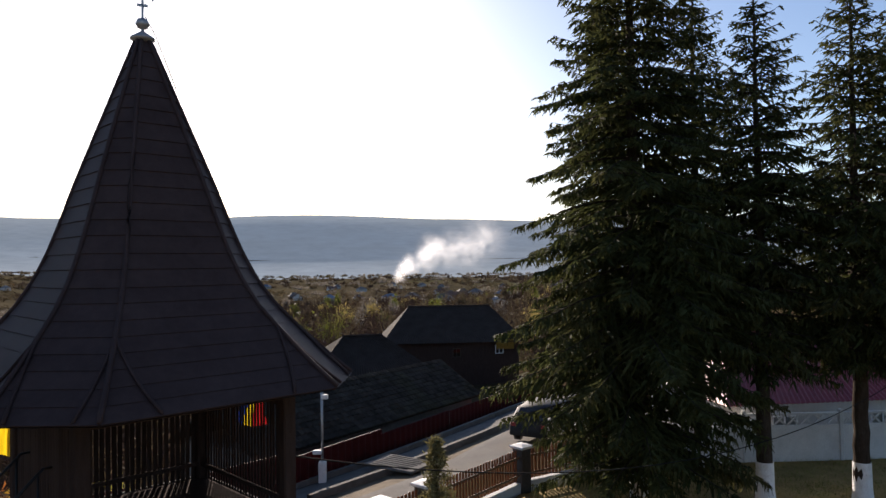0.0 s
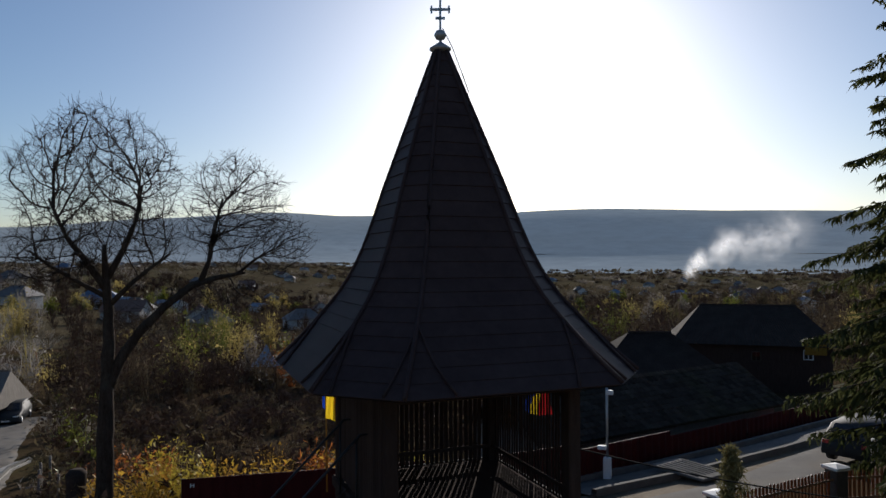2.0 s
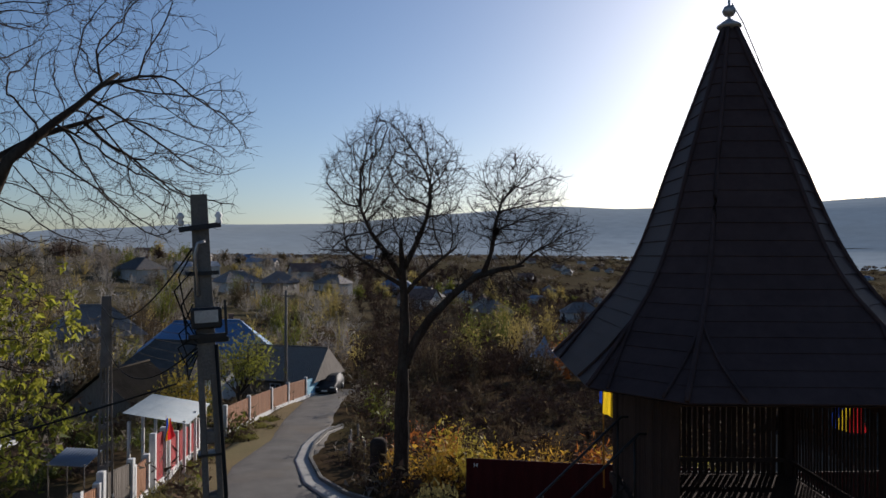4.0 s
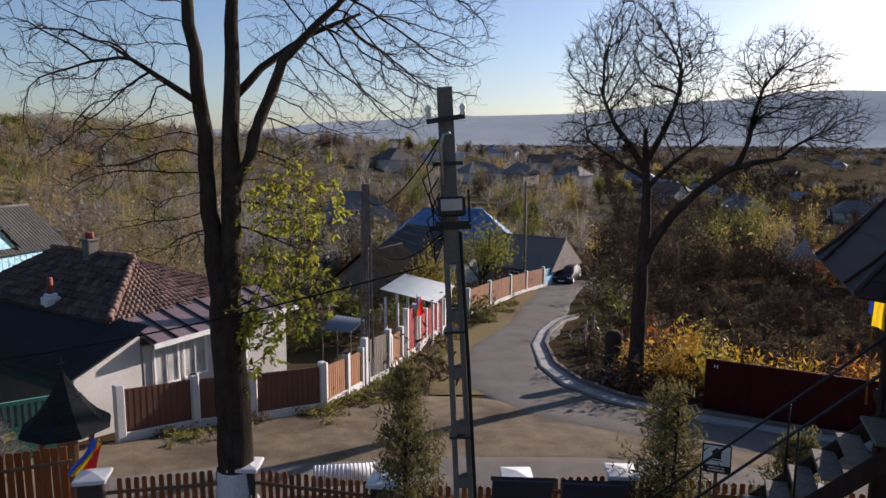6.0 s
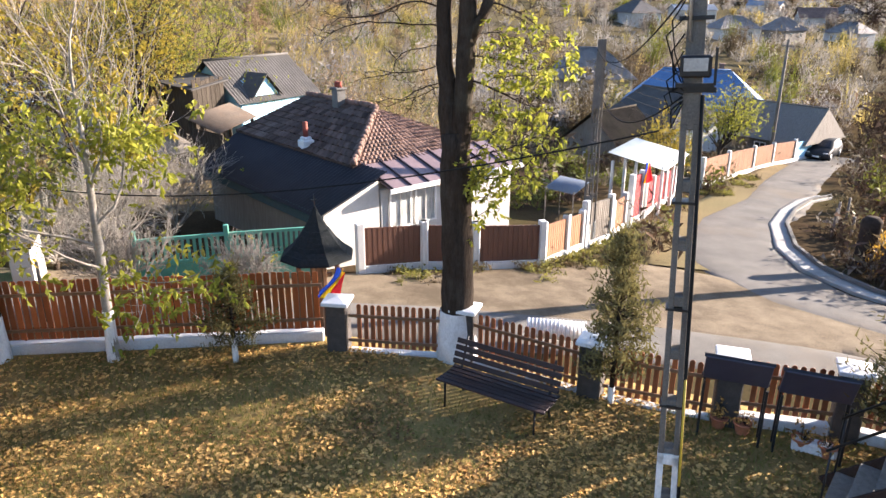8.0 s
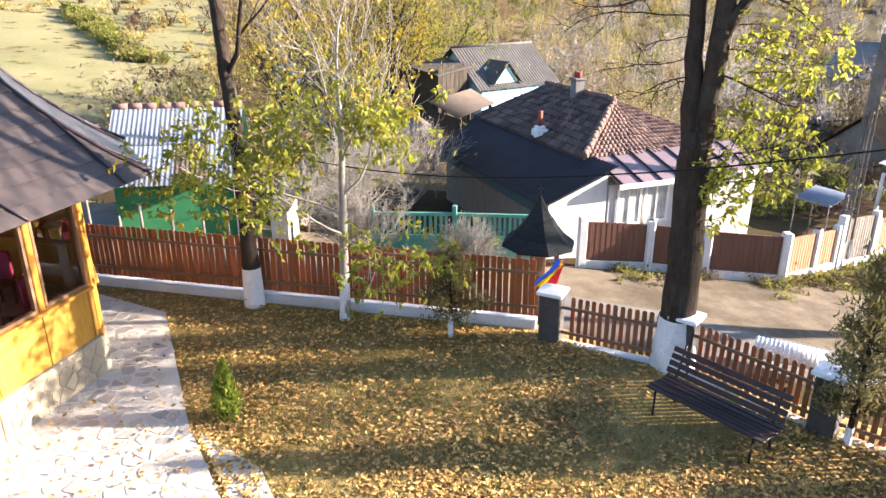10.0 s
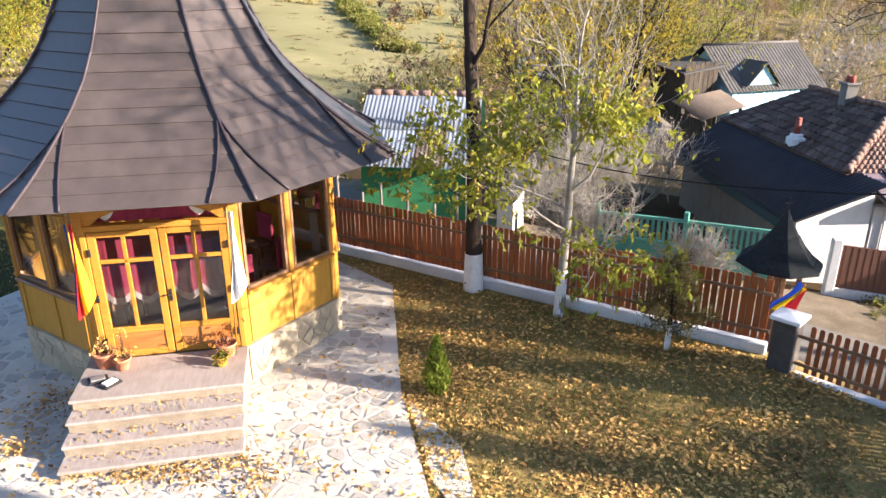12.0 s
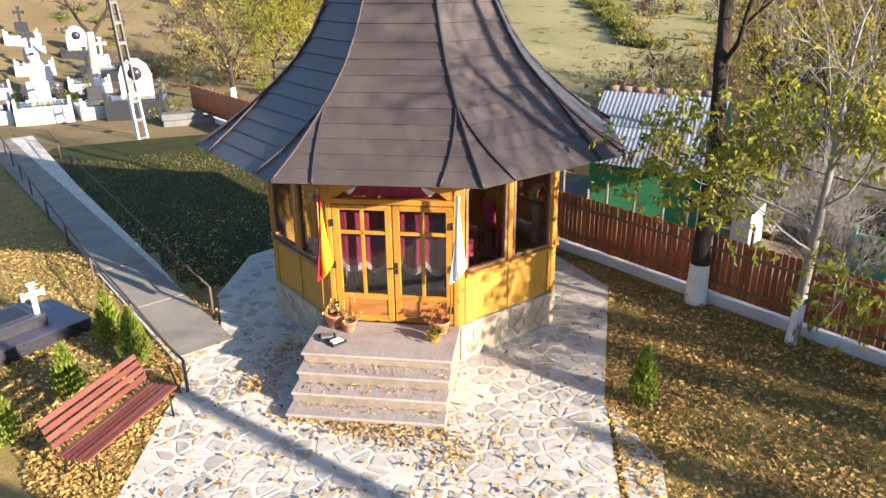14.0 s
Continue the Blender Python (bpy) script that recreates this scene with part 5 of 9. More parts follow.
def colonise(rnd, stems, clouds, step=0.22, kill=0.3, tip=0.006, power=2.25, twig=0.3, lean=Vector((0, 0, 0.1)), most=0.11, curl=0.35):
    """Branches that grow from given stems towards points strewn in clouds, thinning as they fork."""
    nodes, parent, way = [], [], []
    for line in stems:
        for a, b in zip(line, line[1:]):
            a, b = Vector(a), Vector(b)
            k = max(1, int((b - a).length / 0.3))
            for i in range(k):
                nodes.append(a.lerp(b, i / k))
                parent.append(-1)
                way.append((b - a).normalized())
    goals = []
    for c, rad, n in clouds:
        while n > 0:
            q = Vector((rnd.uniform(-1, 1), rnd.uniform(-1, 1), rnd.uniform(-1, 1)))
            if q.length < 1:
                goals.append(Vector((c[0] + q.x * rad[0], c[1] + q.y * rad[1], c[2] + q.z * rad[2])))
                n -= 1
    fixed = len(nodes)
    for _ in range(130):
        if not goals or len(nodes) > 14000:
            break
        kd = kdtree.KDTree(len(nodes))
        for i, p in enumerate(nodes):
            kd.insert(p, i)
        kd.balance()
        pull, left = {}, []
        for g in goals:
            co, i, d = kd.find(g)
            if d < kill:
                continue
            left.append(g)
            pull[i] = pull.get(i, Vector((0, 0, 0))) + (g - co).normalized()
        goals = left
        for i, v in pull.items():
            if v.length < 1e-4:
                continue
            d = (v.normalized() + way[i] * 0.45 + lean + Vector((rnd.gauss(0, curl), rnd.gauss(0, curl), rnd.gauss(0, curl)))).normalized()
            nodes.append(nodes[i] + d * step)
            parent.append(i)
            way.append(d)
    n = len(nodes)
    load, main = [0.0] * n, [-1] * n
    for i in range(n - 1, fixed - 1, -1):
        load[i] = max(load[i], 1.0)
        p = parent[i]
        if p >= fixed:
            if main[p] < 0 or load[i] > load[main[p]]:
                main[p] = i
            load[p] += load[i]
    rad = [min(most, tip * max(1.0, w) ** (1 / power)) for w in load]
    mb, tips = MB(), []
    for i in range(fixed, n):
        p = parent[i]
        if p >= fixed and main[p] == i:
            continue
        pts, rr, j = [nodes[p], nodes[i]], [rad[i] * 1.1, rad[i]], i
        while main[j] >= 0:
            j = main[j]
            pts.append(nodes[j])
            rr.append(rad[j])
        rr[-1] = tip * 0.55
        mb.tube(pts, rr, 7 if rr[0] > 0.06 else 5 if rr[0] > 0.03 else 4 if rr[0] > 0.014 else 3, 0, True, False)
    for i in range(fixed, n):
        if rad[i] < tip * 3.2:
            tips.append(nodes[i])
            for _ in range(2 if twig else 0):
                d = (way[i] + lean + Vector((rnd.gauss(0, 0.7), rnd.gauss(0, 0.7), rnd.gauss(0, 0.6)))).normalized()
                e = nodes[i] + d * twig * rnd.uniform(0.4, 1.2)
                mb.tube([nodes[i], nodes[i].lerp(e, 0.5) + Vector((rnd.gauss(0, 0.03), rnd.gauss(0, 0.03), rnd.gauss(0, 0.03))), e], [tip * 0.7, tip * 0.6, tip * 0.3], 3, 0, True, False)
    return mb, tips


def seen(az):
    """Turns (right, away, up) as looked at along an azimuth into plan axes."""
    c, s = math.cos(radians(az)), math.sin(radians(az))
    return lambda p: Vector((c * p[0] - s * p[1], s * p[0] + c * p[1], p[2]))


def leaf_cloud(rnd, tips, count, size, reach, droop=0.4):
    """Small folded leaves in hanging sprays about the twigs."""
    mb = MB()
    for i in range(count):
        if i % 5 == 0:
            stem = rnd.choice(tips) + Vector((rnd.gauss(0, reach), rnd.gauss(0, reach), rnd.gauss(-reach * droop, reach)))
            way = Vector((rnd.gauss(0, 1), rnd.gauss(0, 1), rnd.gauss(-0.7, 0.5))).normalized()
            side = way.orthogonal().normalized()
            side.rotate(Matrix.Rotation(rnd.uniform(0, 6.28), 3, way))
        k = i % 5
        s = size * rnd.uniform(0.6, 1.25)
        c = stem + way * size * 0.55 * ((k + 1) // 2)
        a = (way * 0.7 + side * (0 if k == 4 else 0.8 if k % 2 else -0.8) + Vector((rnd.gauss(0, 0.3), rnd.gauss(0, 0.3), rnd.gauss(-0.25, 0.25)))).normalized()
        b = a.orthogonal().normalized()
        b.rotate(Matrix.Rotation(rnd.uniform(0, 6.28), 3, a))
        w = a.cross(b) * s * 0.2
        mb.add([c, c + a * s * 0.45 + b * s * 0.28 + w, c + a * s, c + a * s * 0.45 - b * s * 0.28 + w], [(0, 1, 2), (0, 2, 3)])
    return mb


def trunk_tube(mb, pts, rad, n=12, seed=0, rough=0.06):
    """A stem with an uneven girth and a flared foot."""
    rnd = random.Random(seed)
    fine_p, fine_r = [], []
    for (a, ra), (b, rb) in zip(zip(pts, rad), zip(pts[1:], rad[1:])):
        k = max(2, int((Vector(b) - Vector(a)).length / 0.35))
        for i in range(k):
            fine_p.append(Vector(a).lerp(Vector(b), i / k) + Vector((rnd.gauss(0, 0.012), rnd.gauss(0, 0.012), 0)))
            fine_r.append((ra + (rb - ra) * i / k) * rnd.uniform(1 - rough, 1 + rough))
    fine_p.append(Vector(pts[-1]))
    fine_r.append(rad[-1])
    return mb.tube(fine_p, fine_r, n)


def spruce(name, x, y, h, r, seed, label, crown_from=0.12, dens=1.0, lean=0.0):
    rnd = random.Random(seed)
    root = thing(name, label, "spruce", spot(x, y, seed * 40), "tall spruces of the yard")
    trunk_tube(mb := MB(), [(0, 0, -0.2), (0, 0, 0.4), (lean * 0.5, 0, h * 0.5), (lean, 0, h)], [0.27, 0.21, 0.13, 0.02], 10, seed)
    part("trunk", mb, M["bark"], root)
    part("limewash", MB().tube([(0, 0, -0.1), (0, 0, 0.35), (0.0, 0, 1.05)], [0.285, 0.235, 0.222], 12, 0, True, False), M["lime"], root, "white limewashed foot of the trunk")
    wood, crown = MB(), MB()
    z = h * crown_from
    while z < h - 0.15:
        f = (z - h * crown_from) / (h * (1 - crown_from))
        reach = r * (1 - f) ** 0.68 * (0.62 + 0.38 * min(1, f * 6)) + 0.12
        n = rnd.randint(5, 8)
        off = rnd.uniform(0, 6.28)
        for k in range(n):
            a = off + 6.283 * k / n + rnd.uniform(-0.25, 0.25)
            L = reach * rnd.uniform(0.65, 1.15)
            base = Vector((lean * z / h, 0, z + rnd.uniform(-0.15, 0.15)))
            out = Vector((math.cos(a), math.sin(a), 0))
            sag = 0.32 if f < 0.6 else 0.02
            pts = [base + out * (L * t) + Vector((0, 0, 0.25 * L * t * (0.25 if f < 0.7 else 1.2) - sag * L * t * t + 0.22 * L * max(0, t - 0.75))) for t in (0, 0.25, 0.5, 0.75, 1)]
            wood.tube(pts, [0.035 * (1 - f) + 0.012, 0.03 * (1 - f) + 0.01, 0.02, 0.012, 0.004], 4, 0, True, False)
            m = max(4, int(L * 9 * dens))
            side = Vector((-out.y, out.x, 0))
            for i in range(m):
                t = 0.12 + 0.88 * (i + rnd.random()) / m
                j = min(3, int(t * 4))
                c = pts[j].lerp(pts[j + 1], t * 4 - j)
                w = L * 0.34 * (1.05 - t) + 0.16
                for s in (-1, 1):
                    d = (out * rnd.uniform(0.35, 0.8) + side * s * rnd.uniform(0.5, 1.0) + Vector((0, 0, rnd.uniform(-0.75, -0.05)))).normalized()
                    tip = c + d * w * rnd.uniform(0.7, 1.2)
                    for q in range(3):
                        u0 = q / 3
                        g0 = c.lerp(tip, u0)
                        hang = Vector((rnd.gauss(0, 0.06), rnd.gauss(0, 0.06), -rnd.uniform(0.08, 0.26) * (1.15 - f)))
                        g1 = c.lerp(tip, min(1.12, u0 + 0.5)) + hang * 0.35
                        wd = Vector((rnd.gauss(0, 0.5), rnd.gauss(0, 0.5), rnd.gauss(0, 0.25))).normalized() * rnd.uniform(0.025, 0.05)
                        crown.add([g0 - wd, g0 + wd, g1 + wd * 0.3, g1 - wd * 0.3], [(0, 1, 2, 3)])
                        g2 = g0 + hang * 1.3
                        crown.add([g0 - wd * 0.8, g0 + wd * 0.8, g2], [(0, 1, 2)])
        z += rnd.uniform(0.26, 0.4)
    for q in range(14):
        a = q * 2.4
        crown.add([Vector((lean, 0, h - 0.7 + q * 0.055)), Vector((lean + 0.05, 0.03, h - 0.66 + q * 0.055)), Vector((lean + 0.3 * math.cos(a) * (1 - q / 16), 0.3 * math.sin(a) * (1 - q / 16), h - 0.5 + q * 0.055))], [(0, 1, 2)])
    part("branch_wood", wood, M["twig"], root)
    part("crown", crown, M["needle"], root, "dark drooping needle sprays")
    return root


def polar(az, d):
    return -d * math.sin(radians(az)), d * math.cos(radians(az))


spruce("spruce", *polar(-15.2, 18.4), 18.6, 3.75, 1, "tall dark spruce with a limewashed foot in the yard", 0.07, 1.0)
spruce("spruce", *polar(-24.2, 20.4), 13.4, 2.75, 2, "slimmer dark spruce with a limewashed foot", 0.27, 0.8)
spruce("spruce", *polar(-30.4, 21.4), 13.7, 2.9, 3, "dark spruce with a limewashed foot beside the wall", 0.27, 0.8)
spruce("spruce", *polar(-13.2, 22.6), 15.5, 2.6, 4, "tall dark spruce close behind another", 0.2, 0.8)
spruce("spruce", *polar(-19.8, 22.4), 14.8, 2.5, 5, "tall dark spruce between its neighbours", 0.25, 0.8)
spruce("spruce", *polar(-34.0, 22.5), 14.4, 2.6, 6, "dark spruce at the yard's edge", 0.27, 0.8)


def bare_tree(name, label, category, x, y, seed, limbs, trunk, top, spread, kids, bark="bark", lift=0.12, shrink=0.7, leaves=None, lime=0.0, wob=0.16, thin=0.006, z0=None, twig="twig"):
    """trunk: (points, radii); limbs: (base, direction, length, radius, levels)."""
    rnd = random.Random(seed)
    root = thing(name, label, category, pose(x, y, height(x, y) if z0 is None else z0))
    part("trunk", trunk_tube(MB(), trunk[0], trunk[1], 12, seed), M[bark], root)
    if lime:
        a, b = Vector(trunk[0][0]), Vector(trunk[0][1])
        t = (lime - a.z) / (b.z - a.z)
        part("limewash", MB().tube([a, a.lerp(b, t / 2), a.lerp(b, t)], [trunk[1][0] * 1.1, (trunk[1][0] + (trunk[1][1] - trunk[1][0]) * t / 2) * 1.09, (trunk[1][0] + (trunk[1][1] - trunk[1][0]) * t) * 1.09], 14, 0, True, False), M["lime"], root, "white limewashed foot of the trunk")
    mb, tips = MB(), []
    for base, d, L, r, lv in limbs:
        grow(rnd, mb, Vector(base), Vector(d), L, r, top - lv, top, spread, lift, 4, kids, shrink, tips, thin, wob)
    part("branch_wood", mb, M[twig], root)
    for mat, cnt, size, reach, zmin, zmax, side in leaves or ():
        pick = [p for p in tips if zmin <= p.z <= zmax and p.y > side and (side < 0 or p.y < side + 1.5)]
        if pick:
            part("foliage", leaf_cloud(rnd, pick, cnt, size, reach), M[mat], root, "sparse autumn leaves")
    return root


# the old two-stemmed tree at the street fence
def old_tree(name, label, x, y, z0, seed, az, trunk, limbs, clouds, lime=0.0, leaves=(), **kw):
    """trunk and limbs: (points, radii); clouds: (centre, radii, count), all as (right, away, up)."""
    rnd = random.Random(seed)
    turn = seen(az)
    root = thing(name, label, "tree", pose(x, y, z0))
    lines = []
    for i, (pts, rad) in enumerate([trunk] + limbs):
        pts = [turn(p) for p in pts]
        part("limb" if i else "trunk", trunk_tube(MB(), pts, rad, 12 if not i else 9, seed + i), M["bark"], root)
        lines.append(pts[-3:] if not i else pts[1:])
    if lime:
        a, b = (turn(p) for p in trunk[0][:2])
        t = (lime - a.z) / (b.z - a.z)
        r0, r1 = trunk[1][:2]
        part("limewash", MB().tube([a, a.lerp(b, t / 2), a.lerp(b, t)], [r0 * 1.1, (r0 + (r1 - r0) * t / 2) * 1.09, (r0 + (r1 - r0) * t) * 1.09], 14, 0, True, False), M["lime"], root, "white limewashed foot of the trunk")
    balls = [(turn(c), r, n) for c, r, n in clouds]
    mb, tips = colonise(rnd, lines, balls, **kw)
    part("branch_wood", mb, M["twig"], root)
    for mat, cnt, size, reach, s0, s1, zlo, zhi in leaves:
        r = turn((1, 0, 0))
        pick = [p for p in tips if s0 < p.dot(r) < s1 and zlo < p.z < zhi]
        if pick:
            part("foliage", leaf_cloud(rnd, pick, cnt, size, reach), M[mat], root, "yellow-green leaves on the low shoots")
    return root


old_tree("old_linden", "old bare tree with a limewashed foot and leafy low shoots", -11.55, 1.72, 0.0, 21, 81.5,
         ([(0, 0, -0.3), (0.0, 0, 0.9), (-0.03, 0, 2.6), (-0.08, 0, 3.6), (-0.09, 0, 4.15)], [0.38, 0.3, 0.275, 0.25, 0.23]),
         [([(-0.12, 0, 3.6), (-0.24, 0.05, 4.9), (-0.28, 0.05, 6.4), (-0.42, 0.08, 8.1), (-0.6, 0.1, 9.6), (-0.8, 0.0, 11.0)], [0.17, 0.145, 0.12, 0.095, 0.065, 0.03]),
          ([(-0.02, 0, 3.7), (0.06, -0.05, 5.0), (0.11, -0.05, 6.4), (0.19, -0.1, 8.1), (0.3, 0, 9.8), (0.5, 0.1, 11.3)], [0.18, 0.16, 0.135, 0.105, 0.07, 0.03]),
          ([(0.1, -0.05, 5.5), (0.4, -0.1, 6.2), (0.56, -0.1, 6.7), (0.94, -0.2, 7.6), (1.5, -0.1, 8.2), (2.4, 0.1, 9.1)], [0.1, 0.1, 0.09, 0.08, 0.06, 0.03]),
          ([(0.14, 0.0, 7.0), (0.6, 0.2, 7.5), (1.4, 0.5, 8.1), (2.3, 0.6, 8.5)], [0.07, 0.065, 0.05, 0.025]),
          ([(-0.3, 0.0, 6.9), (-0.75, -0.1, 7.2), (-1.5, -0.2, 7.7)], [0.055, 0.045, 0.02])],
         [((-0.4, 0, 10.6), (2.4, 2.4, 1.7), 624), ((1.6, 0.2, 10.2), (2.2, 2.0, 1.6), 624), ((3.0, 0.1, 8.4), (1.5, 1.6, 1.3), 598), ((3.1, 0, 7.3), (0.9, 1.2, 0.7), 182), ((1.6, 0.2, 8.0), (1.2, 1.3, 0.9), 234), ((-1.8, -0.1, 7.7), (1.2, 1.3, 1.0), 312), ((-1.7, -0.2, 6.6), (1.3, 1.2, 1.1), 330), ((2.3, 0, 7.2), (1.6, 1.4, 0.9), 300), ((1.0, 0.1, 6.5), (0.8, 0.9, 0.7), 110), ((-0.9, -0.3, 5.0), (0.7, 0.7, 0.7), 104),
          ((1.1, -0.2, 5.5), (0.8, 0.8, 0.8), 182), ((0.95, -0.3, 4.2), (0.75, 0.7, 0.9), 182), ((0.4, -0.35, 3.3), (0.45, 0.4, 0.6), 68)],
         0.95, [("leaf_green", 1250, 0.12, 0.15, 0.15, 1.9, 3.4, 6.0), ("leaf_green", 260, 0.12, 0.12, -0.2, 0.9, 2.5, 3.8)], step=0.18, kill=0.2, tip=0.005, twig=0.28, power=2.4, lean=Vector((0, 0, -0.03)), curl=0.2)
# the spreading walnut beyond the bend
old_tree("walnut_tree", "large bare walnut tree leaning over the garden", -18.9, 16.6, -2.3, 31, 48.7,
         ([(0.05, 0, -0.4), (0.1, 0, 1.4), (0.12, 0, 3.2), (0.18, 0, 5.2), (0.2, 0, 6.7), (0.1, 0, 8.3), (0.05, 0, 9.2)], [0.36, 0.28, 0.25, 0.2, 0.17, 0.12, 0.06]),
         [([(0.2, 0, 4.6), (0.45, -0.05, 5.3), (1.05, -0.2, 6.3), (1.9, -0.3, 7.2), (2.7, -0.3, 7.85), (3.6, -0.1, 8.1), (4.5, 0.1, 8.25)], [0.17, 0.16, 0.15, 0.135, 0.12, 0.09, 0.05]),
          ([(3.0, -0.25, 7.95), (3.3, -0.1, 8.8), (3.5, 0.1, 9.8), (3.75, 0.1, 10.8)], [0.1, 0.085, 0.065, 0.04]),
          ([(0.15, 0, 8.1), (0.6, 0.2, 9.0), (1.0, 0.4, 10.0), (1.2, 0.5, 11.2)], [0.12, 0.1, 0.08, 0.04]),
          ([(0.15, 0, 7.7), (-0.4, -0.2, 8.6), (-1.0, -0.3, 9.4), (-1.5, -0.3, 10.6)], [0.12, 0.1, 0.075, 0.035]),
          ([(0.18, 0, 7.2), (0.8, -0.3, 7.9), (1.5, -0.5, 8.5), (2.0, -0.6, 8.9)], [0.09, 0.075, 0.055, 0.03]),
          ([(0.15, 0, 7.5), (-0.7, 0.3, 8.0), (-1.5, 0.5, 8.5), (-2.1, 0.6, 9.0)], [0.09, 0.07, 0.05, 0.03])],
         [((-0.15, 0, 11.0), (2.8, 2.5, 2.65), 2432), ((-1.6, 0, 8.8), (1.4, 1.6, 1.0), 480), ((1.5, -0.2, 9.2), (1.0, 1.3, 0.9), 352), ((4.2, 0.1, 10.3), (1.75, 1.8, 2.1), 1216), ((5.7, 0.1, 9.2), (1.1, 1.4, 1.1), 480), ((3.2, -0.2, 7.4), (1.8, 1.2, 0.6), 192), ((0.9, 0.2, 6.4), (1.0, 1.0, 0.7), 96)],
         0, (), step=0.2, kill=0.21, tip=0.0085, power=2.55, twig=0.5, lean=Vector((0, 0, 0.16)), most=0.1, curl=0.14)

# leaning trunk and pale saplings at the plank fence
bare_tree("locust_tree", "leaning dark tree with a limewashed foot at the fence", "tree", -12.34, -6.62, 41, [
    ((-0.2, -0.25, 4.6), (0.2, 0.6, 0.8), 2.4, 0.06, 3), ((-0.3, -0.3, 5.2), (-0.3, -0.6, 0.8), 2.4, 0.06, 3), ((-0.1, -0.1, 2.3), (0.5, 0.9, 0.1), 1.6, 0.03, 2), ((-0.1, -0.1, 1.9), (0.7, -0.7, 0.3), 1.5, 0.025, 2), ((-0.35, -0.4, 6.3), (0, 0, 1), 2.6, 0.09, 3)],
    ([(0, 0, -0.2), (0, 0, 0.95), (-0.1, -0.05, 3.0), (-0.38, -0.4, 6.5)], [0.21, 0.175, 0.16, 0.11]), 3, 0.6, (3, 4), leaves=[("leaf_yellow", 560, 0.13, 0.3, 1.0, 9.0, -9), ("leaf_green", 320, 0.15, 0.24, 1.6, 3.2, -9)], lime=0.85)
bare_tree("young_maple", "pale slender tree with yellow-green leaves and a limewashed foot", "tree", -12.1, -4.55, 42, [
    ((0.03, 0.1, 2.2), (0.4, -0.9, 0.5), 1.7, 0.03, 3), ((0.05, 0.12, 2.6), (-0.3, 0.9, 0.6), 1.7, 0.03, 3), ((0.0, 0.1, 3.2), (0.6, 0.4, 0.8), 1.7, 0.03, 3), ((0.0, 0.1, 3.6), (-0.5, -0.5, 0.8), 1.7, 0.03, 3), ((0.0, 0.12, 4.2), (0, 0.1, 1), 1.9, 0.035, 3), ((0.03, 0.08, 1.8), (0.7, -0.5, 0.5), 1.5, 0.028, 2), ((0.03, 0.08, 1.7), (0.5, 0.8, 0.3), 1.5, 0.028, 2)],
    ([(0, 0, -0.2), (0.02, 0.05, 1.1), (0.03, 0.1, 2.6), (0.0, 0.12, 4.3)], [0.11, 0.085, 0.07, 0.04]), 3, 0.6, (3, 4), "pale_bark", leaves=[("leaf_green", 3000, 0.145, 0.26, 0.8, 4.6, -9), ("leaf_yellow", 700, 0.12, 0.22, 2.0, 7.0, -9)], lime=1.0, twig="pale_bark")


def little_conifer(x, y, h, r, seed, label, mat="juniper", lime=0.0, twin=False, dens=1.0):
    rnd = random.Random(seed)
    root = thing("young_conifer", label, "conifer", spot(x, y), "young conifers along the fence")
    wood, crown = MB(), MB()
    for o in ((-0.07, 0.07) if twin else (0,)):
        wood.tube([(o, 0, -0.1), (o * 1.5, 0, h * 0.5), (o * 2, 0.02, h * 0.98)], [0.045, 0.03, 0.008], 7)
        z = h * 0.16
        while z < h * 0.97:
            f = z / h
            for k in range(5):
                a = rnd.uniform(0, 6.28)
                L = r * (1.15 - f) * rnd.uniform(0.5, 1.1) * min(1, 0.5 + f * 2)
                b = Vector((o * (1 + f), 0, z))
                tip = b + Vector((math.cos(a), math.sin(a), rnd.uniform(0.1, 0.7))) * L
                wood.tube([b, tip], [0.009, 0.003], 3, 0, True, False)
                for q in range(int((14 + 24 * L) * dens)):
                    c = b.lerp(tip, rnd.uniform(0.3, 1.05)) + Vector((rnd.gauss(0, 0.05), rnd.gauss(0, 0.05), rnd.gauss(0, 0.05)))
                    d = Vector((rnd.gauss(0, 0.6), rnd.gauss(0, 0.6), rnd.gauss(0.4, 0.6))).normalized() * rnd.uniform(0.08, 0.17)
                    w = d.orthogonal().normalized() * 0.016
                    crown.add([c - w, c + w, c + d], [(0, 1, 2)])
            z += rnd.uniform(0.05, 0.1)
    part("stem", wood, M["twig"], root)
    if lime:
        part("limewash", MB().tube([(0, 0, 0), (0, 0, lime)], 0.055, 8, 0, True, False), M["lime"], root, "white limewashed stem")
    part("crown", crown, M[mat], root)
    return root


little_conifer(-9.66, 4.0, 3.0, 0.85, 51, "open olive-brown conifer at the picket fence", lime=0.3)
little_conifer(-7.75, 7.6, 2.75, 0.95, 52, "thin twin-stemmed conifer at the picket fence", lime=0.45, twin=True, dens=0.4)
little_conifer(-11.77, -2.32, 1.85, 0.85, 53, "dry olive conifer with a limewashed stem", lime=0.5, dens=1.3)
little_conifer(-6.3, 8.6, 2.3, 0.9, 54, "small conifer under the belfry", lime=0.2)
little_conifer(-0.2, 15.2, 2.6, 0.6, 55, "young conifer inside the street fence")


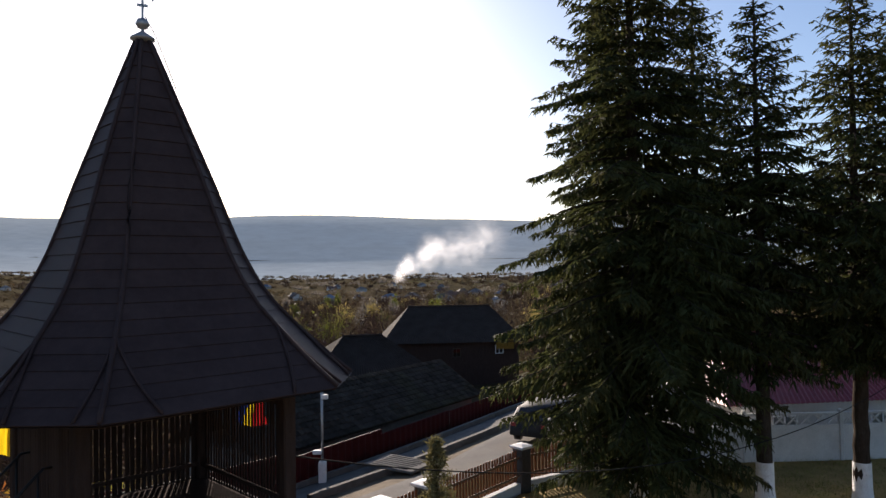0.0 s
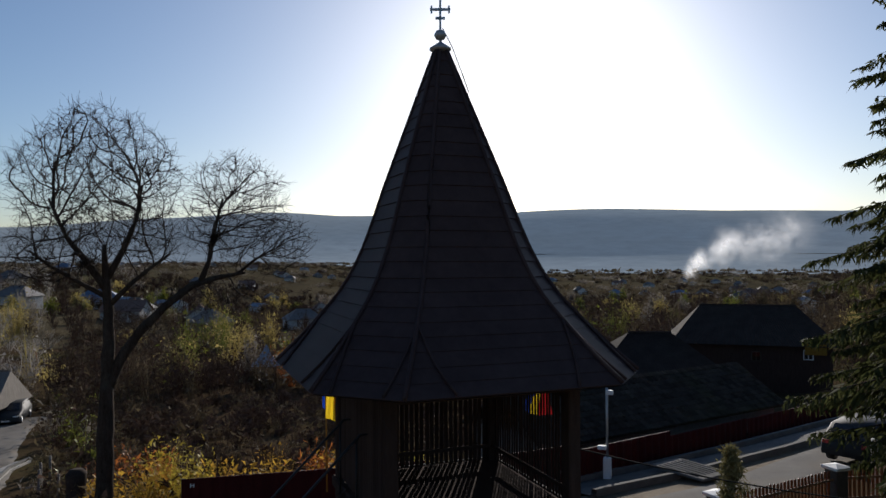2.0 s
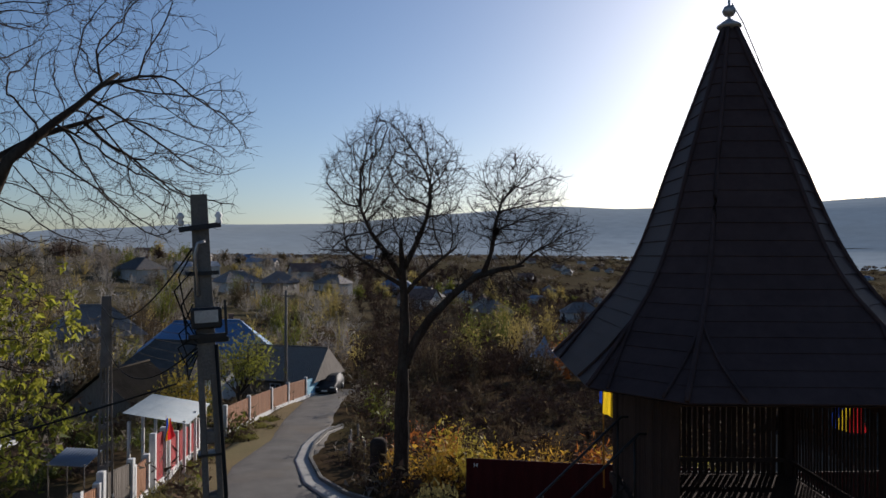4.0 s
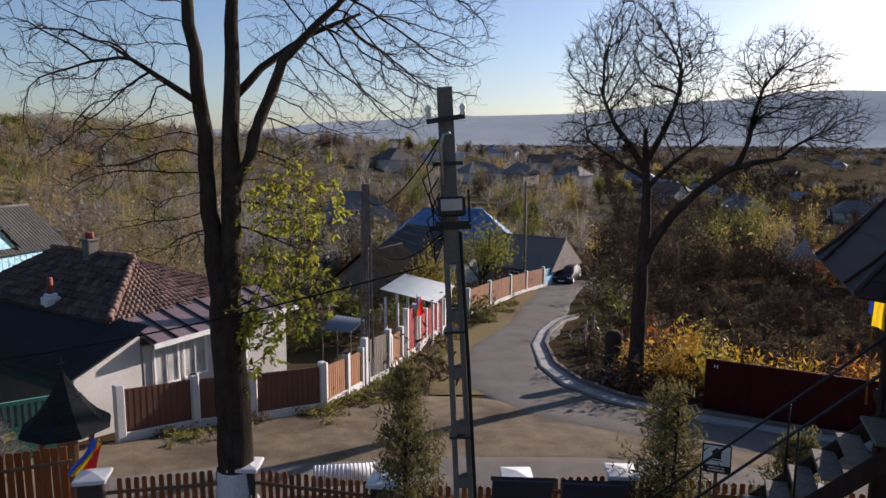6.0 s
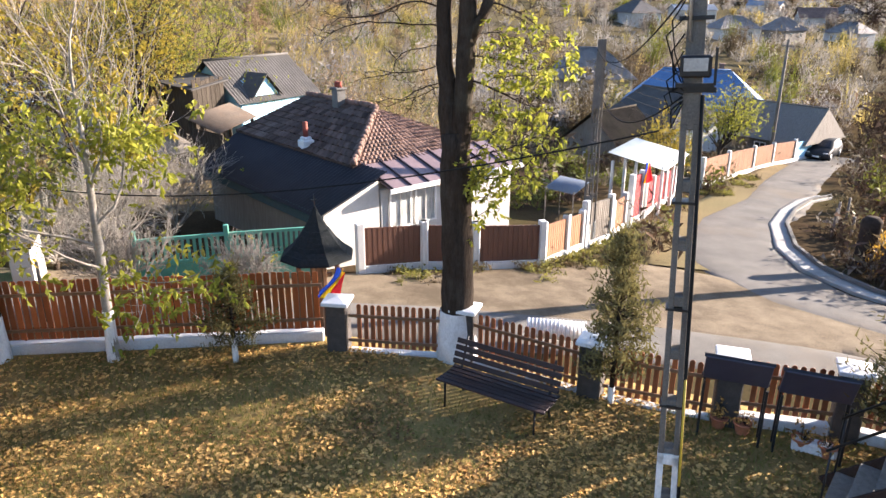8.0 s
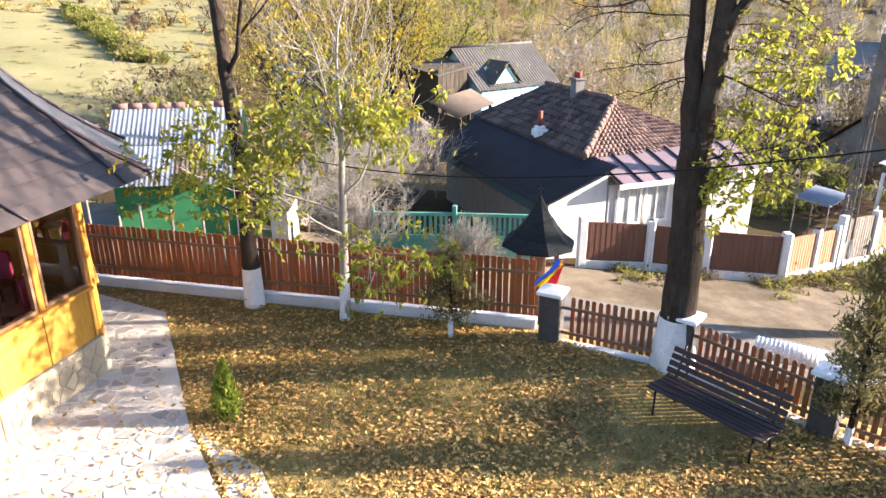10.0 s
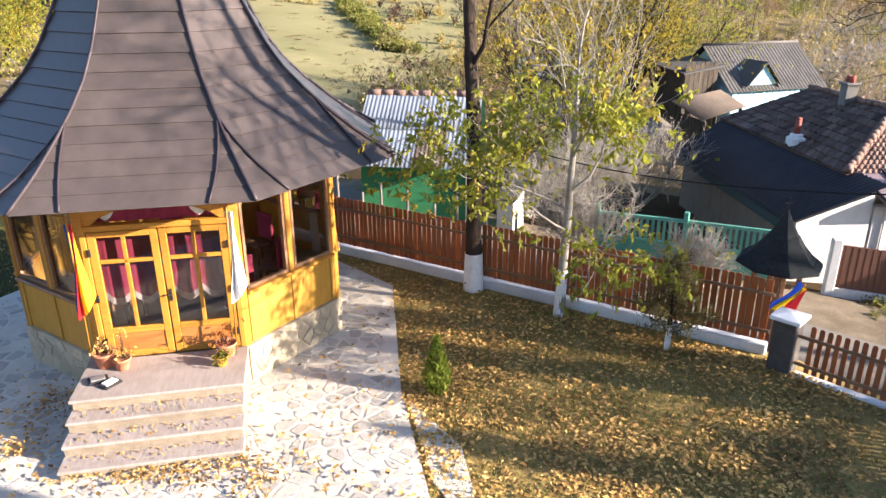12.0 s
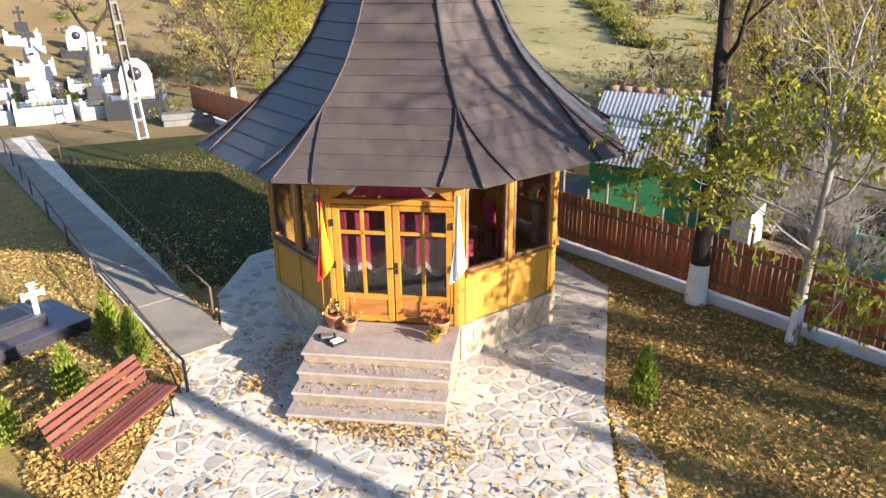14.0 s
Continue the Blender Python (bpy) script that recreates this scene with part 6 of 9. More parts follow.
def thuja(x, y, h, r, seed):
    rnd = random.Random(seed)
    root = thing("thuja_shrub", "small bright green thuja shrub", "thuja", spot(x, y), "small thujas")
    part("stem", MB().tube([(0, 0, -0.05), (0, 0, h * 0.8)], [0.02, 0.006], 5), M["twig"], root)
    mb = MB()
    for i in range(int(1500 * h)):
        z = h * rnd.random() ** 0.9
        w = r * (1 - (z / h) ** 1.6) * min(1, 0.55 + z / h * 2) * rnd.uniform(0.35, 1.1)
        a = rnd.uniform(0, 6.28)
        c = Vector((w * math.cos(a), w * math.sin(a), z + 0.04))
        d = Vector((math.cos(a) * 0.35 + rnd.gauss(0, 0.25), math.sin(a) * 0.35 + rnd.gauss(0, 0.25), 1)).normalized() * rnd.uniform(0.07, 0.13)
        s = d.orthogonal().normalized()
        s.rotate(Matrix.Rotation(rnd.uniform(0, 6.28), 3, d.normalized()))
        s *= 0.02
        mb.add([c - s * 0.5, c + s, c + d, c - s], [(0, 1, 2), (0, 2, 3)])
    part("crown", mb, M["thuja"], root)


for i, (x, y, h, r) in enumerate([(-8.4, -5.15, 0.95, 0.24), (-2.75, -12.75, 0.95, 0.3), (-2.85, -11.7, 1.0, 0.28), (-1.7, -11.35, 0.85, 0.26), (-0.6, -10.6, 0.9, 0.3)]):
    thuja(x, y, h, r, 60 + i)
# ---- houses beyond the fence ----
def corrugated(a, b, c, d, waves, amp, t=0.012):
    """A wavy sheet between eave a-b and ridge d-c."""
    a, b, c, d = (Vector(p) for p in (a, b, c, d))
    nrm = (b - a).cross(d - a).normalized()
    if nrm.z < 0:
        nrm.negate()
    mb, n = MB(), waves * 4
    v = []
    for k in (0, 1):
        for i in range(n + 1):
            u = i / n
            o = nrm * (amp * math.sin(2 * math.pi * waves * u) - k * t)
            v += [a.lerp(b, u) + o, d.lerp(c, u) + o]
    m = 2 * (n + 1)
    f = [(2 * i, 2 * i + 2, 2 * i + 3, 2 * i + 1) for i in range(n)] + [(m + 2 * i + 1, m + 2 * i + 3, m + 2 * i + 2, m + 2 * i) for i in range(n)]
    f += [(2 * i + 2, 2 * i, m + 2 * i, m + 2 * i + 2) for i in range(n)]
    return mb.add(v, f, 0, True)


def tiles(a, b, c, d, across, rows, seed, lift=0.03):
    """Rows of separate roof tiles between eave a-b and ridge d-c."""
    rnd = random.Random(seed)
    a, b, c, d = (Vector(p) for p in (a, b, c, d))
    nrm = (b - a).cross(d - a).normalized()
    if nrm.z < 0:
        nrm.negate()
    mb = MB()
    for j in range(rows):
        t0, t1 = j / rows, min(1, (j + 1.25) / rows)
        l0, r0, l1, r1 = a.lerp(d, t0), b.lerp(c, t0), a.lerp(d, t1), b.lerp(c, t1)
        n = max(2, int(across * (r0 - l0).length / (b - a).length))
        for i in range(n):
            u0, u1 = (i + 0.04) / n, (i + 0.96) / n
            h0, h1 = lift * rnd.uniform(1.1, 1.9), lift * 0.5
            um = (u0 + u1) / 2
            pts = [l0.lerp(r0, u0) + nrm * h0 * 0.6, l0.lerp(r0, um) + nrm * h0 * 1.5, l0.lerp(r0, u1) + nrm * h0 * 0.6, l1.lerp(r1, u1) + nrm * h1 * 0.3, l1.lerp(r1, um) + nrm * h1, l1.lerp(r1, u0) + nrm * h1 * 0.3, l0.lerp(r0, u0), l0.lerp(r0, u1)]
            mb.add(pts, [(0, 1, 4, 5), (1, 2, 3, 4), (6, 7, 2, 1, 0)])
    return mb


def window(root, at, w, h, frame_mat, pane_mat="glass"):
    win = part("window", MB().box(0, 0, h / 2, 0.06, w, 0.06).box(0, 0, -h / 2, 0.09, w + 0.06, 0.05).box(0, w / 2, 0, 0.06, 0.06, h).box(0, -w / 2, 0, 0.06, 0.06, h).box(0, 0, 0, 0.05, 0.045, h), frame_mat, root, "", at)
    pane = part("pane", sheet(-0.012, 0, 0, w - 0.06, h - 0.06), M[pane_mat], win)
    pane.visible_shadow = False
    return win


def hip_house(name, label, at, L, W, wall_h, roof_h, ridge, wall_mat, roof_mat, over=0.35, group="", wins=2, chimney=True, base=-1.5, ribs=True):
    """L along x, W along y, a ridge of length ridge along x (ridge = L + 2 * over gives a gable)."""
    root = thing(name, label, "house", at, group)
    wall = MB()
    wall.box(0, 0, (wall_h + base) / 2, L, W, wall_h - base, 0, None, 0.01)
    if ridge > L:
        for s in (-1, 1):
            wall.add([(s * L / 2, -W / 2, wall_h), (s * L / 2, W / 2, wall_h), (s * L / 2, 0, wall_h + roof_h * 0.93), (s * (L / 2 - 0.1), -W / 2, wall_h), (s * (L / 2 - 0.1), W / 2, wall_h), (s * (L / 2 - 0.1), 0, wall_h + roof_h * 0.93)], [(0, 1, 2), (3, 5, 4), (0, 2, 5, 3), (1, 4, 5, 2)])
    part("wall", wall, wall_mat, root)
    x, y, r = L / 2 + over, W / 2 + over, ridge / 2
    z0, z1 = wall_h - 0.12, wall_h + roof_h
    n = max(6, int(2 * x / 0.18)) if ribs else 1
    roof = MB()
    for s in (-1, 1):
        sheet = corrugated((-x, s * y, z0), (x, s * y, z0), (r, 0, z1), (-r, 0, z1), n, 0.018 if ribs else 0.0)
        roof.add(sheet.v, sheet.f)
        if r < x - 0.05:
            roof.slab([(s * x, -y, z0), (s * x, y, z0), (s * r, 0, z1)], 0.05)
    part("roof", roof, roof_mat, root)
    part("ridge_cap", MB().tube([(-r, 0, z1 + 0.02), (r, 0, z1 + 0.02)], 0.07, 6), roof_mat, root)
    for s in (-1, 1):
        for i in range(wins):
            window(root, pose(-L / 2 + (i + 0.5) * L / wins, s * (W / 2 + 0.02), wall_h * 0.55, 0, 0, 90 * s), 0.9, 1.1, M["white"])
        window(root, pose(s * (L / 2 + 0.02), 0, wall_h * 0.55, 0, 0, 0 if s > 0 else 180), 0.9, 1.1, M["white"])
    if chimney:
        part("chimney", MB().box(L * 0.18, 0.5, z1 - 0.05, 0.45, 0.45, 1.1, 0, None, 0.02).box(L * 0.18, 0.5, z1 + 0.5, 0.55, 0.55, 0.1, 0, None, 0.02), M["red_tile"], root)
    return root


# the white house with a dark lean-to roof: x runs back along its side, y in depth
E1 = Matrix(((-0.833, -0.553, 0, -18.93), (-0.553, 0.833, 0, -0.91), (0, 0, 1, 0), (0, 0, 0, 1)))
H1 = thing("white_house", "low white house with old dark tiles and a navy lean-to roof", "house", E1)
EAVE0, EAVE1, TOP0, TOP1 = (1.2, 1.75, 1.43), (9.2, 1.75, 1.43), (3.45, 4.27, 2.66), (8.0, 4.27, 2.66)
BACK0, BACK1 = (1.2, 7.4, 1.3), (9.2, 7.4, 1.3)
part("wall", MB().box(4.9, 4.6, -0.75, 7.2, 5.2, 3.6, 0, None, 0.02), M["plaster"], H1, "whitewashed house wall")
gable = [(0.0, -2.6), (0.0, 0.5), (1.9, 1.22), (1.9, -2.6)]
part("end_wall", MB().add([(x, y, z) for x in (0.12, 0.3) for y, z in gable], [(0, 1, 2, 3), (7, 6, 5, 4), (0, 4, 5, 1), (1, 5, 6, 2), (2, 6, 7, 3)]), M["plaster"], H1, "stained white end wall under the lean-to")
part("side_wall", MB().box(4.0, 0.1, -1.0, 7.6, 0.15, 2.9), M["grey_wood"], H1, "weathered boards under the lean-to")
part("eave_board", MB().box(3.9, -0.3, 0.36, 7.6, 0.06, 0.36, 0, pose(0, 0, 0, -14)), M["dark_teal"], H1, "dull dark teal sheet hanging under the eave")
part("lean_to_roof", corrugated((-0.1, -0.32, 0.55), (8.0, -0.32, 0.55), (9.3, 2.05, 1.5), (-0.12, 2.05, 1.5), 52, 0.02), M["navy"], H1, "dark corrugated lean-to roof")
front = part("old_roof", MB().slab([EAVE0, EAVE1, TOP1, TOP0], 0.08), M["old_tile"], H1, "old dark tiled roof")
tagged(part("roof_tiles", tiles((1.2, 1.75, 1.45), (9.2, 1.75, 1.45), (8.0, 4.27, 2.68), (3.45, 4.27, 2.68), 26, 9, 3), M["old_tile"], front), "", "", "", "stuff")
part("back_roof", MB().slab([BACK0, BACK1, TOP1, TOP0], 0.08), M["red_tile"], H1, "clay-tiled back slope")
hip = part("hip_roof", MB().slab([EAVE0, BACK0, TOP0], 0.08), M["red_tile"], H1, "brown clay-tiled hip")
tagged(part("roof_tiles", tiles((1.2, 7.4, 1.35), (1.2, 1.75, 1.45), (3.43, 4.22, 2.68), (3.43, 4.32, 2.68), 34, 15, 4), M["red_tile"], hip), "", "", "", "stuff")
part("far_hip_roof", MB().slab([EAVE1, BACK1, TOP1], 0.08), M["old_tile"], H1)
ra, rb0, rc = Vector((1.2, 1.75, 1.54)), Vector((3.45, 4.27, 2.74)), Vector((8.0, 4.27, 2.74))
rr = random.Random(31)
for i in range(15):
    part("ridge_tile", MB().tube([ra.lerp(rb0, i / 15), ra.lerp(rb0, (i + 1.12) / 15)], [0.105, 0.088], 7), M["red_tile"], H1, "", pose(rr.uniform(-0.02, 0.02), rr.uniform(-0.02, 0.02), rr.uniform(-0.02, 0.02)))
for i in range(14):
    part("ridge_tile", MB().tube([rb0.lerp(rc, i / 14), rb0.lerp(rc, (i + 1.12) / 14)], [0.105, 0.088], 7), M["red_tile"], H1, "", pose(rr.uniform(-0.02, 0.02), rr.uniform(-0.02, 0.02), rr.uniform(-0.02, 0.02)))
chim = part("chimney", MB().box(5.45, 4.05, 2.75, 0.36, 0.36, 0.9, 0, None, 0.02).box(5.45, 4.05, 3.18, 0.46, 0.46, 0.08, 0, None, 0.02), M["old_concrete"], H1, "sooty grey chimney with two pots")
for dx in (-0.1, 0.1):
    part("chimney_pot", MB().lathe([(0.075, 3.2), (0.085, 3.42)], 8, 5.45 + dx, 4.05, 0), M["brick_red"], chim)
flue = part("flue_block", MB().box(4.35, 2.0, 1.62, 0.42, 0.42, 0.3, 0, None, 0.03).box(4.35, 2.0, 1.8, 0.3, 0.3, 0.14, 0, None, 0.03), M["basewall"], H1, "pale grey flue block")
part("stove_pipe", MB().tube([(4.35, 2.0, 1.85), (4.35, 2.0, 2.35)], 0.085, 8), M["brick_red"], flue, "red clay flue pipe")
part("porch_roof", MB().slab([(-0.35, 2.02, 1.0), (-0.35, 7.6, 1.0), (1.4, 7.6, 1.52), (1.4, 2.02, 1.52)], 0.05), M["mauve"], H1, "mauve sheet-metal porch roof")
for i in range(9):
    part("roof_seam", MB().beam((-0.35, 2.08 + i * 0.68, 1.03), (1.4, 2.08 + i * 0.68, 1.55), 0.035, 0.05), M["roof_dark"], H1)
part("porch_wall", MB().box(0.2, 4.7, -0.85, 0.2, 5.5, 3.5, 0, None, 0.02), M["plaster"], H1)
part("fascia", MB().box(-0.33, 4.8, 0.94, 0.05, 5.6, 0.14), M["white"], H1)
for y in (2.65, 3.62, 5.2):
    w = window(H1, pose(0.05, y, 0.22, 0, 0, 180), 0.78, 1.1, M["white"], "curtained")
    for k in range(3):
        part("window_bar", MB().box(0.04, -0.2 + k * 0.2, 0, 0.012, 0.012, 1.05), M["steel"], w)

# the grey-roofed house with a pale blue dormer up the slope
H2 = hip_house("blue_gable_house", "grey-roofed house with a pale blue boarded front and dormer", pose(-37.74, -5.28, -2.15, 0, 0, 138.6), 4.9, 4.1, 3.72, 1.75, 5.5, M["pale_blue"], M["slate"], 0.3, "", 2, False)
part("dormer", MB().add([(-0.75, -2.12, 3.85), (0.85, -2.12, 3.85), (0.05, -2.12, 4.75), (-0.75, -1.2, 4.5), (0.85, -1.2, 4.5), (0.05, -0.9, 4.75)], [(0, 1, 2), (0, 2, 5, 3), (1, 4, 5, 2)], 0, False, pose(-0.9, 0, 0)), M["pale_blue"], H2, "pale blue dormer")
part("dormer_roof", MB().slab([(-0.85, -2.3, 4.88), (-0.85, -0.6, 4.88), (-1.85, -1.3, 4.2), (-1.85, -2.3, 3.8)], 0.05).slab([(-0.85, -2.3, 4.88), (-0.85, -0.6, 4.88), (0.15, -1.3, 4.2), (0.15, -2.3, 3.8)], 0.05), M["slate"], H2)
for k in range(15):
    part("board", MB().box(-2.25 + k * 0.32, -2.08, 2.6, 0.29, 0.03, 2.0), M["pale_blue"], H2)
# the barn's gable of upright boards, with a low sheet roof running down from it
barn = thing("dark_barn", "dark weathered board barn under yellow trees", "barn", pose(-34.6, -7.35, -1.6, 0, 0, 138.6))
for i in range(7):
    part("board", MB().box(-0.8 + i * 0.25, -1.0, 2.1 + 0.08 * math.sin(i * 2.1), 0.23, 0.04, 4.4), M["dark_board_wood"], barn)
part("wall", MB().box(0, 0.1, 1.9, 1.7, 2.0, 4.2), M["dark_board_wood"], barn)
part("roof", MB().slab([(-1.1, -1.2, 3.9), (1.0, -1.2, 4.2), (1.0, 1.3, 4.4), (-1.1, 1.3, 4.1)], 0.07), M["slate"], barn)
shedlow = thing("brown_shed", "low rusty sheet-roofed shed against the slope", "shed", pose(-32.1, -5.8, -1.6))
part("roof", corrugated((0.9, -1.4, 2.95), (1.6, 0.1, 2.36), (-0.6, 1.4, 2.74), (-1.9, 0.05, 3.18), 20, 0.03), M["tin_rust"], shedlow, "rusty brown corrugated roof")
for x, y, z in ((0.8, -1.2, 2.8), (1.4, 0.1, 2.3), (-0.5, 1.2, 2.65), (-1.7, 0.0, 3.05)):
    part("post", MB().box(x, y, z / 2 - 0.3, 0.14, 0.14, z + 0.6), M["dark_board_wood"], shedlow)
part("side", MB().beam((0.8, -1.2, 1.5), (1.4, 0.1, 1.3), 0.06, 2.0), M["dark_board_wood"], shedlow)
ruin = thing("lean_shelter", "low shelter of grey boards beside the rusty shed", "shelter", pose(-31.0, -8.4, -1.2, 0, 0, 140))
part("roof", MB().slab([(-1.8, -0.9, 1.2), (1.6, -0.9, 1.1), (1.6, 0.9, 1.6), (-1.8, 0.9, 1.7)], 0.06), M["grey_wood"], ruin)
for x in (-1.6, 1.4):
    part("post", MB().box(x, -0.8, 0.4, 0.1, 0.1, 1.7), M["grey_wood"], ruin)
wrap = thing("pale_hut", "pale blue-white hut half hidden behind the trees", "hut", pose(-35.5, -14.2, -0.6, 0, 0, 125))
part("wall", MB().box(0, 0, 1.0, 3.6, 2.6, 2.6, 0, None, 0.02), M["plaster"], wrap)
part("roof", corrugated((-2.1, -1.7, 2.2), (2.1, -1.7, 2.2), (2.1, 1.7, 2.9), (-2.1, 1.7, 2.9), 20, 0.025), M["pale_tin"], wrap, "pale blue sheet roof")

# the tin-roofed green shed behind the plank fence
H3 = thing("green_shed", "green plastered shed with a galvanised corrugated roof", "shed", pose(-15.93, -10.53, -0.3, 0, 0, -68.4))
part("wall", MB().box(0, -2.1, 0.85, 3.1, 3.6, 1.9, 0, None, 0.02).prism([(-3.9, 1.78), (-0.3, 1.78), (-2.1, 3.1)], -1.5, 1.5, 0, Matrix(((0, 0, 1, 0), (1, 0, 0, 0), (0, 1, 0, 0), (0, 0, 0, 1)))), M["green"], H3, "uneven green plaster wall")
part("corner", MB().box(-1.56, -0.26, 0.8, 0.14, 0.14, 1.8, 0, None, 0.01), M["white"], H3, "whitewashed corner")
for k in range(4):
    part("roof", corrugated((-1.72 + 0.86 * k, 0.1, 1.72 + 0.008 * (k % 2)), (-0.84 + 0.86 * k, 0.1, 1.72 + 0.008 * (k % 2)), (-0.84 + 0.86 * k, -1.1, 2.62 + 0.008 * (k % 2)), (-1.72 + 0.86 * k, -1.1, 2.62 + 0.008 * (k % 2)), 7, 0.011), M["tin_rust" if k in (1,) else "tin"], H3, "galvanised corrugated sheet")
    part("roof", corrugated((-1.72 + 0.86 * k, -0.98, 2.57 + 0.008 * (k % 2)), (-0.84 + 0.86 * k, -0.98, 2.57 + 0.008 * (k % 2)), (-0.84 + 0.86 * k, -2.12, 3.42 + 0.008 * (k % 2)), (-1.72 + 0.86 * k, -2.12, 3.42 + 0.008 * (k % 2)), 7, 0.011), M["tin"], H3, "galvanised corrugated sheet")
part("back_roof", corrugated((-1.72, -4.2, 1.8), (1.72, -4.2, 1.8), (1.72, -2.1, 3.4), (-1.72, -2.1, 3.4), 24, 0.026), M["tin"], H3, "galvanised corrugated roof")
for k in range(9):
    part("ridge_tile", MB().tube([(-1.72 + k * 0.38, -2.1, 3.42), (-1.32 + k * 0.38, -2.1, 3.43)], [0.10, 0.085], 7), M["red_tile"], H3)
part("stove_pipe", MB().tube([(-1.05, -1.0, 2.3), (-1.05, -1.0, 3.55)], 0.045, 8), M["steel"], H3)
annex = thing("white_hut", "small white and green hut beside the shed", "hut", pose(-16.45, -8.15, -0.4, 0, 0, -82))
part("wall", MB().box(-0.1, -1, 0.3, 0.5, 1.0, 1.4, 0, None, 0.02), M["plaster"], annex)
part("roof", MB().slab([(-0.42, -0.4, 1.0), (0.22, -0.4, 1.0), (0.22, -1.7, 1.25), (-0.42, -1.7, 1.25)], 0.05), M["slate"], annex)
for i in range(9):
    x = -14.2 - 0.1 * (i % 3)
    y = -12.6 + i * 0.75
    solid("stake", MB().tube([(0, 0, -0.3), (0.03, 0.02, 1.5 + 0.25 * math.sin(i * 2.3))], [0.05, 0.035], 6), M["grey_wood"], "weathered wooden stake of an old fence", "stake", spot(x, y), "old stakes")

# teal picket fence between the plank fence and the white house
for (a, b) in (((-17.4, -5.6), (-17.75, -3.4)), ((-17.75, -3.4), (-18.0, -1.3))):
    a, b = Vector(a), Vector(b)
    L = (b - a).length
    root = thing("teal_fence", "faded teal concrete picket fence panel", "fence", pose(a.x, a.y, -1.0, 0, 0, math.degrees(math.atan2(b.y - a.y, b.x - a.x))), "teal fence panels")
    part("lower_panel", MB().box(L / 2, 0, 0.35, L, 0.06, 0.9), M["teal"], root)
    for z in (0.86, 1.5):
        part("rail", MB().box(L / 2, 0, z, L, 0.08, 0.08), M["teal"], root)
    part("post", MB().box(0, 0, 0.8, 0.13, 0.13, 1.9, 0, None, 0.02), M["teal"], root)
    for i in range(14):
        part("picket", MB().box(0.12 + i * (L - 0.2) / 14, 0, 1.18, 0.075, 0.04, 0.62, 0, None, 0.008), M["teal"], root)

# the wayside shrine with its small black witch-hat roof
shrine = thing("wayside_shrine", "small wayside shrine with a black pointed shingle roof", "shrine", pose(-14.17, -0.9, -0.8, 0, 0, 20))
OC6 = [(math.cos(k * math.pi / 4), math.sin(k * math.pi / 4)) for k in range(8)]
for k in range(4):
    part("post", MB().box(0.42 * OC6[2 * k][0], 0.42 * OC6[2 * k][1], 0.9, 0.09, 0.09, 1.9, 0, None, 0.01), M["brown"], shrine)
HAT = [(0.80, 1.92), (0.78, 1.96), (0.57, 2.12), (0.42, 2.29), (0.28, 2.50), (0.155, 2.72), (0.06, 2.9), (0.02, 3.0)]
sh = part("roof", MB().lathe(HAT, 8, 0, 0, 0, 0, False), M["hat_shingle"], shrine, "black pointed roof")
for i in range(6):
    (r0, z0), (r1, z1) = HAT[1:][i // 2], HAT[1:][i // 2 + 1]
    f = 0.5 * (i % 2)
    ra_, za_ = r0 + (r1 - r0) * f, z0 + (z1 - z0) * f
    rb_, zb_ = r0 + (r1 - r0) * (f + 0.5), z0 + (z1 - z0) * (f + 0.5)
    part("shingle_course", MB().lathe([(ra_ + 0.012, za_ - 0.012), (rb_ + 0.006, zb_ + 0.004)], 8, 0, 0, 0.012, 0, False), M["hat_shingle"], sh)
part("cross", MB().box(0, 0, 3.1, 0.02, 0.02, 0.3).box(0, 0, 3.14, 0.02, 0.14, 0.02), M["black"], shrine)
part("crucifix", MB().box(0, 0, 1.0, 0.08, 0.12, 2.0, 0, None, 0.01).box(0, 0, 1.45, 0.07, 0.6, 0.1, 0, None, 0.01), M["brown"], shrine)
hung_flag("tricolour_flag", "blue, yellow and red flag on the corner pillar", pose(-12.25, -0.35, 1.5, 0, 30, 60), [M["flag_blue"], M["flag_yellow"], M["flag_red"]], 0.42, 0.75, [(0.0, 0, 0.05), (0.05, 0, -0.4), (0.08, 0, -0.9)], 0.05)


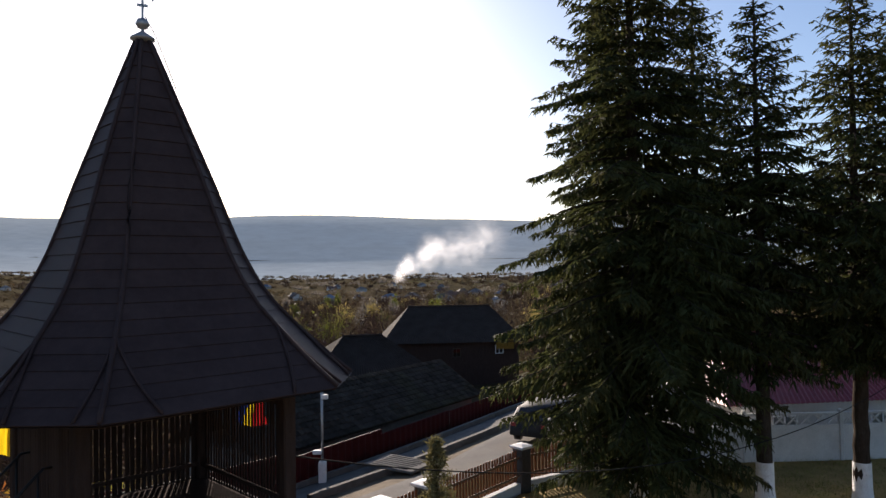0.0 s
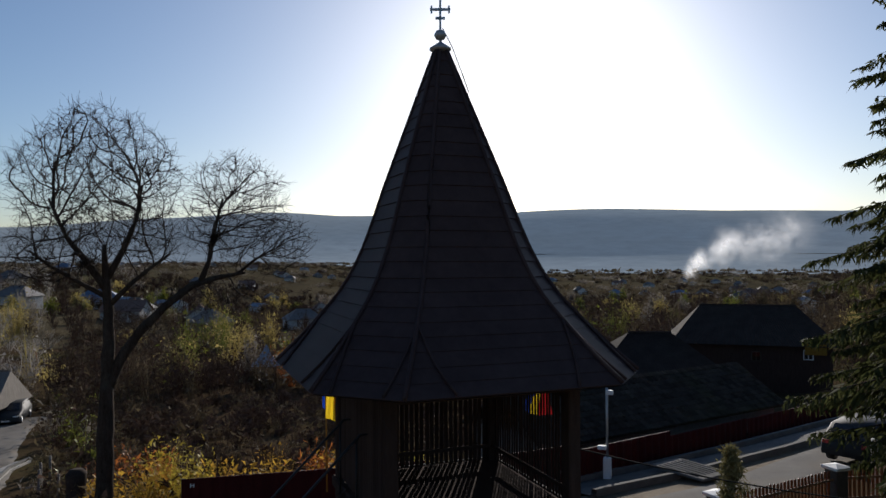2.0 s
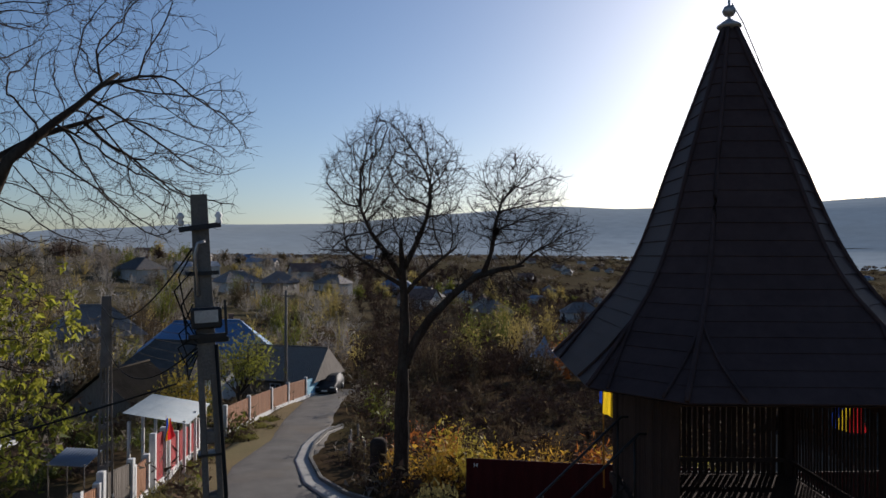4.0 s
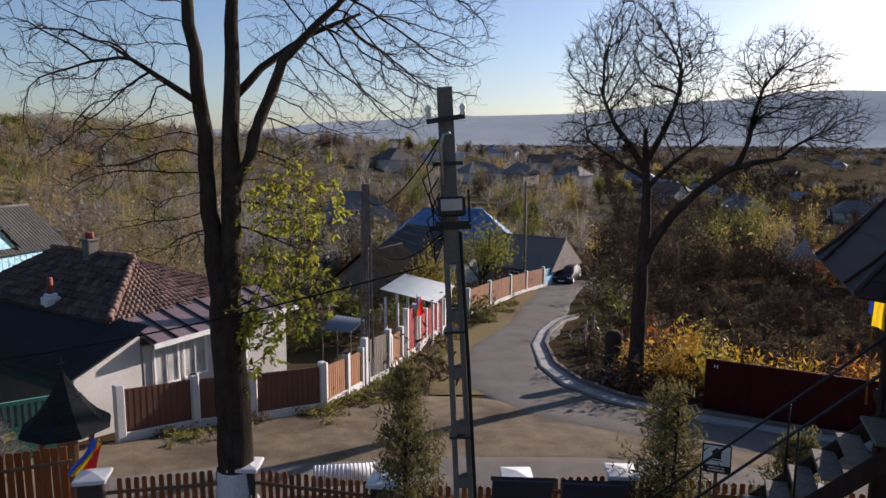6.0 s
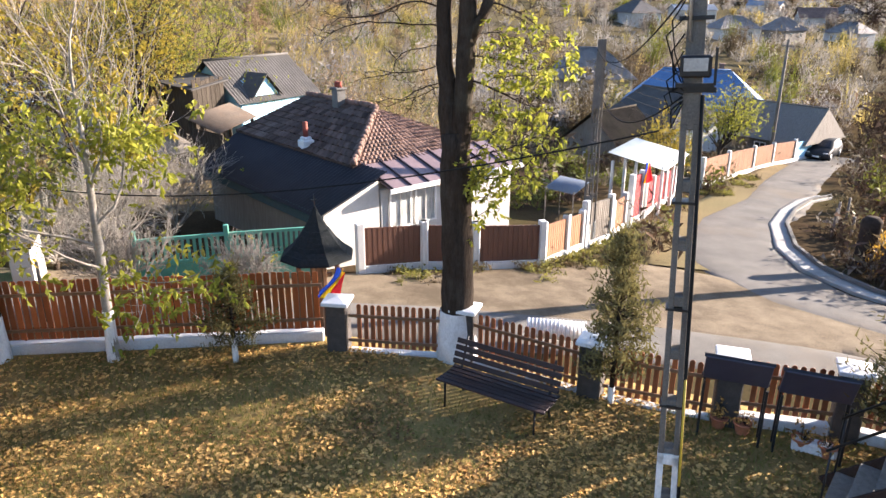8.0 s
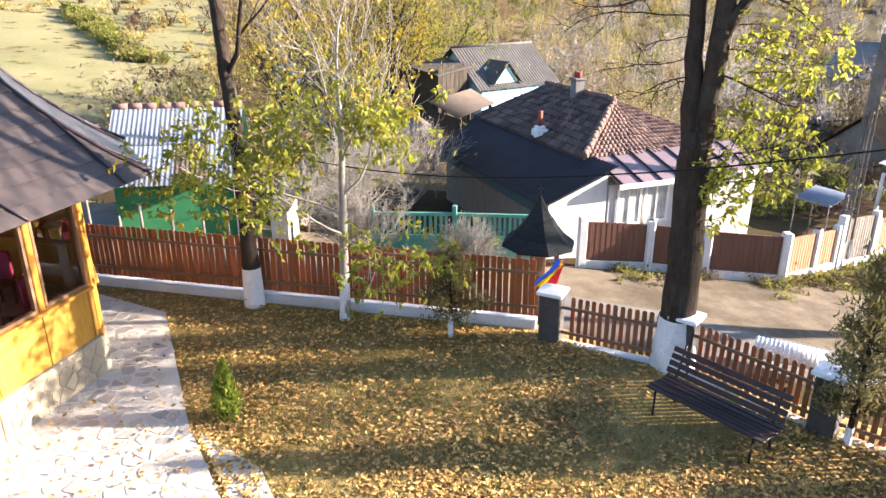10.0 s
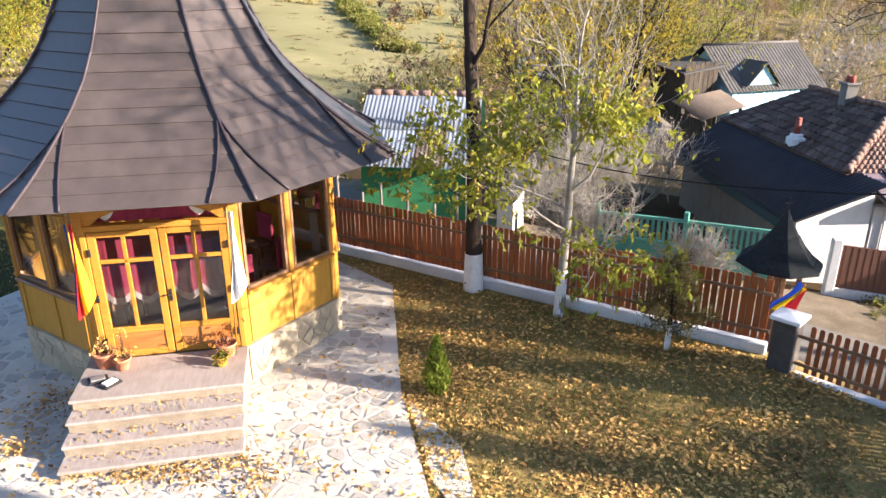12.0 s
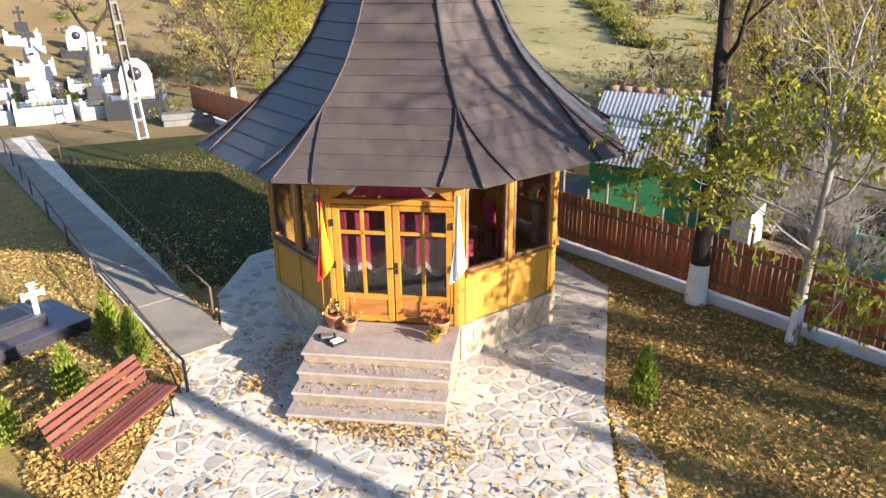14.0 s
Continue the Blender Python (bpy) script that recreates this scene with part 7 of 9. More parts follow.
# ---- fences along the lane ----
def panel_run(pts, mat, label, h, name="street_fence", post_mat="basewall", base=0.25):
    for (a, b) in zip(pts, pts[1:]):
        a, b = Vector(a), Vector(b)
        za, zb = height(a.x, a.y), height(b.x, b.y)
        L = (b - a).length
        root = thing(name, label, "fence", pose(a.x, a.y, za, 0, 0, math.degrees(math.atan2(b.y - a.y, b.x - a.x))), "street fence panels")
        dz = zb - za
        part("base", MB().add([(0, y, z) for y in (-0.09, 0.09) for z in (-0.6, base)] + [(L, y, z + dz) for y in (-0.09, 0.09) for z in (-0.6, base)], [(0, 1, 3, 2), (4, 6, 7, 5), (0, 4, 5, 1), (2, 3, 7, 6), (1, 5, 7, 3)]), M["basewall"], root)
        body = part("panel", MB().add([(0.08, y, z) for y in (-0.02, 0.02) for z in (base, h)] + [(L - 0.08, y, z + dz) for y in (-0.02, 0.02) for z in (base, h)], [(0, 1, 3, 2), (4, 6, 7, 5), (0, 4, 5, 1), (2, 3, 7, 6), (1, 5, 7, 3)]), mat, root)
        n = max(4, int(L / 0.16))
        for i in range(n):
            x = 0.12 + (L - 0.24) * i / (n - 1)
            part("slat", MB().box(x, 0, (base + h) / 2 + dz * x / L, 0.11, 0.06, h - base + 0.02), mat, body)
        part("post", MB().box(0, 0, h / 2 - 0.1, 0.22, 0.22, h + 0.5, 0, None, 0.02), M[post_mat], root)
        part("post", MB().box(L, 0, h / 2 - 0.1 + dz, 0.22, 0.22, h + 0.5, 0, None, 0.02), M[post_mat], root)


panel_run([(-18.6, 0.0), (-19.3, 1.85), (-19.4, 3.4), (-19.9, 5.55)], M["maroon_panel"], "dark maroon panel fence between white posts", 1.35)
panel_run([(-19.95, 5.6), (-21.3, 6.75), (-22.3, 7.6)], M["rust_panel"], "rusty brown panel fence between white posts", 1.3)
panel_run([(-22.4, 7.75), (-23.9, 9.2)], M["grey_wood"], "old brown plank gate at the roadside", 1.6)
panel_run([(-24.0, 9.3), (-25.6, 10.4)], M["rust_panel"], "rusty brown panel fence between white posts", 1.35)
panel_run([(-26.0, 10.8), (-27.2, 11.7)], M["red_panel"], "red ornamental gate between white posts", 2.0)
panel_run([(-27.5, 12.0), (-29.0, 13.0), (-30.6, 14.3), (-31.8, 15.3)], M["red_panel"], "red panel fence between white posts", 1.5)
panel_run([(-35.0, 18.4), (-38.2, 21.6), (-41.3, 25.0)], M["rust_panel"], "ochre brown panel fence between white posts", 1.55)
panel_run([(-41.6, 25.2), (-44.0, 28.0), (-46.5, 31.2)], M["rust_panel"], "ochre brown panel fence down the lane", 1.5)
panel_run([(-46.5, 31.2), (-49.0, 34.6)], M["pale_blue"], "pale blue panel fence down the lane", 1.4)
# dark red sheet fence round the garden at the bend
REDF = [(-15.95, 17.0), (-12.6, 18.5), (-9.2, 20.3), (-5.6, 24.0), (-2.6, 28.8), (0.2, 33.6), (3.0, 38.5), (5.8, 43.4)]
for tall_, (a, b) in zip((1.62, 1.62, 1.45, 1.2, 1.0, 0.95, 0.9), zip(REDF, REDF[1:])):
    a, b = Vector(a), Vector(b)
    za, zb = height(a.x, a.y), height(b.x, b.y)
    L = (b - a).length
    root = thing("sheet_fence", "dark red corrugated sheet fence", "fence", pose(a.x, a.y, za, 0, 0, math.degrees(math.atan2(b.y - a.y, b.x - a.x))), "red sheet fence")
    n = int(L / 0.2) * 2
    v, f = [], []
    for i in range(n + 1):
        x = L * i / n
        y = 0.02 if (i // 2) % 2 else -0.02
        v += [(x, y, -0.4 + (zb - za) * x / L), (x, y, tall_ + (zb - za) * x / L)]
    f = [(2 * i, 2 * i + 2, 2 * i + 3, 2 * i + 1) for i in range(n)]
    k = len(v)
    v += [(x, y + 0.006, z) for x, y, z in v]
    f += [(k + d, k + c, k + b_, k + a_) for a_, b_, c_, d_ in f for c, d in ((c_, d_),)] + [(2 * i + 1, 2 * i + 3, k + 2 * i + 3, k + 2 * i + 1) for i in range(n)]
    part("sheet", MB().add(v, f), M["red_sheet"], root)
    part("top_rail", MB().beam((0, 0.03, tall_ - 0.02), (L, 0.03, tall_ - 0.02 + zb - za), 0.03, 0.05), M["red_sheet"], root)
    part("post", MB().box(0, 0.06, tall_ / 2 - 0.2, 0.06, 0.06, tall_ + 0.4), M["black"], root)

# houses down the lane
porch = thing("tin_porch", "low pale tin roof on white posts at the lane", "porch", pose(-30.2, 13.25, -2.9, 0, 0, 141))
part("roof", corrugated((-2.0, -1.3, 2.25), (2.0, -1.3, 2.25), (2.0, 1.3, 2.75), (-2.0, 1.3, 2.75), 22, 0.014), M["pale_tin"], porch, "pale tin sheet roof")
for x in (-1.8, 0.0, 1.8):
    for y in (-1.1, 1.1):
        part("post", MB().box(x, y, 1.0, 0.12, 0.12, 2.7, 0, None, 0.01), M["basewall"], porch)
canopy = thing("canopy", "low pale sheet canopy on posts behind the roadside fence", "canopy", pose(-25.5, 8.0, -2.2) @ Matrix.Diagonal((0.7, 0.7, 1, 1)))
part("sheet", corrugated((0.0, -1.3, 1.6), (1.6, -0.1, 1.6), (-0.1, 1.3, 1.75), (-1.7, 0.1, 1.75), 12, 0.018), M["tin"], canopy, "pale canopy sheet")
for x, y in ((0.0, -1.2), (1.5, -0.1), (-0.1, 1.2), (-1.6, 0.1)):
    part("post", MB().tube([(x, y, -0.4), (x, y, 1.66)], 0.035, 6), M["grey_wood"], canopy)
hip_house("brown_gable_house", "dark-roofed house with a brown boarded gable", pose(-46.8, 17.6, -5.6, 0, 0, -52), 5.2, 4.6, 2.6, 2.0, 5.8, M["grey_wood"], M["moss_slate"], 0.3, "", 2, False)
hip_house("grey_roof_house", "white house with a dark grey hipped roof", pose(-52.3, 23.6, -5.5, 0, 0, 25), 6.4, 5.6, 3.0, 2.2, 4.5, M["plaster"], M["slate"], 0.4, "", 2, False)
hip_house("blue_roof_house", "wide house with a blue sheet hipped roof", pose(-63.5, 31.5, -6.2, 0, 0, 63), 12.0, 9.0, 3.2, 3.0, 6.0, M["plaster"], M["blue_roof"], 0.5, "", 3, True)
hip_house("wood_barn", "dark wooden barn with a weathered shingle roof", pose(-51.8, 33.2, -6.0, 0, 0, 30), 6.4, 5.2, 2.2, 2.3, 7.0, M["grey_wood"], M["grey_wood"], 0.5, "", 1, False)
# old dark houses behind the red fence under the belfry
long_shed = thing("long_shed", "long low shed with a mossy grey tiled roof", "shed", pose(-4.6, 33.0, -2.4, 0, 0, 55))
part("wall", MB().box(0, 0, 0.4, 14.5, 4.5, 3.0), M["grey_wood"], long_shed)
part("roof", MB().slab([(-7.6, -2.7, 1.8), (7.6, -2.7, 1.8), (7.6, 0, 3.5), (-7.6, 0, 3.5)], 0.08).slab([(-7.6, 2.7, 1.8), (7.6, 2.7, 1.8), (7.6, 0, 3.5), (-7.6, 0, 3.5)], 0.08), M["moss_slate"], long_shed)
tagged(part("roof_tiles", tiles((-7.6, -2.72, 1.82), (7.6, -2.72, 1.82), (7.6, 0, 3.52), (-7.6, 0, 3.52), 52, 11, 8, 0.035), M["moss_slate"], long_shed), "", "", "", "stuff")
old = hip_house("old_house", "old dark timber house with a black shingle roof", pose(0.4, 55.2, -4.4, 0, 0, 5), 9.6, 7.0, 5.2, 2.3, 6.4, M["tower_wood"], M["shingle"], 0.5, "", 0, False)
window(old, pose(3.35, -3.52, 4.5, 0, 0, -90), 0.55, 0.6, M["white"])
window(old, pose(0.2, -3.52, 4.3, 0, 0, -90), 0.55, 0.6, M["dark_board_wood"])
hip_house("old_house", "old dark shingled outbuilding", pose(-5.2, 45.0, -3.6, 0, 0, 20), 7.5, 6.5, 3.2, 2.3, 2.6, M["tower_wood"], M["shingle"], 0.5, "", 1, False)
solid("orange_board", MB().box(0, 0, 0, 1.3, 0.06, 0.7, 0, None, 0.02), M["leaf_amber"], "orange board on the old house wall", "board", pose(4.45, 51.65, 0.5, 0, 0, 5))
hip_house("red_roof_house", "pale house with a wine-red tiled roof behind the wall", pose(14.6, 27.6, -0.9, 0, 0, 8), 11.0, 6.5, 2.6, 2.0, 8.0, M["plaster"], M["wine"], 0.5, "", 3, False)

# the far village: a few kinds of house, repeated
PROTO = [
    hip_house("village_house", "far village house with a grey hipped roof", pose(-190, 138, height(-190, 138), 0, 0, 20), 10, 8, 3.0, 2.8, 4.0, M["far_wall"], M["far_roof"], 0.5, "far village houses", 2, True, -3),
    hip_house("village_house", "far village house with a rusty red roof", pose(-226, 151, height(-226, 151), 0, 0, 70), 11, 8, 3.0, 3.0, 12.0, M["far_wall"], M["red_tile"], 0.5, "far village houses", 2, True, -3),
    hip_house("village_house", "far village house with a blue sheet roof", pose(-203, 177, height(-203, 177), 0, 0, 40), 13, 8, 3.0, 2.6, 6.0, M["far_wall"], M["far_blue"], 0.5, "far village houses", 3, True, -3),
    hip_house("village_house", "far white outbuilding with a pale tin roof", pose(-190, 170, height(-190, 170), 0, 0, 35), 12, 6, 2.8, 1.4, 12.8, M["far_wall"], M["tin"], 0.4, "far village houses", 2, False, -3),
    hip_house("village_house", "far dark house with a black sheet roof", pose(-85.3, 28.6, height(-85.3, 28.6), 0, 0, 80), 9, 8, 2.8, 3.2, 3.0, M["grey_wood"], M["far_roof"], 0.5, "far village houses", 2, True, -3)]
vr = random.Random(77)
placed = [(-190, 138), (-226, 151), (-203, 177), (-190, 170), (-85.3, 28.6)]
while len(placed) < 130:
    az, d = vr.uniform(-12, 88), 190 + 900 * vr.random() ** 1.5
    if az < 30 and d < 240 or az > 70 and d < 420:
        continue
    x, y = polar(az, d)
    if all(math.dist((x, y), q) > 17 for q in placed):
        placed.append((x, y))
        copy_thing(PROTO[vr.choice((0, 0, 1, 1, 2, 3, 4, 4))], pose(x, y, height(x, y), 0, 0, vr.uniform(0, 180)))
kiosk = thing("garden_kiosk", "small garden kiosk with a grey pointed roof", "kiosk", pose(-42.3, 56.2, height(-42.3, 56.2), 0, 0, 10))
for k in range(6):
    part("post", MB().box(1.0 * math.cos(k * 1.047), 1.0 * math.sin(k * 1.047), 1.1, 0.1, 0.1, 2.4), M["grey_wood"], kiosk)
part("roof", MB().lathe([(1.6, 2.2), (0.9, 2.8), (0.4, 3.5), (0.03, 4.2)], 6, 0, 0, 0, 0, False), M["tin"], kiosk, "grey pointed sheet roof")
part("parapet", MB().lathe([(1.05, 0), (1.05, 0.8)], 6, 0, 0, 0, 0, False), M["grey_wood"], kiosk)
# ---- scrub, woods and fallen leaves, too many to count ----
def brush(name, label, spots, blades, mats, leafy=0.0, seed=1, leaf_size=0.12):
    """Bushes as sprays of fine upright twigs with a few leaves; spots: (x, y, height, width)."""
    rnd = random.Random(seed)
    mb = MB()
    V, F, I = mb.v, mb.f, mb.m
    for x, y, h, w in spots:
        z = height(x, y)
        mi = rnd.randrange(len(mats))
        dist = math.hypot(x, y)
        thick = max(0.012, dist * 0.0005)
        for _ in range(blades):
            a, s = rnd.uniform(0, 6.283), rnd.random()
            r0, r1 = w * 0.12 * s, w * (0.3 + 0.8 * rnd.random())
            b = (x + r0 * math.cos(a), y + r0 * math.sin(a), z - 0.1)
            hh = h * rnd.uniform(0.45, 1.0) * (1 - 0.35 * (r1 / w) ** 2)
            m = (x + r1 * 0.6 * math.cos(a), y + r1 * 0.6 * math.sin(a), z + hh * 0.62)
            a2 = a + rnd.uniform(-0.5, 0.5)
            t = (x + r1 * math.cos(a2), y + r1 * math.sin(a2), z + hh)
            q = rnd.uniform(0, 6.283)
            ox, oy = thick * math.cos(q), thick * math.sin(q)
            k = len(V)
            V += [(b[0] - ox * 0.7, b[1] - oy * 0.7, b[2]), (b[0] + ox * 0.7, b[1] + oy * 0.7, b[2]), (m[0] + ox * 0.5, m[1] + oy * 0.5, m[2]), (m[0] - ox * 0.5, m[1] - oy * 0.5, m[2]), t]
            F += [(k, k + 1, k + 2, k + 3), (k + 3, k + 2, k + 4)]
            I += [mi, mi]
            for _ in range(4):
                k = len(V)
                f = rnd.uniform(0.35, 1.0)
                n0 = (b[0] + (m[0] - b[0]) * f, b[1] + (m[1] - b[1]) * f, b[2] + (m[2] - b[2]) * f)
                tt = (n0[0] + rnd.gauss(0, w * 0.34), n0[1] + rnd.gauss(0, w * 0.34), n0[2] + h * rnd.uniform(-0.05, 0.3))
                V += [(n0[0] - oy * 0.4, n0[1] + ox * 0.4, n0[2] - ox * 0.3), (n0[0] + oy * 0.4, n0[1] - ox * 0.4, n0[2] + ox * 0.3), tt]
                F.append((k, k + 1, k + 2))
                I.append(mi)
            if rnd.random() < leafy:
                for _ in range(9):
                    c = (m[0] + rnd.gauss(0, w * 0.3), m[1] + rnd.gauss(0, w * 0.3), z + hh * rnd.uniform(0.25, 1.0))
                    s2 = max(leaf_size, dist * 0.0011) * rnd.uniform(0.6, 1.4)
                    d1 = (rnd.gauss(0, s2), rnd.gauss(0, s2), rnd.gauss(0, s2))
                    d2 = (rnd.gauss(0, s2), rnd.gauss(0, s2), rnd.gauss(0, s2))
                    k = len(V)
                    V += [c, (c[0] + d1[0], c[1] + d1[1], c[2] + d1[2]), (c[0] + d2[0], c[1] + d2[1], c[2] + d2[2])]
                    F.append((k, k + 1, k + 2))
                    I.append(mi)
    mb.s = [False] * len(F)
    return solid(name, mb, mats, label, "scrub", None, "", "stuff")


br = random.Random(9)


def keep_off(x, y):
    """True where road, houses or open ground must stay clear."""
    for path, w in ((LANE, 2.6), (STREET, 3.4), (KERB, 1.2)):
        for (ax, ay), (bx, by) in zip(path, path[1:]):
            dx, dy = bx - ax, by - ay
            t = min(1, max(0, ((x - ax) * dx + (y - ay) * dy) / (dx * dx + dy * dy)))
            if math.hypot(x - ax - t * dx, y - ay - t * dy) < w:
                return True
    for hx, hy, r in ((-22.5, 2.0, 7.5), (-37.5, -5.0, 5.0), (-32.6, -6.1, 3.0), (-34.6, -7.4, 2.6), (-35.5, -14.2, 2.6), (-18.5, -10.8, 4.0), (-31, 13.4, 3.4), (-46.8, 17.6, 4.2), (-52.3, 23.6, 5), (-63.5, 31.5, 8), (-52.5, 32, 5), (-4.6, 33, 5), (-8.5, 27, 3), (-0.5, 38.6, 4), (1.5, 56, 7.5), (-6.2, 45, 5), (14.6, 27.6, 8), (-27, 9.4, 2.6), (-42.3, 56.2, 2.4), (-24.5, 8.0, 2.5)):
        if math.hypot(x - hx, y - hy) < r:
            return True
    return beyond_fence(x, y) < 1.0


def scatter(n, az, d, h, w, power=1.0, test=None):
    out = []
    while len(out) < n:
        a, r = br.uniform(*az), d[0] + (d[1] - d[0]) * br.random() ** power
        x, y = polar(a, r)
        if r < 80 and keep_off(x, y):
            continue
        if test and not test(x, y, a, r):
            continue
        f = br.uniform(0.6, 1.25)
        out.append((x, y, br.uniform(*h) * f, br.uniform(*w) * f))
    return out


# garden scrub round the walnut and behind the red fence
brush("garden_scrub", "tangle of bare brown garden scrub beyond the lane", scatter(560, (14, 52), (22, 60), (0.7, 2.2), (0.5, 1.3), 0.9, lambda x, y, a, r: r > 24), 16, [M["brush_mix"], M["brush_mix"], M["brush_tan"], M["brush_mix"]], 0.3, 2)
brush("amber_bushes", "yellow and amber leaved bushes at the lane's bend", [(-17.9, 17.6, 2.6, 1.1), (-16.9, 18.4, 2.9, 1.2), (-16.2, 18.9, 2.4, 1.0), (-19.2, 16.9, 1.8, 0.8), (-15.2, 20.5, 2.4, 1.1), (-18.4, 18.8, 3.2, 1.2), (-13.5, 22.0, 2.0, 1.0), (-20.9, 18.2, 1.6, 0.8), (-10.6, 22.8, 1.8, 0.9)], 60, [M["leaf_amber"], M["leaf_yellow"]], 1.0, 3, 0.075)
brush("rust_bushes", "rust-red autumn bushes in the garden", [(-22.6, 20.6, 2.2, 1.2), (-21.8, 22.0, 1.8, 1.0), (-14.6, 22.6, 2.2, 0.9), (-40.0, 57.0, 6.0, 2.2), (-42.0, 59.5, 5.0, 2.0)], 40, [M["leaf_rust"]], 0.9, 4, 0.08)
# slope scrub behind the white house, golden and bare
brush("slope_scrub", "golden and bare scrub on the wooded slope", scatter(1500, (84, 127), (30, 230), (2.0, 5.2), (1.2, 2.8), 1.1, lambda x, y, a, r: not (a > 118 and r > 44)), 18, [M["brush_gold"], M["brush_grey"], M["brush_warm"], M["brush_warm"], M["leaf_dark"]], 0.6, 5, 0.10)
brush("hedge_scrub", "bare hedge scrub between the houses", [q for q in scatter(380, (48, 100), (20, 75), (0.8, 2.4), (0.6, 1.4), 1.0) if math.hypot(q[0] + 17.8, q[1] - 9.8) > 3.2], 18, [M["brush_mix"], M["brush_grey"], M["brush_tan"], M["leaf_dark"]], 0.35, 6)
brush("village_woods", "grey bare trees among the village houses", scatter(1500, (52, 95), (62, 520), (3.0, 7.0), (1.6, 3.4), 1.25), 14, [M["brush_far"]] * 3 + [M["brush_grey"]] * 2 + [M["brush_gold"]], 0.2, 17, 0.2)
brush("valley_woods", "bare and yellowing trees through the village", scatter(3300, (-22, 52), (64, 520), (1.5, 8.0), (1.6, 3.6), 1.25), 16, [M["brush_mix"]] * 6 + [M["brush_tan"]] * 2, 0.3, 7, 0.2)
brush("far_woods", "far tree belts on the valley floor", scatter(2800, (-25, 95), (450, 2200), (4, 8), (5, 14), 1.3), 8, [M["brush_grey"], M["brush_tan"], M["brush_mix"], M["brush_tan"]], 0.9, 8, 0.5)
brush("valley_trees", "yellow, olive and rust trees among the valley houses", scatter(330, (-22, 75), (60, 420), (4.0, 10.0), (1.6, 3.4), 1.2), 46, [M["leaf_dark"], M["brush_tan"], M["brush_tan"], M["brush_mix"], M["brush_gold"], M["brush_grey"]], 1.0, 23, 0.16)
brush("field_scrub", "dry reeds and bushes beside the meadow", scatter(420, (112, 160), (34, 120), (0.8, 3.0), (0.8, 1.8), 1.0, lambda x, y, a, r: not (125 < a < 141) and not (141 <= a and r < 46) or r > 95), 14, [M["brush_gold"], M["brush_mix"]], 0.5, 9, 0.14)

brush("verge_weeds", "green weeds and dry grass along the fences and lane", [(x + br.gauss(0, 0.5), y + br.gauss(0, 0.4), br.uniform(0.15, 0.45), br.uniform(0.2, 0.5)) for (x, y) in ((-19.4, 5.4), (-20.2, 6.3), (-21.0, 7.3), (-22.3, 8.6), (-23.8, 9.9), (-25.5, 11.3), (-28.6, 13.6), (-30.4, 15.1), (-33.6, 18.6), (-36.2, 21.4), (-38.4, 23.2), (-19.0, 3.2), (-18.6, 1.6)) for _ in range(14)], 18, [M["blade"], M["blade"], M["brush_tan"]], 0.3, 18, 0.05)
brush("meadow_hedge", "green hedge strip running down the meadow", [(-76 + 21.0 * t + br.gauss(0, 0.7), -59.5 + 21.5 * t + br.gauss(0, 0.7), br.uniform(0.8, 1.8), br.uniform(0.8, 1.5)) for t in (i / 60 for i in range(61))], 30, [M["leaf_dark"], M["blade"]], 1.0, 29, 0.12)
brush("meadow_grass", "tufts of dry grass in the meadow", scatter(320, (122, 144), (30, 100), (0.08, 0.25), (0.5, 1.4)), 14, [M["meadow"], M["slope"]], 0, 10)
brush("cemetery_weeds", "dry weeds and dark shrubs round the graves", [(x + br.gauss(0, 0.5), y + br.gauss(0, 0.5), br.uniform(0.3, 0.9), br.uniform(0.3, 0.6)) for (x, y) in ((-8.4, -39.4), (-9.9, -38.9), (-12.6, -37.6), (-6.0, -40.4), (-12.8, -41.0), (-11.6, -33.6), (-9.0, -41.5)) for _ in range(4)] + scatter(150, (148, 169), (40, 80), (0.3, 1.1), (0.4, 1.0)), 18, [M["leaf_dark"], M["brush_tan"], M["brush_grey"]], 0.5, 19, 0.07)


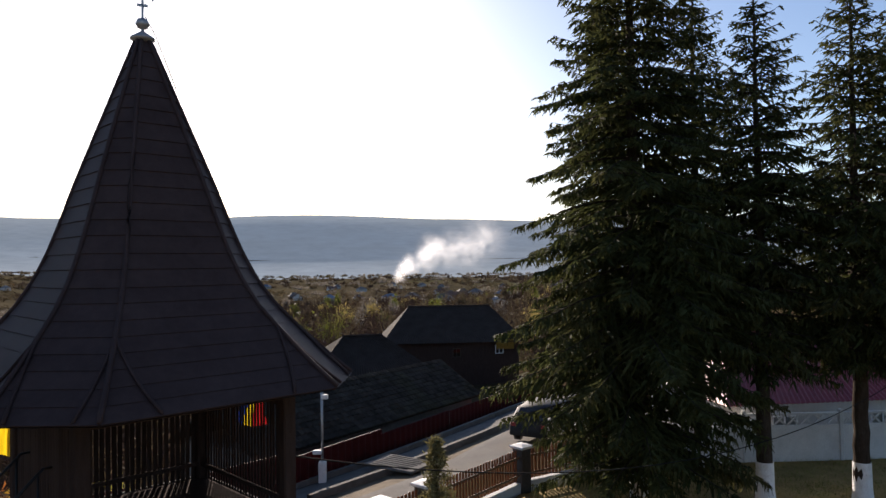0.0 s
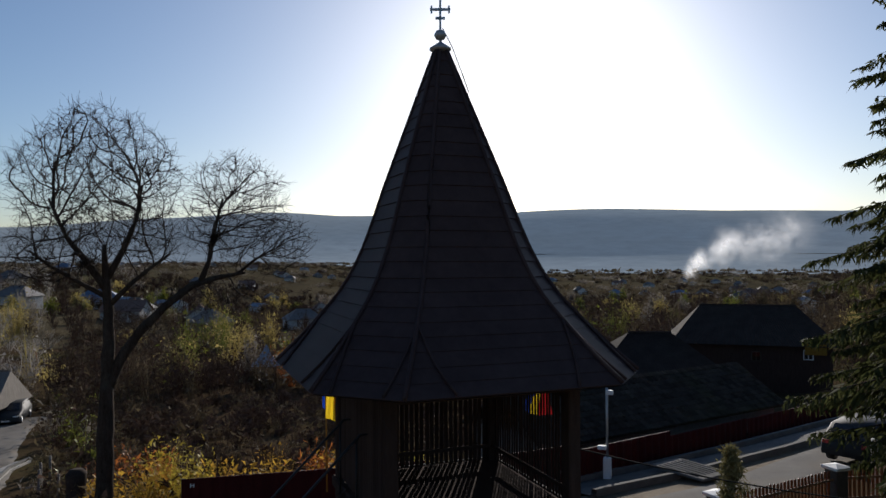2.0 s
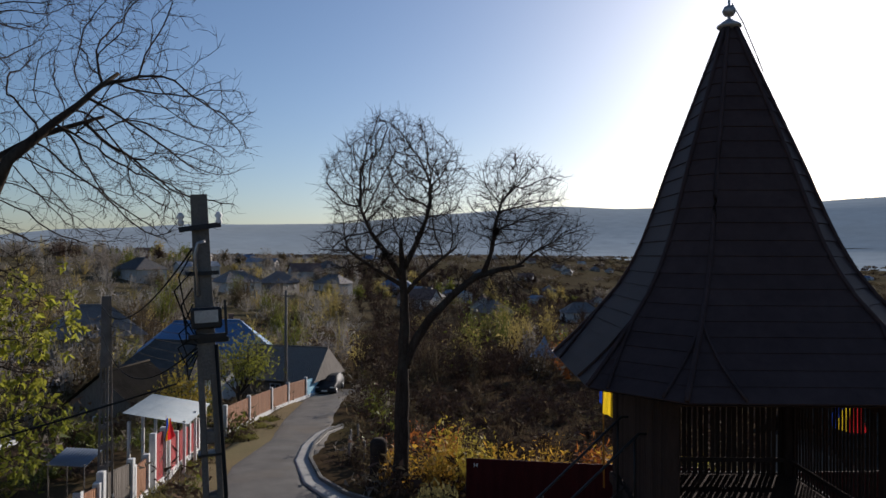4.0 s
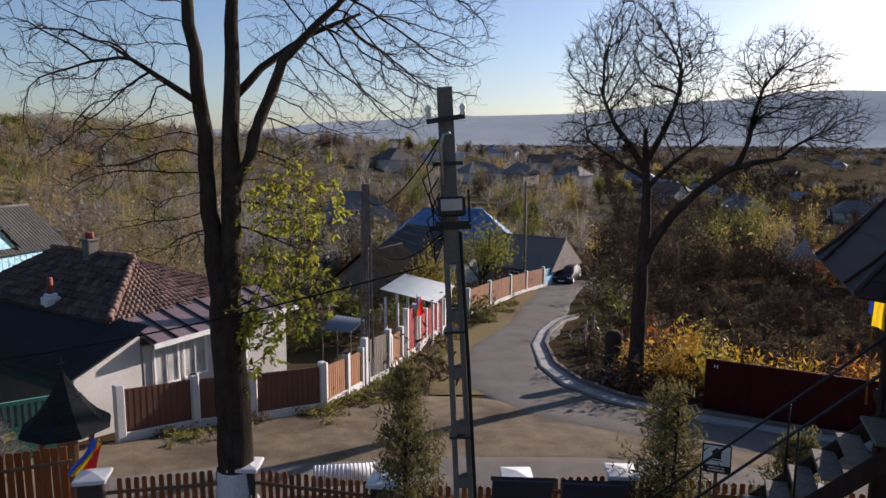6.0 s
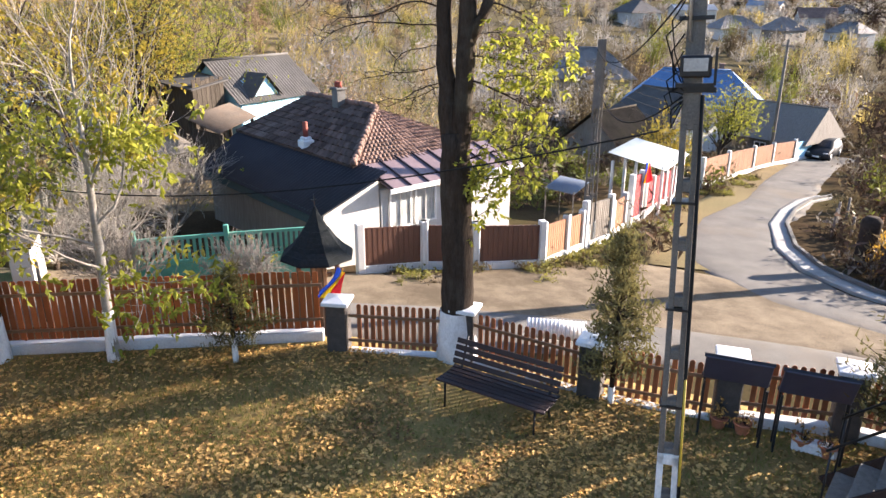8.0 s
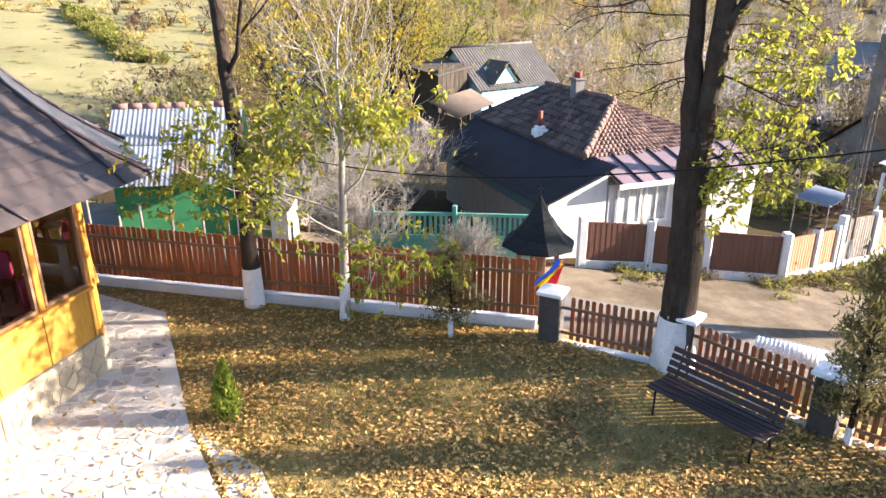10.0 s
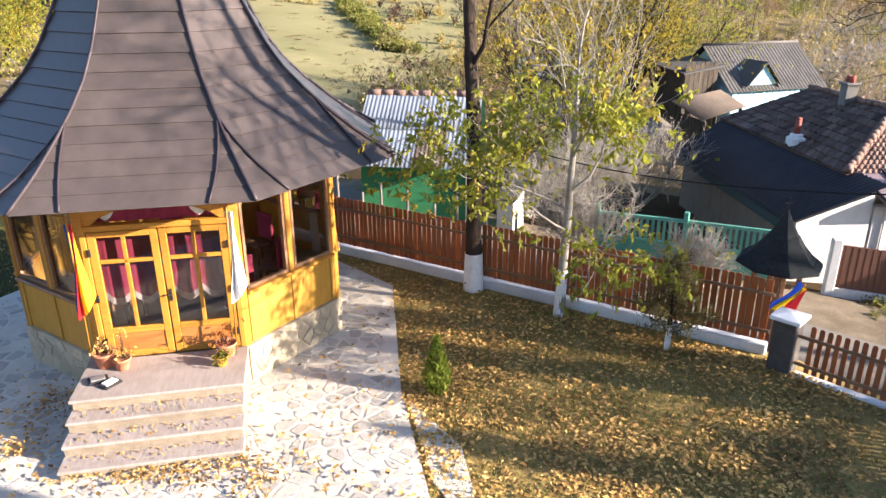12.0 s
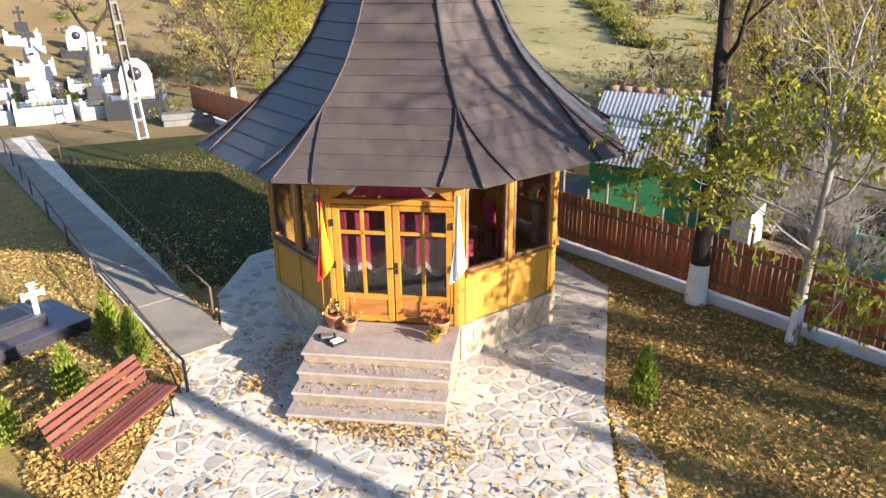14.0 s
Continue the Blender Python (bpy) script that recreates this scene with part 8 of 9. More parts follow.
# fallen leaves and grass in the yard
def litter():
    rnd = random.Random(12)
    leaves, grass = MB(), MB()
    court_in = inside(COURT)
    n = 0
    while n < 56000:
        az, d = rnd.uniform(30, 176), 6.0 + 14.5 * rnd.random() ** 1.2
        x, y = polar(az, d)
        if beyond_fence(x, y) > -0.25:
            continue
        c = noise.noise((x * 0.45, y * 0.45, 3)) + 0.25 * noise.noise((x * 1.7, y * 1.7, 5))
        on = court_in(x, y)
        if az > 141 and d > 13.5 and x < -4.6 and rnd.random() < 0.85:
            continue
        if on and (rnd.random() < 0.96 or (Vector((x, y)) - GAZ).length < 2.95) or not on and rnd.random() > 0.53 + 0.95 * c:
            continue
        z = height(x, y) + (0.065 if on else 0.02) + rnd.uniform(0, 0.03)
        s, a = 0.014 + 0.048 * rnd.random() ** 1.9, rnd.uniform(0, 6.283)
        ca, sa = math.cos(a) * s, math.sin(a) * s
        leaves.add([(x - ca, y - sa, z), (x - sa * 0.6, y + ca * 0.6, z + rnd.uniform(0, 0.03)), (x + ca, y + sa, z + rnd.uniform(-0.005, 0.025)), (x + sa * 0.6, y - ca * 0.6, z + rnd.uniform(0, 0.018))], [(0, 3, 2, 1)])
        n += 1
    for (x0, y0, sx, sy, ang, m) in ((-4.75, -7.35, 1.3, 0.16, 127, 420), (-4.1, -9.6, 0.5, 0.3, 60, 160), (-5.2, -6.1, 0.5, 0.2, 30, 90), (-7.4, -13.0, 0.7, 0.3, 100, 160), (-5.0, -10.2, 0.5, 0.3, 60, 150)):
        for _ in range(m):
            u, w = rnd.gauss(0, sx * 0.6), rnd.gauss(0, sy)
            x, y = x0 + u * math.cos(radians(ang)) - w * math.sin(radians(ang)), y0 + u * math.sin(radians(ang)) + w * math.cos(radians(ang))
            z, s, a = 0.07 + rnd.uniform(0, 0.05), rnd.uniform(0.022, 0.05), rnd.uniform(0, 6.283)
            ca, sa = math.cos(a) * s, math.sin(a) * s
            leaves.add([(x - ca, y - sa, z), (x - sa * 0.6, y + ca * 0.6, z + rnd.uniform(0, 0.03)), (x + ca, y + sa, z), (x + sa * 0.6, y - ca * 0.6, z + rnd.uniform(0, 0.03))], [(0, 3, 2, 1)])
    S = stair.matrix_basis
    for tread, lo, hi in ((0.53, 1.24, 1.5), (0.355, 1.55, 1.8), (0.18, 1.86, 2.1)):
        for _ in range(70):
            q = S @ Vector((lo + (hi - lo) * rnd.random() ** 2.2, rnd.uniform(-1.1, 1.15), tread + rnd.uniform(0.0, 0.02)))
            s, a = rnd.uniform(0.015, 0.035), rnd.uniform(0, 6.283)
            ca, sa = math.cos(a) * s, math.sin(a) * s
            leaves.add([(q.x - ca, q.y - sa, q.z), (q.x - sa * 0.6, q.y + ca * 0.6, q.z + 0.012), (q.x + ca, q.y + sa, q.z + 0.004), (q.x + sa * 0.6, q.y - ca * 0.6, q.z + 0.015)], [(0, 3, 2, 1)])
    n = 0
    while n < 60000:
        az, d = rnd.uniform(-34, 176), 6.5 + 22 * rnd.random() ** 1.1
        if -34 < az < 45 and d < 15:
            continue
        x, y = polar(az, d)
        if beyond_fence(x, y) > -0.2 or court_in(x, y) or noise.noise((x * 0.35, y * 0.35, 8)) < rnd.uniform(-0.7, 0.25):
            continue
        z, a, h = height(x, y), rnd.uniform(0, 6.283), rnd.uniform(0.04, 0.12)
        w = 0.008
        grass.add([(x - w * math.cos(a), y - w * math.sin(a), z), (x + w * math.cos(a), y + w * math.sin(a), z), (x + rnd.gauss(0, 0.04), y + rnd.gauss(0, 0.04), z + h)], [(0, 1, 2)])
        n += 1
    solid("fallen_leaves", leaves, M["leaf_dead"], "brown and yellow fallen leaves over the yard", "leaves", None, "", "stuff")
    solid("grass_tufts", grass, M["blade"], "short thin grass of the yard", "grass", None, "", "stuff")


litter()
# ---- poles and wires ----
def lattice_pole(name, label, base, top, w0, w1, white=0.0, windows=9, solid_from=0.62, rz=0.0):
    """A precast pole: two legs, rungs between them, a solid head."""
    base, top = Vector(base), Vector(top)
    up = (top - base).normalized()
    along = Vector((math.cos(radians(rz)), math.sin(radians(rz)), 0))
    side = up.cross(along).normalized()
    along = side.cross(up)
    lean = Matrix.Translation(base) @ Matrix((along, side, up)).transposed().to_4x4()
    root = thing(name, label, "utility pole", lean)
    H = (top - base).length
    hs = H * solid_from
    wid = lambda z: w0 + (w1 - w0) * z / H
    for s in (-1, 1):
        a, b = wid(0) / 2 - 0.03, wid(hs) / 2 - 0.03
        part("leg", MB().beam((s * a, 0, -0.3), (s * b, 0, hs), 0.17, 0.062, 0, 0.008), M["pole"], root)
    for i in range(windows + 1):
        z = hs * i / windows
        part("rung", MB().box(0, 0, z, wid(z) - 0.06, 0.15, 0.13, 0, None, 0.012), M["pole"], root)
    head = MB()
    a, b = wid(hs) / 2, wid(H) / 2
    head.add([(-a, -0.085, hs), (a, -0.085, hs), (a, 0.085, hs), (-a, 0.085, hs), (-b, -0.07, H), (b, -0.07, H), (b, 0.07, H), (-b, 0.07, H)], [(0, 3, 2, 1), (4, 5, 6, 7), (0, 1, 5, 4), (1, 2, 6, 5), (2, 3, 7, 6), (3, 0, 4, 7)])
    part("head", head, M["pole"], root)
    if white:
        for s in (-1, 1):
            part("limewash", MB().beam((s * (wid(0) / 2 - 0.03), 0, -0.2), (s * (wid(white) / 2 - 0.03), 0, white), 0.18, 0.072), M["lime"], root, "white limewashed foot")
        part("limewash", MB().box(0, 0, white * 0.96, wid(white) + 0.01, 0.18, 0.14), M["lime"], root, "white limewashed band")
    return root


pole = lattice_pole("utility_pole", "tall leaning precast concrete utility pole with a lamp box", (-6.59, 3.58, 0), (-6.78, 3.26, 6.9), 0.25, 0.16, 1.25, 8, 0.74, 63)
arm = part("crossarm", MB().beam((-0.2, -0.1, 6.56), (0.2, -0.1, 6.6), 0.05, 0.05), M["black"], pole, "black steel crossarm")
for x in (-0.18, 0.18):
    part("insulator", MB().lathe([(0.02, 6.6), (0.035, 6.63), (0.02, 6.66), (0.04, 6.69), (0.015, 6.73)], 8, x, -0.1, 0), M["white"], arm, "white porcelain insulator")
part("crossarm", MB().beam((-0.22, -0.1, 5.45), (0.22, -0.1, 5.45), 0.05, 0.05), M["black"], pole)
part("crossarm", MB().beam((-0.16, -0.1, 6.12), (0.16, -0.1, 6.12), 0.04, 0.04), M["black"], pole)
lamp = part("floodlight", MB().box(0.02, -0.2, 5.68, 0.29, 0.1, 0.21, 0, None, 0.02), M["black"], pole, "black box floodlight")
part("glass_plate", MB().box(0.02, -0.255, 5.70, 0.22, 0.012, 0.12), M["steel"], lamp)
part("bracket", MB().beam((-0.16, -0.16, 5.5), (0.2, -0.16, 5.5), 0.03, 0.04).beam((0.2, -0.2, 5.5), (0.2, -0.2, 5.85), 0.025, 0.025), M["black"], lamp)
part("conduit", MB().tube([(0.1, -0.11, 5.4), (0.12, -0.12, 4.0), (0.13, -0.13, 2.0), (0.15, -0.12, 0.1)], 0.022, 6), M["wire"], pole, "black cable down the pole")
part("sleeve", MB().tube([(0.13, -0.14, 2.3), (0.14, -0.14, 0.9)], 0.016, 6), M["yellow_tape"], pole, "yellow cable sleeve")
part("lamp_arm", MB().tube([(-0.05, -0.1, 5.9), (-0.06, -0.12, 6.3), (-0.03, -0.14, 6.42), (0.04, -0.12, 6.44)], 0.018, 6), M["steel"], pole)
for z in (1.9, 3.1, 4.3):
    part("strap", MB().box(0, 0, z, 0.26, 0.19, 0.025), M["black"], pole)
for i in range(7):
    a = i * 1.7
    part("loose_wire", MB().tube([(-0.1, -0.12, 6.3 - i * 0.16), (-0.22 - 0.05 * math.sin(a), -0.15, 6.1 - i * 0.14), (-0.18, -0.14, 5.8 - i * 0.12), (-0.08, -0.12, 5.5 - i * 0.03)], 0.008, 4), M["wire"], pole)

for dx, dy in ((0, 0), (-0.35, 0.3)):
    lattice_pole("utility_pole", "far precast concrete utility pole at the roadside", (-22.6 + dx, 7.85 + dy, -2.1), (-22.75 + dx * 0.4, 7.95 + dy * 0.4, 5.0), 0.34, 0.2, 0.9, 8, 0.7, 70)
lattice_pole("utility_pole", "whitefooted precast concrete pole before the cemetery", (-9.29, -30.4, 0), (-8.9, -30.6, 8.2), 0.46, 0.24, 1.9, 8, 0.75, 12)
wood_pole = thing("wooden_pole", "thin wooden wire pole down the lane", "utility pole", pose(-44.6, 28.2, -4.8))
part("shaft", MB().tube([(0, 0, -0.5), (0, 0, 8.5)], [0.13, 0.09], 8), M["grey_wood"], wood_pole)
part("crossarm", MB().box(0, 0, 8.1, 1.4, 0.1, 0.1), M["grey_wood"], wood_pole)


def wire(a, b, sag, r=0.012, label="slack black overhead cable"):
    a, b = Vector(a), Vector(b)
    pts = [a.lerp(b, i / 16) - Vector((0, 0, sag * 4 * (i / 16) * (1 - i / 16))) for i in range(17)]
    solid("overhead_cable", MB().tube(pts, r, 4), M["wire"], label, "cable", None, "overhead cables")


wire((-2.1, 9.1, 3.9), (11.5, 18.2, 3.1), 1.0, 0.01)
for i in range(6):
    wire((-22.7 + 0.1 * i, 8.0, 4.6 - 0.25 * i), (-44.6 - 0.2 * i, 28.2 + 0.2 * i, 3.3 - 0.1 * i), 1.2 + 0.25 * i, 0.007)
wire((-6.78, 3.3, 6.5), (-22.6, 7.8, 4.7), 0.6, 0.012)
wire((-6.78, 3.3, 5.4), (-22.6, 7.8, 3.9), 0.8, 0.012)
wire((-6.9, 3.1, 5.0), (-17.0, -9.5, 2.6), 0.7, 0.01)
wire((-44.6, 28.2, 3.4), (-42, 62, -0.5), 0.8, 0.008)

cctv = thing("camera_post", "thin metal camera post on a white concrete foot", "post", pose(-4.39, 25.2, -1.5))
part("foot", MB().box(0, 0, 0.4, 0.26, 0.26, 1.0, 0, None, 0.03), M["lime"], cctv, "white concrete foot")
part("mast", MB().tube([(0, 0, 0.8), (0, 0, 3.4)], 0.045, 8), M["steel"], cctv)
part("camera_box", MB().box(0.12, -0.1, 3.2, 0.24, 0.14, 0.16, 0, None, 0.02), M["white"], cctv)
part("camera_box", MB().box(-0.16, -0.1, 1.25, 0.3, 0.16, 0.14, 0, None, 0.02), M["white"], cctv)


# ---- benches, boards, pots ----
def bench(at, L, mat, label, back_slats=4, seat_slats=5, low=0.45):
    root = thing("park_bench", label, "bench", at, "yard benches")
    for i in range(seat_slats):
        part("seat_slat", MB().box(0, -0.24 + i * 0.105, low + 0.012 * math.cos(i), L, 0.085, 0.032, 0, None, 0.006), mat, root)
    for i in range(back_slats):
        part("back_slat", MB().box(0, 0, 0, L, 0.03, 0.085, 0, pose(0, 0.27 + 0.045 * i, low + 0.12 + 0.105 * i, -22), 0.006), mat, root)
    for x in (-L / 2 + 0.16, L / 2 - 0.16):
        leg = part("leg_frame", MB().tube([(x, -0.26, 0), (x, -0.25, low - 0.02), (x, 0.24, low - 0.02), (x, 0.30, low + 0.05), (x, 0.48, low + 0.52)], 0.02, 6), M["black"], root, "thin black metal leg frame")
        part("rear_leg", MB().tube([(x, 0.22, low - 0.02), (x, 0.34, 0)], 0.02, 6), M["black"], leg)
    return root


bench(pose(-1.93, -9.42, 0.02, 0, 0, 212.8), 1.85, M["bench"], "reddish slatted bench with a sloping backrest on the grass", 4, 5)
hung_flag("tricolour_flag", "blue, yellow and red flag at the gate down the lane", pose(-27.02, 11.84, -0.1, 0, 0, 60), [M["flag_blue"], M["flag_yellow"], M["flag_red"], M["flag_red"]], 0.42, 0.85, [(-0.1, 0, 0.1), (-0.1, 0, -1.2), (-0.1, 0, -2.7)], 0.05)
bench(pose(-9.55, 2.05, 0.0, 0, 0, 51), 1.9, M["bench_dark"], "dark slatted bench under the old tree", 4, 6)


def board(a, b, label):
    a, b = Vector(a), Vector(b)
    m = (a + b) / 2
    L = (b - a).length
    root = thing("notice_board", label, "notice board", pose(m.x, m.y, 0, 0, 0, math.degrees(math.atan2(b.y - a.y, b.x - a.x))), "notice boards")
    part("panel", MB().box(0, 0, 0, L, 0.04, 0.6, 0, pose(0, 0.05, 1.13, 32), 0.01), M["board"], root)
    part("panel_frame", MB().box(0, 0.012, 0.27, L + 0.04, 0.05, 0.03, 0, pose(0, 0.05, 1.15, 32)).box(0, 0.012, -0.27, L + 0.04, 0.05, 0.03, 0, pose(0, 0.05, 1.15, 32)), M["black"], root)
    for x in (-L / 2 + 0.03, L / 2 - 0.03):
        for y in (-0.05, 0.22):
            part("leg", MB().beam((x, y, 0), (x, y, 1.0 if y > 0 else 0.95), 0.035, 0.035), M["black"], root)


board((-8.68, 5.0), (-8.24, 5.8), "dark blue-black sloping notice board on thin legs")
board((-8.14, 5.9), (-7.68, 6.72), "dark blue-black sloping notice board on thin legs")


def pot(at, r, plant, seed, label, mat="terracotta", stem=0.2):
    rnd = random.Random(seed)
    root = thing("flower_pot", label, "flower pot", at, "flower pots")
    part("pot", MB().lathe([(r * 0.62, 0), (r * 0.7, 0.02), (r * 0.95, r * 1.3), (r * 1.08, r * 1.32), (r * 1.08, r * 1.5), (r * 0.95, r * 1.5), (r * 0.9, r * 1.36)], 16), M[mat], root)
    tips = [Vector((rnd.gauss(0, r * 0.6), rnd.gauss(0, r * 0.6), r * 1.6 + abs(rnd.gauss(0, stem * 0.6)))) for _ in range(26)]
    st = MB()
    for t in tips:
        st.tube([(t.x * 0.2, t.y * 0.2, r * 1.3), t * 0.8, t], [0.006, 0.005, 0.003], 3, 0, True, False)
    tagged(part("stem_tuft", st, M["twig"], root), "", "", "", "stuff")
    part("foliage", leaf_cloud(rnd, tips, 150, 0.05, 0.04), M[plant], root)


G = gaz.matrix_basis
for x, y, r, p, s in ((AP + 0.28, -1.0, 0.17, "leaf_dead", 1), (AP + 0.42, -0.72, 0.13, "leaf_dead", 2), (AP + 0.33, 0.82, 0.16, "leaf_rust", 3)):
    pot(G @ pose(x, y, 0.70), r, p, s, "terracotta pot of fading flowers on the landing")
pot(G @ pose(AP + 0.62, 0.76, 0.70), 0.11, "leaf_green", 4, "pale yellow pot of a green plant on the landing", "honey_side", 0.1)
for i, (x, y) in enumerate(((-8.78, 5.42), (-8.58, 5.7), (-8.1, 6.35), (-7.88, 6.62))):
    pot(spot(x, y), 0.13, "leaf_dead", 10 + i, "terracotta pot of dry flowers under the notice boards")
solid("trough", MB().box(0, 0, 0.09, 0.6, 0.22, 0.18, 0, None, 0.03), M["white"], "white planter trough on the ground", "planter", spot(-8.0, 6.5, 55))
for i, (x, y, c) in enumerate(((AP + 0.72, -1.02, "steel"), (AP + 0.86, -0.82, "white"))):
    tray = thing("tray", "small dark tray lying on the landing", "tray", G @ pose(x, y, 0.70, 0, 0, 20 + 30 * i), "trays")
    part("dish", MB().box(0, 0, 0.02, 0.2, 0.28, 0.04, 0, None, 0.008), M["black"], tray)
    part("contents", MB().box(0, 0, 0.045, 0.13, 0.2, 0.03, 0, None, 0.01), M[c], tray)

# the picture sign on the fence; its small text stays as bars
sign = thing("picture_sign", "white and black sign with a house pictogram", "sign", pose(-7.0, 7.78, 1.82, 0, 0, 44))
part("plate", MB().box(0, 0, 0, 0.40, 0.02, 0.44, 0, None, 0.004), M["black"], sign)
part("field", MB().box(0, -0.013, 0.05, 0.36, 0.008, 0.29), M["white"], sign, "white upper field")
part("pictogram", MB().add([(-0.06, -0.019, 0.0), (0.06, -0.019, 0.0), (0.06, -0.019, 0.1), (0.085, -0.019, 0.1), (0, -0.019, 0.17), (-0.085, -0.019, 0.1), (-0.06, -0.019, 0.1)], [(0, 1, 2, 3, 4, 5, 6)]).box(0, -0.02, -0.02, 0.15, 0.003, 0.015), M["black"], sign)
for z in (-0.135, -0.175):
    part("text_bar", MB().box(0, -0.013, z, 0.2 - (z + 0.1) * 0.5, 0.006, 0.018), M["white"], sign)
part("post", MB().box(0, 0.03, -0.85, 0.05, 0.04, 2.0), M["brown"], sign)
mark = solid("fence_mark", MB().box(-0.05, 0, 0, 0.02, 0.01, 0.12).box(0.05, 0, 0, 0.02, 0.01, 0.12).box(0, 0, 0, 0.1, 0.01, 0.02), M["white"], "small white plate mark on the red sheet fence", "mark", pose(-15.62, 17.08, height(-15.6, 17.0) + 1.42, 0, 0, 24))

# white ribbed drain pipe beyond the picket fence
pipe = thing("drain_pipe", "white ribbed drain pipe lying by the street", "pipe", pose(-13.2, 4.1, -0.62, 0, 0, 72))
part("tube", MB().tube([(-0.62, 0, 0.2), (0.62, 0, 0.2)], 0.21, 18), M["white"], pipe)
for i in range(16):
    part("rib", MB().tube([(-0.6 + i * 0.08, 0, 0.2), (-0.57 + i * 0.08, 0, 0.2)], 0.217, 18), M["white"], pipe)


# ---- handrails of the footpath ----
def handrail(pts, label):
    a = Vector(pts[0])
    root = thing("handrail", label, "handrail", pose(a.x, a.y, 0), "footpath handrails")
    loc = [Vector(p) - a for p in pts]
    part("rail", MB().tube([(p.x, p.y, 0.62) for p in loc], 0.022, 6), M["rust"], root)
    for p, q in zip(loc, loc[1:]):
        n = max(1, int((q - p).length / 2.2))
        for i in range(n):
            c = p.lerp(q, i / n)
            part("post", MB().box(c.x, c.y, 0.26, 0.045, 0.045, 0.72, 0, None, 0.006), M["rust"], root)


handrail([(-3.15, -10.15), (-3.25, -13.0), (-3.35, -16.0), (-3.8, -24.0), (-4.5, -33.0)], "rusty low handrail beside the footpath")
handrail([(-4.64, -12.6), (-4.9, -17.0), (-5.4, -24.0), (-6.0, -31.5)], "rusty low handrail along the shaded grass")
low = thing("low_rail", "bent rusty rail at the head of the footpath", "handrail", pose(-3.05, -10.2, 0))
part("rail", MB().tube([(0, 0, 0), (0.05, -0.2, 0.45), (0.4, -0.3, 0.5), (0.5, -0.25, 0.05)], 0.02, 6), M["rust"], low)


# ---- graves ----
def orthodox_cross(root, x, y, z, h, mat, label=""):
    t = h * 0.16
    mb = MB().box(x, y, z + h / 2, t, t * 0.8, h, 0, None, 0.02).box(x, y, z + h * 0.66, h * 0.62, t * 0.78, t, 0, None, 0.02)
    for s in (-1, 1):
        mb.box(x + s * h * 0.31, y, z + h * 0.66, t * 0.6, t * 0.76, t * 1.7, 0, None, 0.02)
    mb.box(x, y, z + h, t * 1.7, t * 0.76, t * 0.6, 0, None, 0.02)
    return part("cross", mb, mat, root, label)


def grave(x, y, rz, w, d, h, body, stone, head, label, top="cross", seed=0):
    root = thing("grave", label, "grave", spot(x, y, rz), "graves of the cemetery")
    part("kerb", MB().box(0, 0, h / 2 - 0.15, w, d, h + 0.3, 0, None, 0.02), M[body], root)
    part("bed", MB().box(0, -0.1, h + 0.02, w * 0.72, d * 0.6, 0.06, 0, None, 0.02), M["granite"], root)
    if top == "arch":
        pr = [(-0.55, 0), (-0.55, 0.75), (-0.42, 1.1), (-0.15, 1.32), (0.15, 1.32), (0.42, 1.1), (0.55, 0.75), (0.55, 0)]
        n = len(pr)
        v = [(px * head, d * 0.36, h + pz * head) for px, pz in pr] + [(px * head, d * 0.36 + 0.18, h + pz * head) for px, pz in pr]
        part("headstone", MB().add(v, [tuple(range(n)), tuple(reversed(range(n, 2 * n)))] + [((k + 1) % n, k, n + k, n + (k + 1) % n) for k in range(n)]), M[stone], root)
        part("medallion", MB().tube([(0, d * 0.36 - 0.03, h + 0.8 * head), (0, d * 0.36, h + 0.8 * head)], 0.24 * head, 16), M["granite"], root, "dark round medallion")
    else:
        part("headstone", MB().box(0, d * 0.38, h + 0.35 * head, 0.7 * head, 0.2, 0.7 * head, 0, None, 0.03).box(0, d * 0.38, h + 0.05, 0.95 * head, 0.3, 0.12, 0, None, 0.02), M[stone], root)
        orthodox_cross(root, 0, d * 0.38, h + 0.68 * head, 0.85 * head, M[stone])
    rnd = random.Random(seed)
    for sx in (-1, 1):
        part("lantern", MB().box(sx * w * 0.4, -d * 0.4, h + 0.14, 0.16, 0.16, 0.3, 0, None, 0.02), M["granite" if stone == "marble" else "marble"], root)
        part("corner_post", MB().box(sx * (w / 2 - 0.08), -d / 2 + 0.08, h + 0.2, 0.13, 0.13, 0.5, 0, None, 0.02), M[body], root)
    part("flowers", leaf_cloud(rnd, [Vector((rnd.uniform(-w * 0.25, w * 0.25), -d * 0.3 + rnd.uniform(-0.2, 0.2), h + 0.15)) for _ in range(8)], 120, 0.09, 0.08), M["leaf_green"], root)
    return root


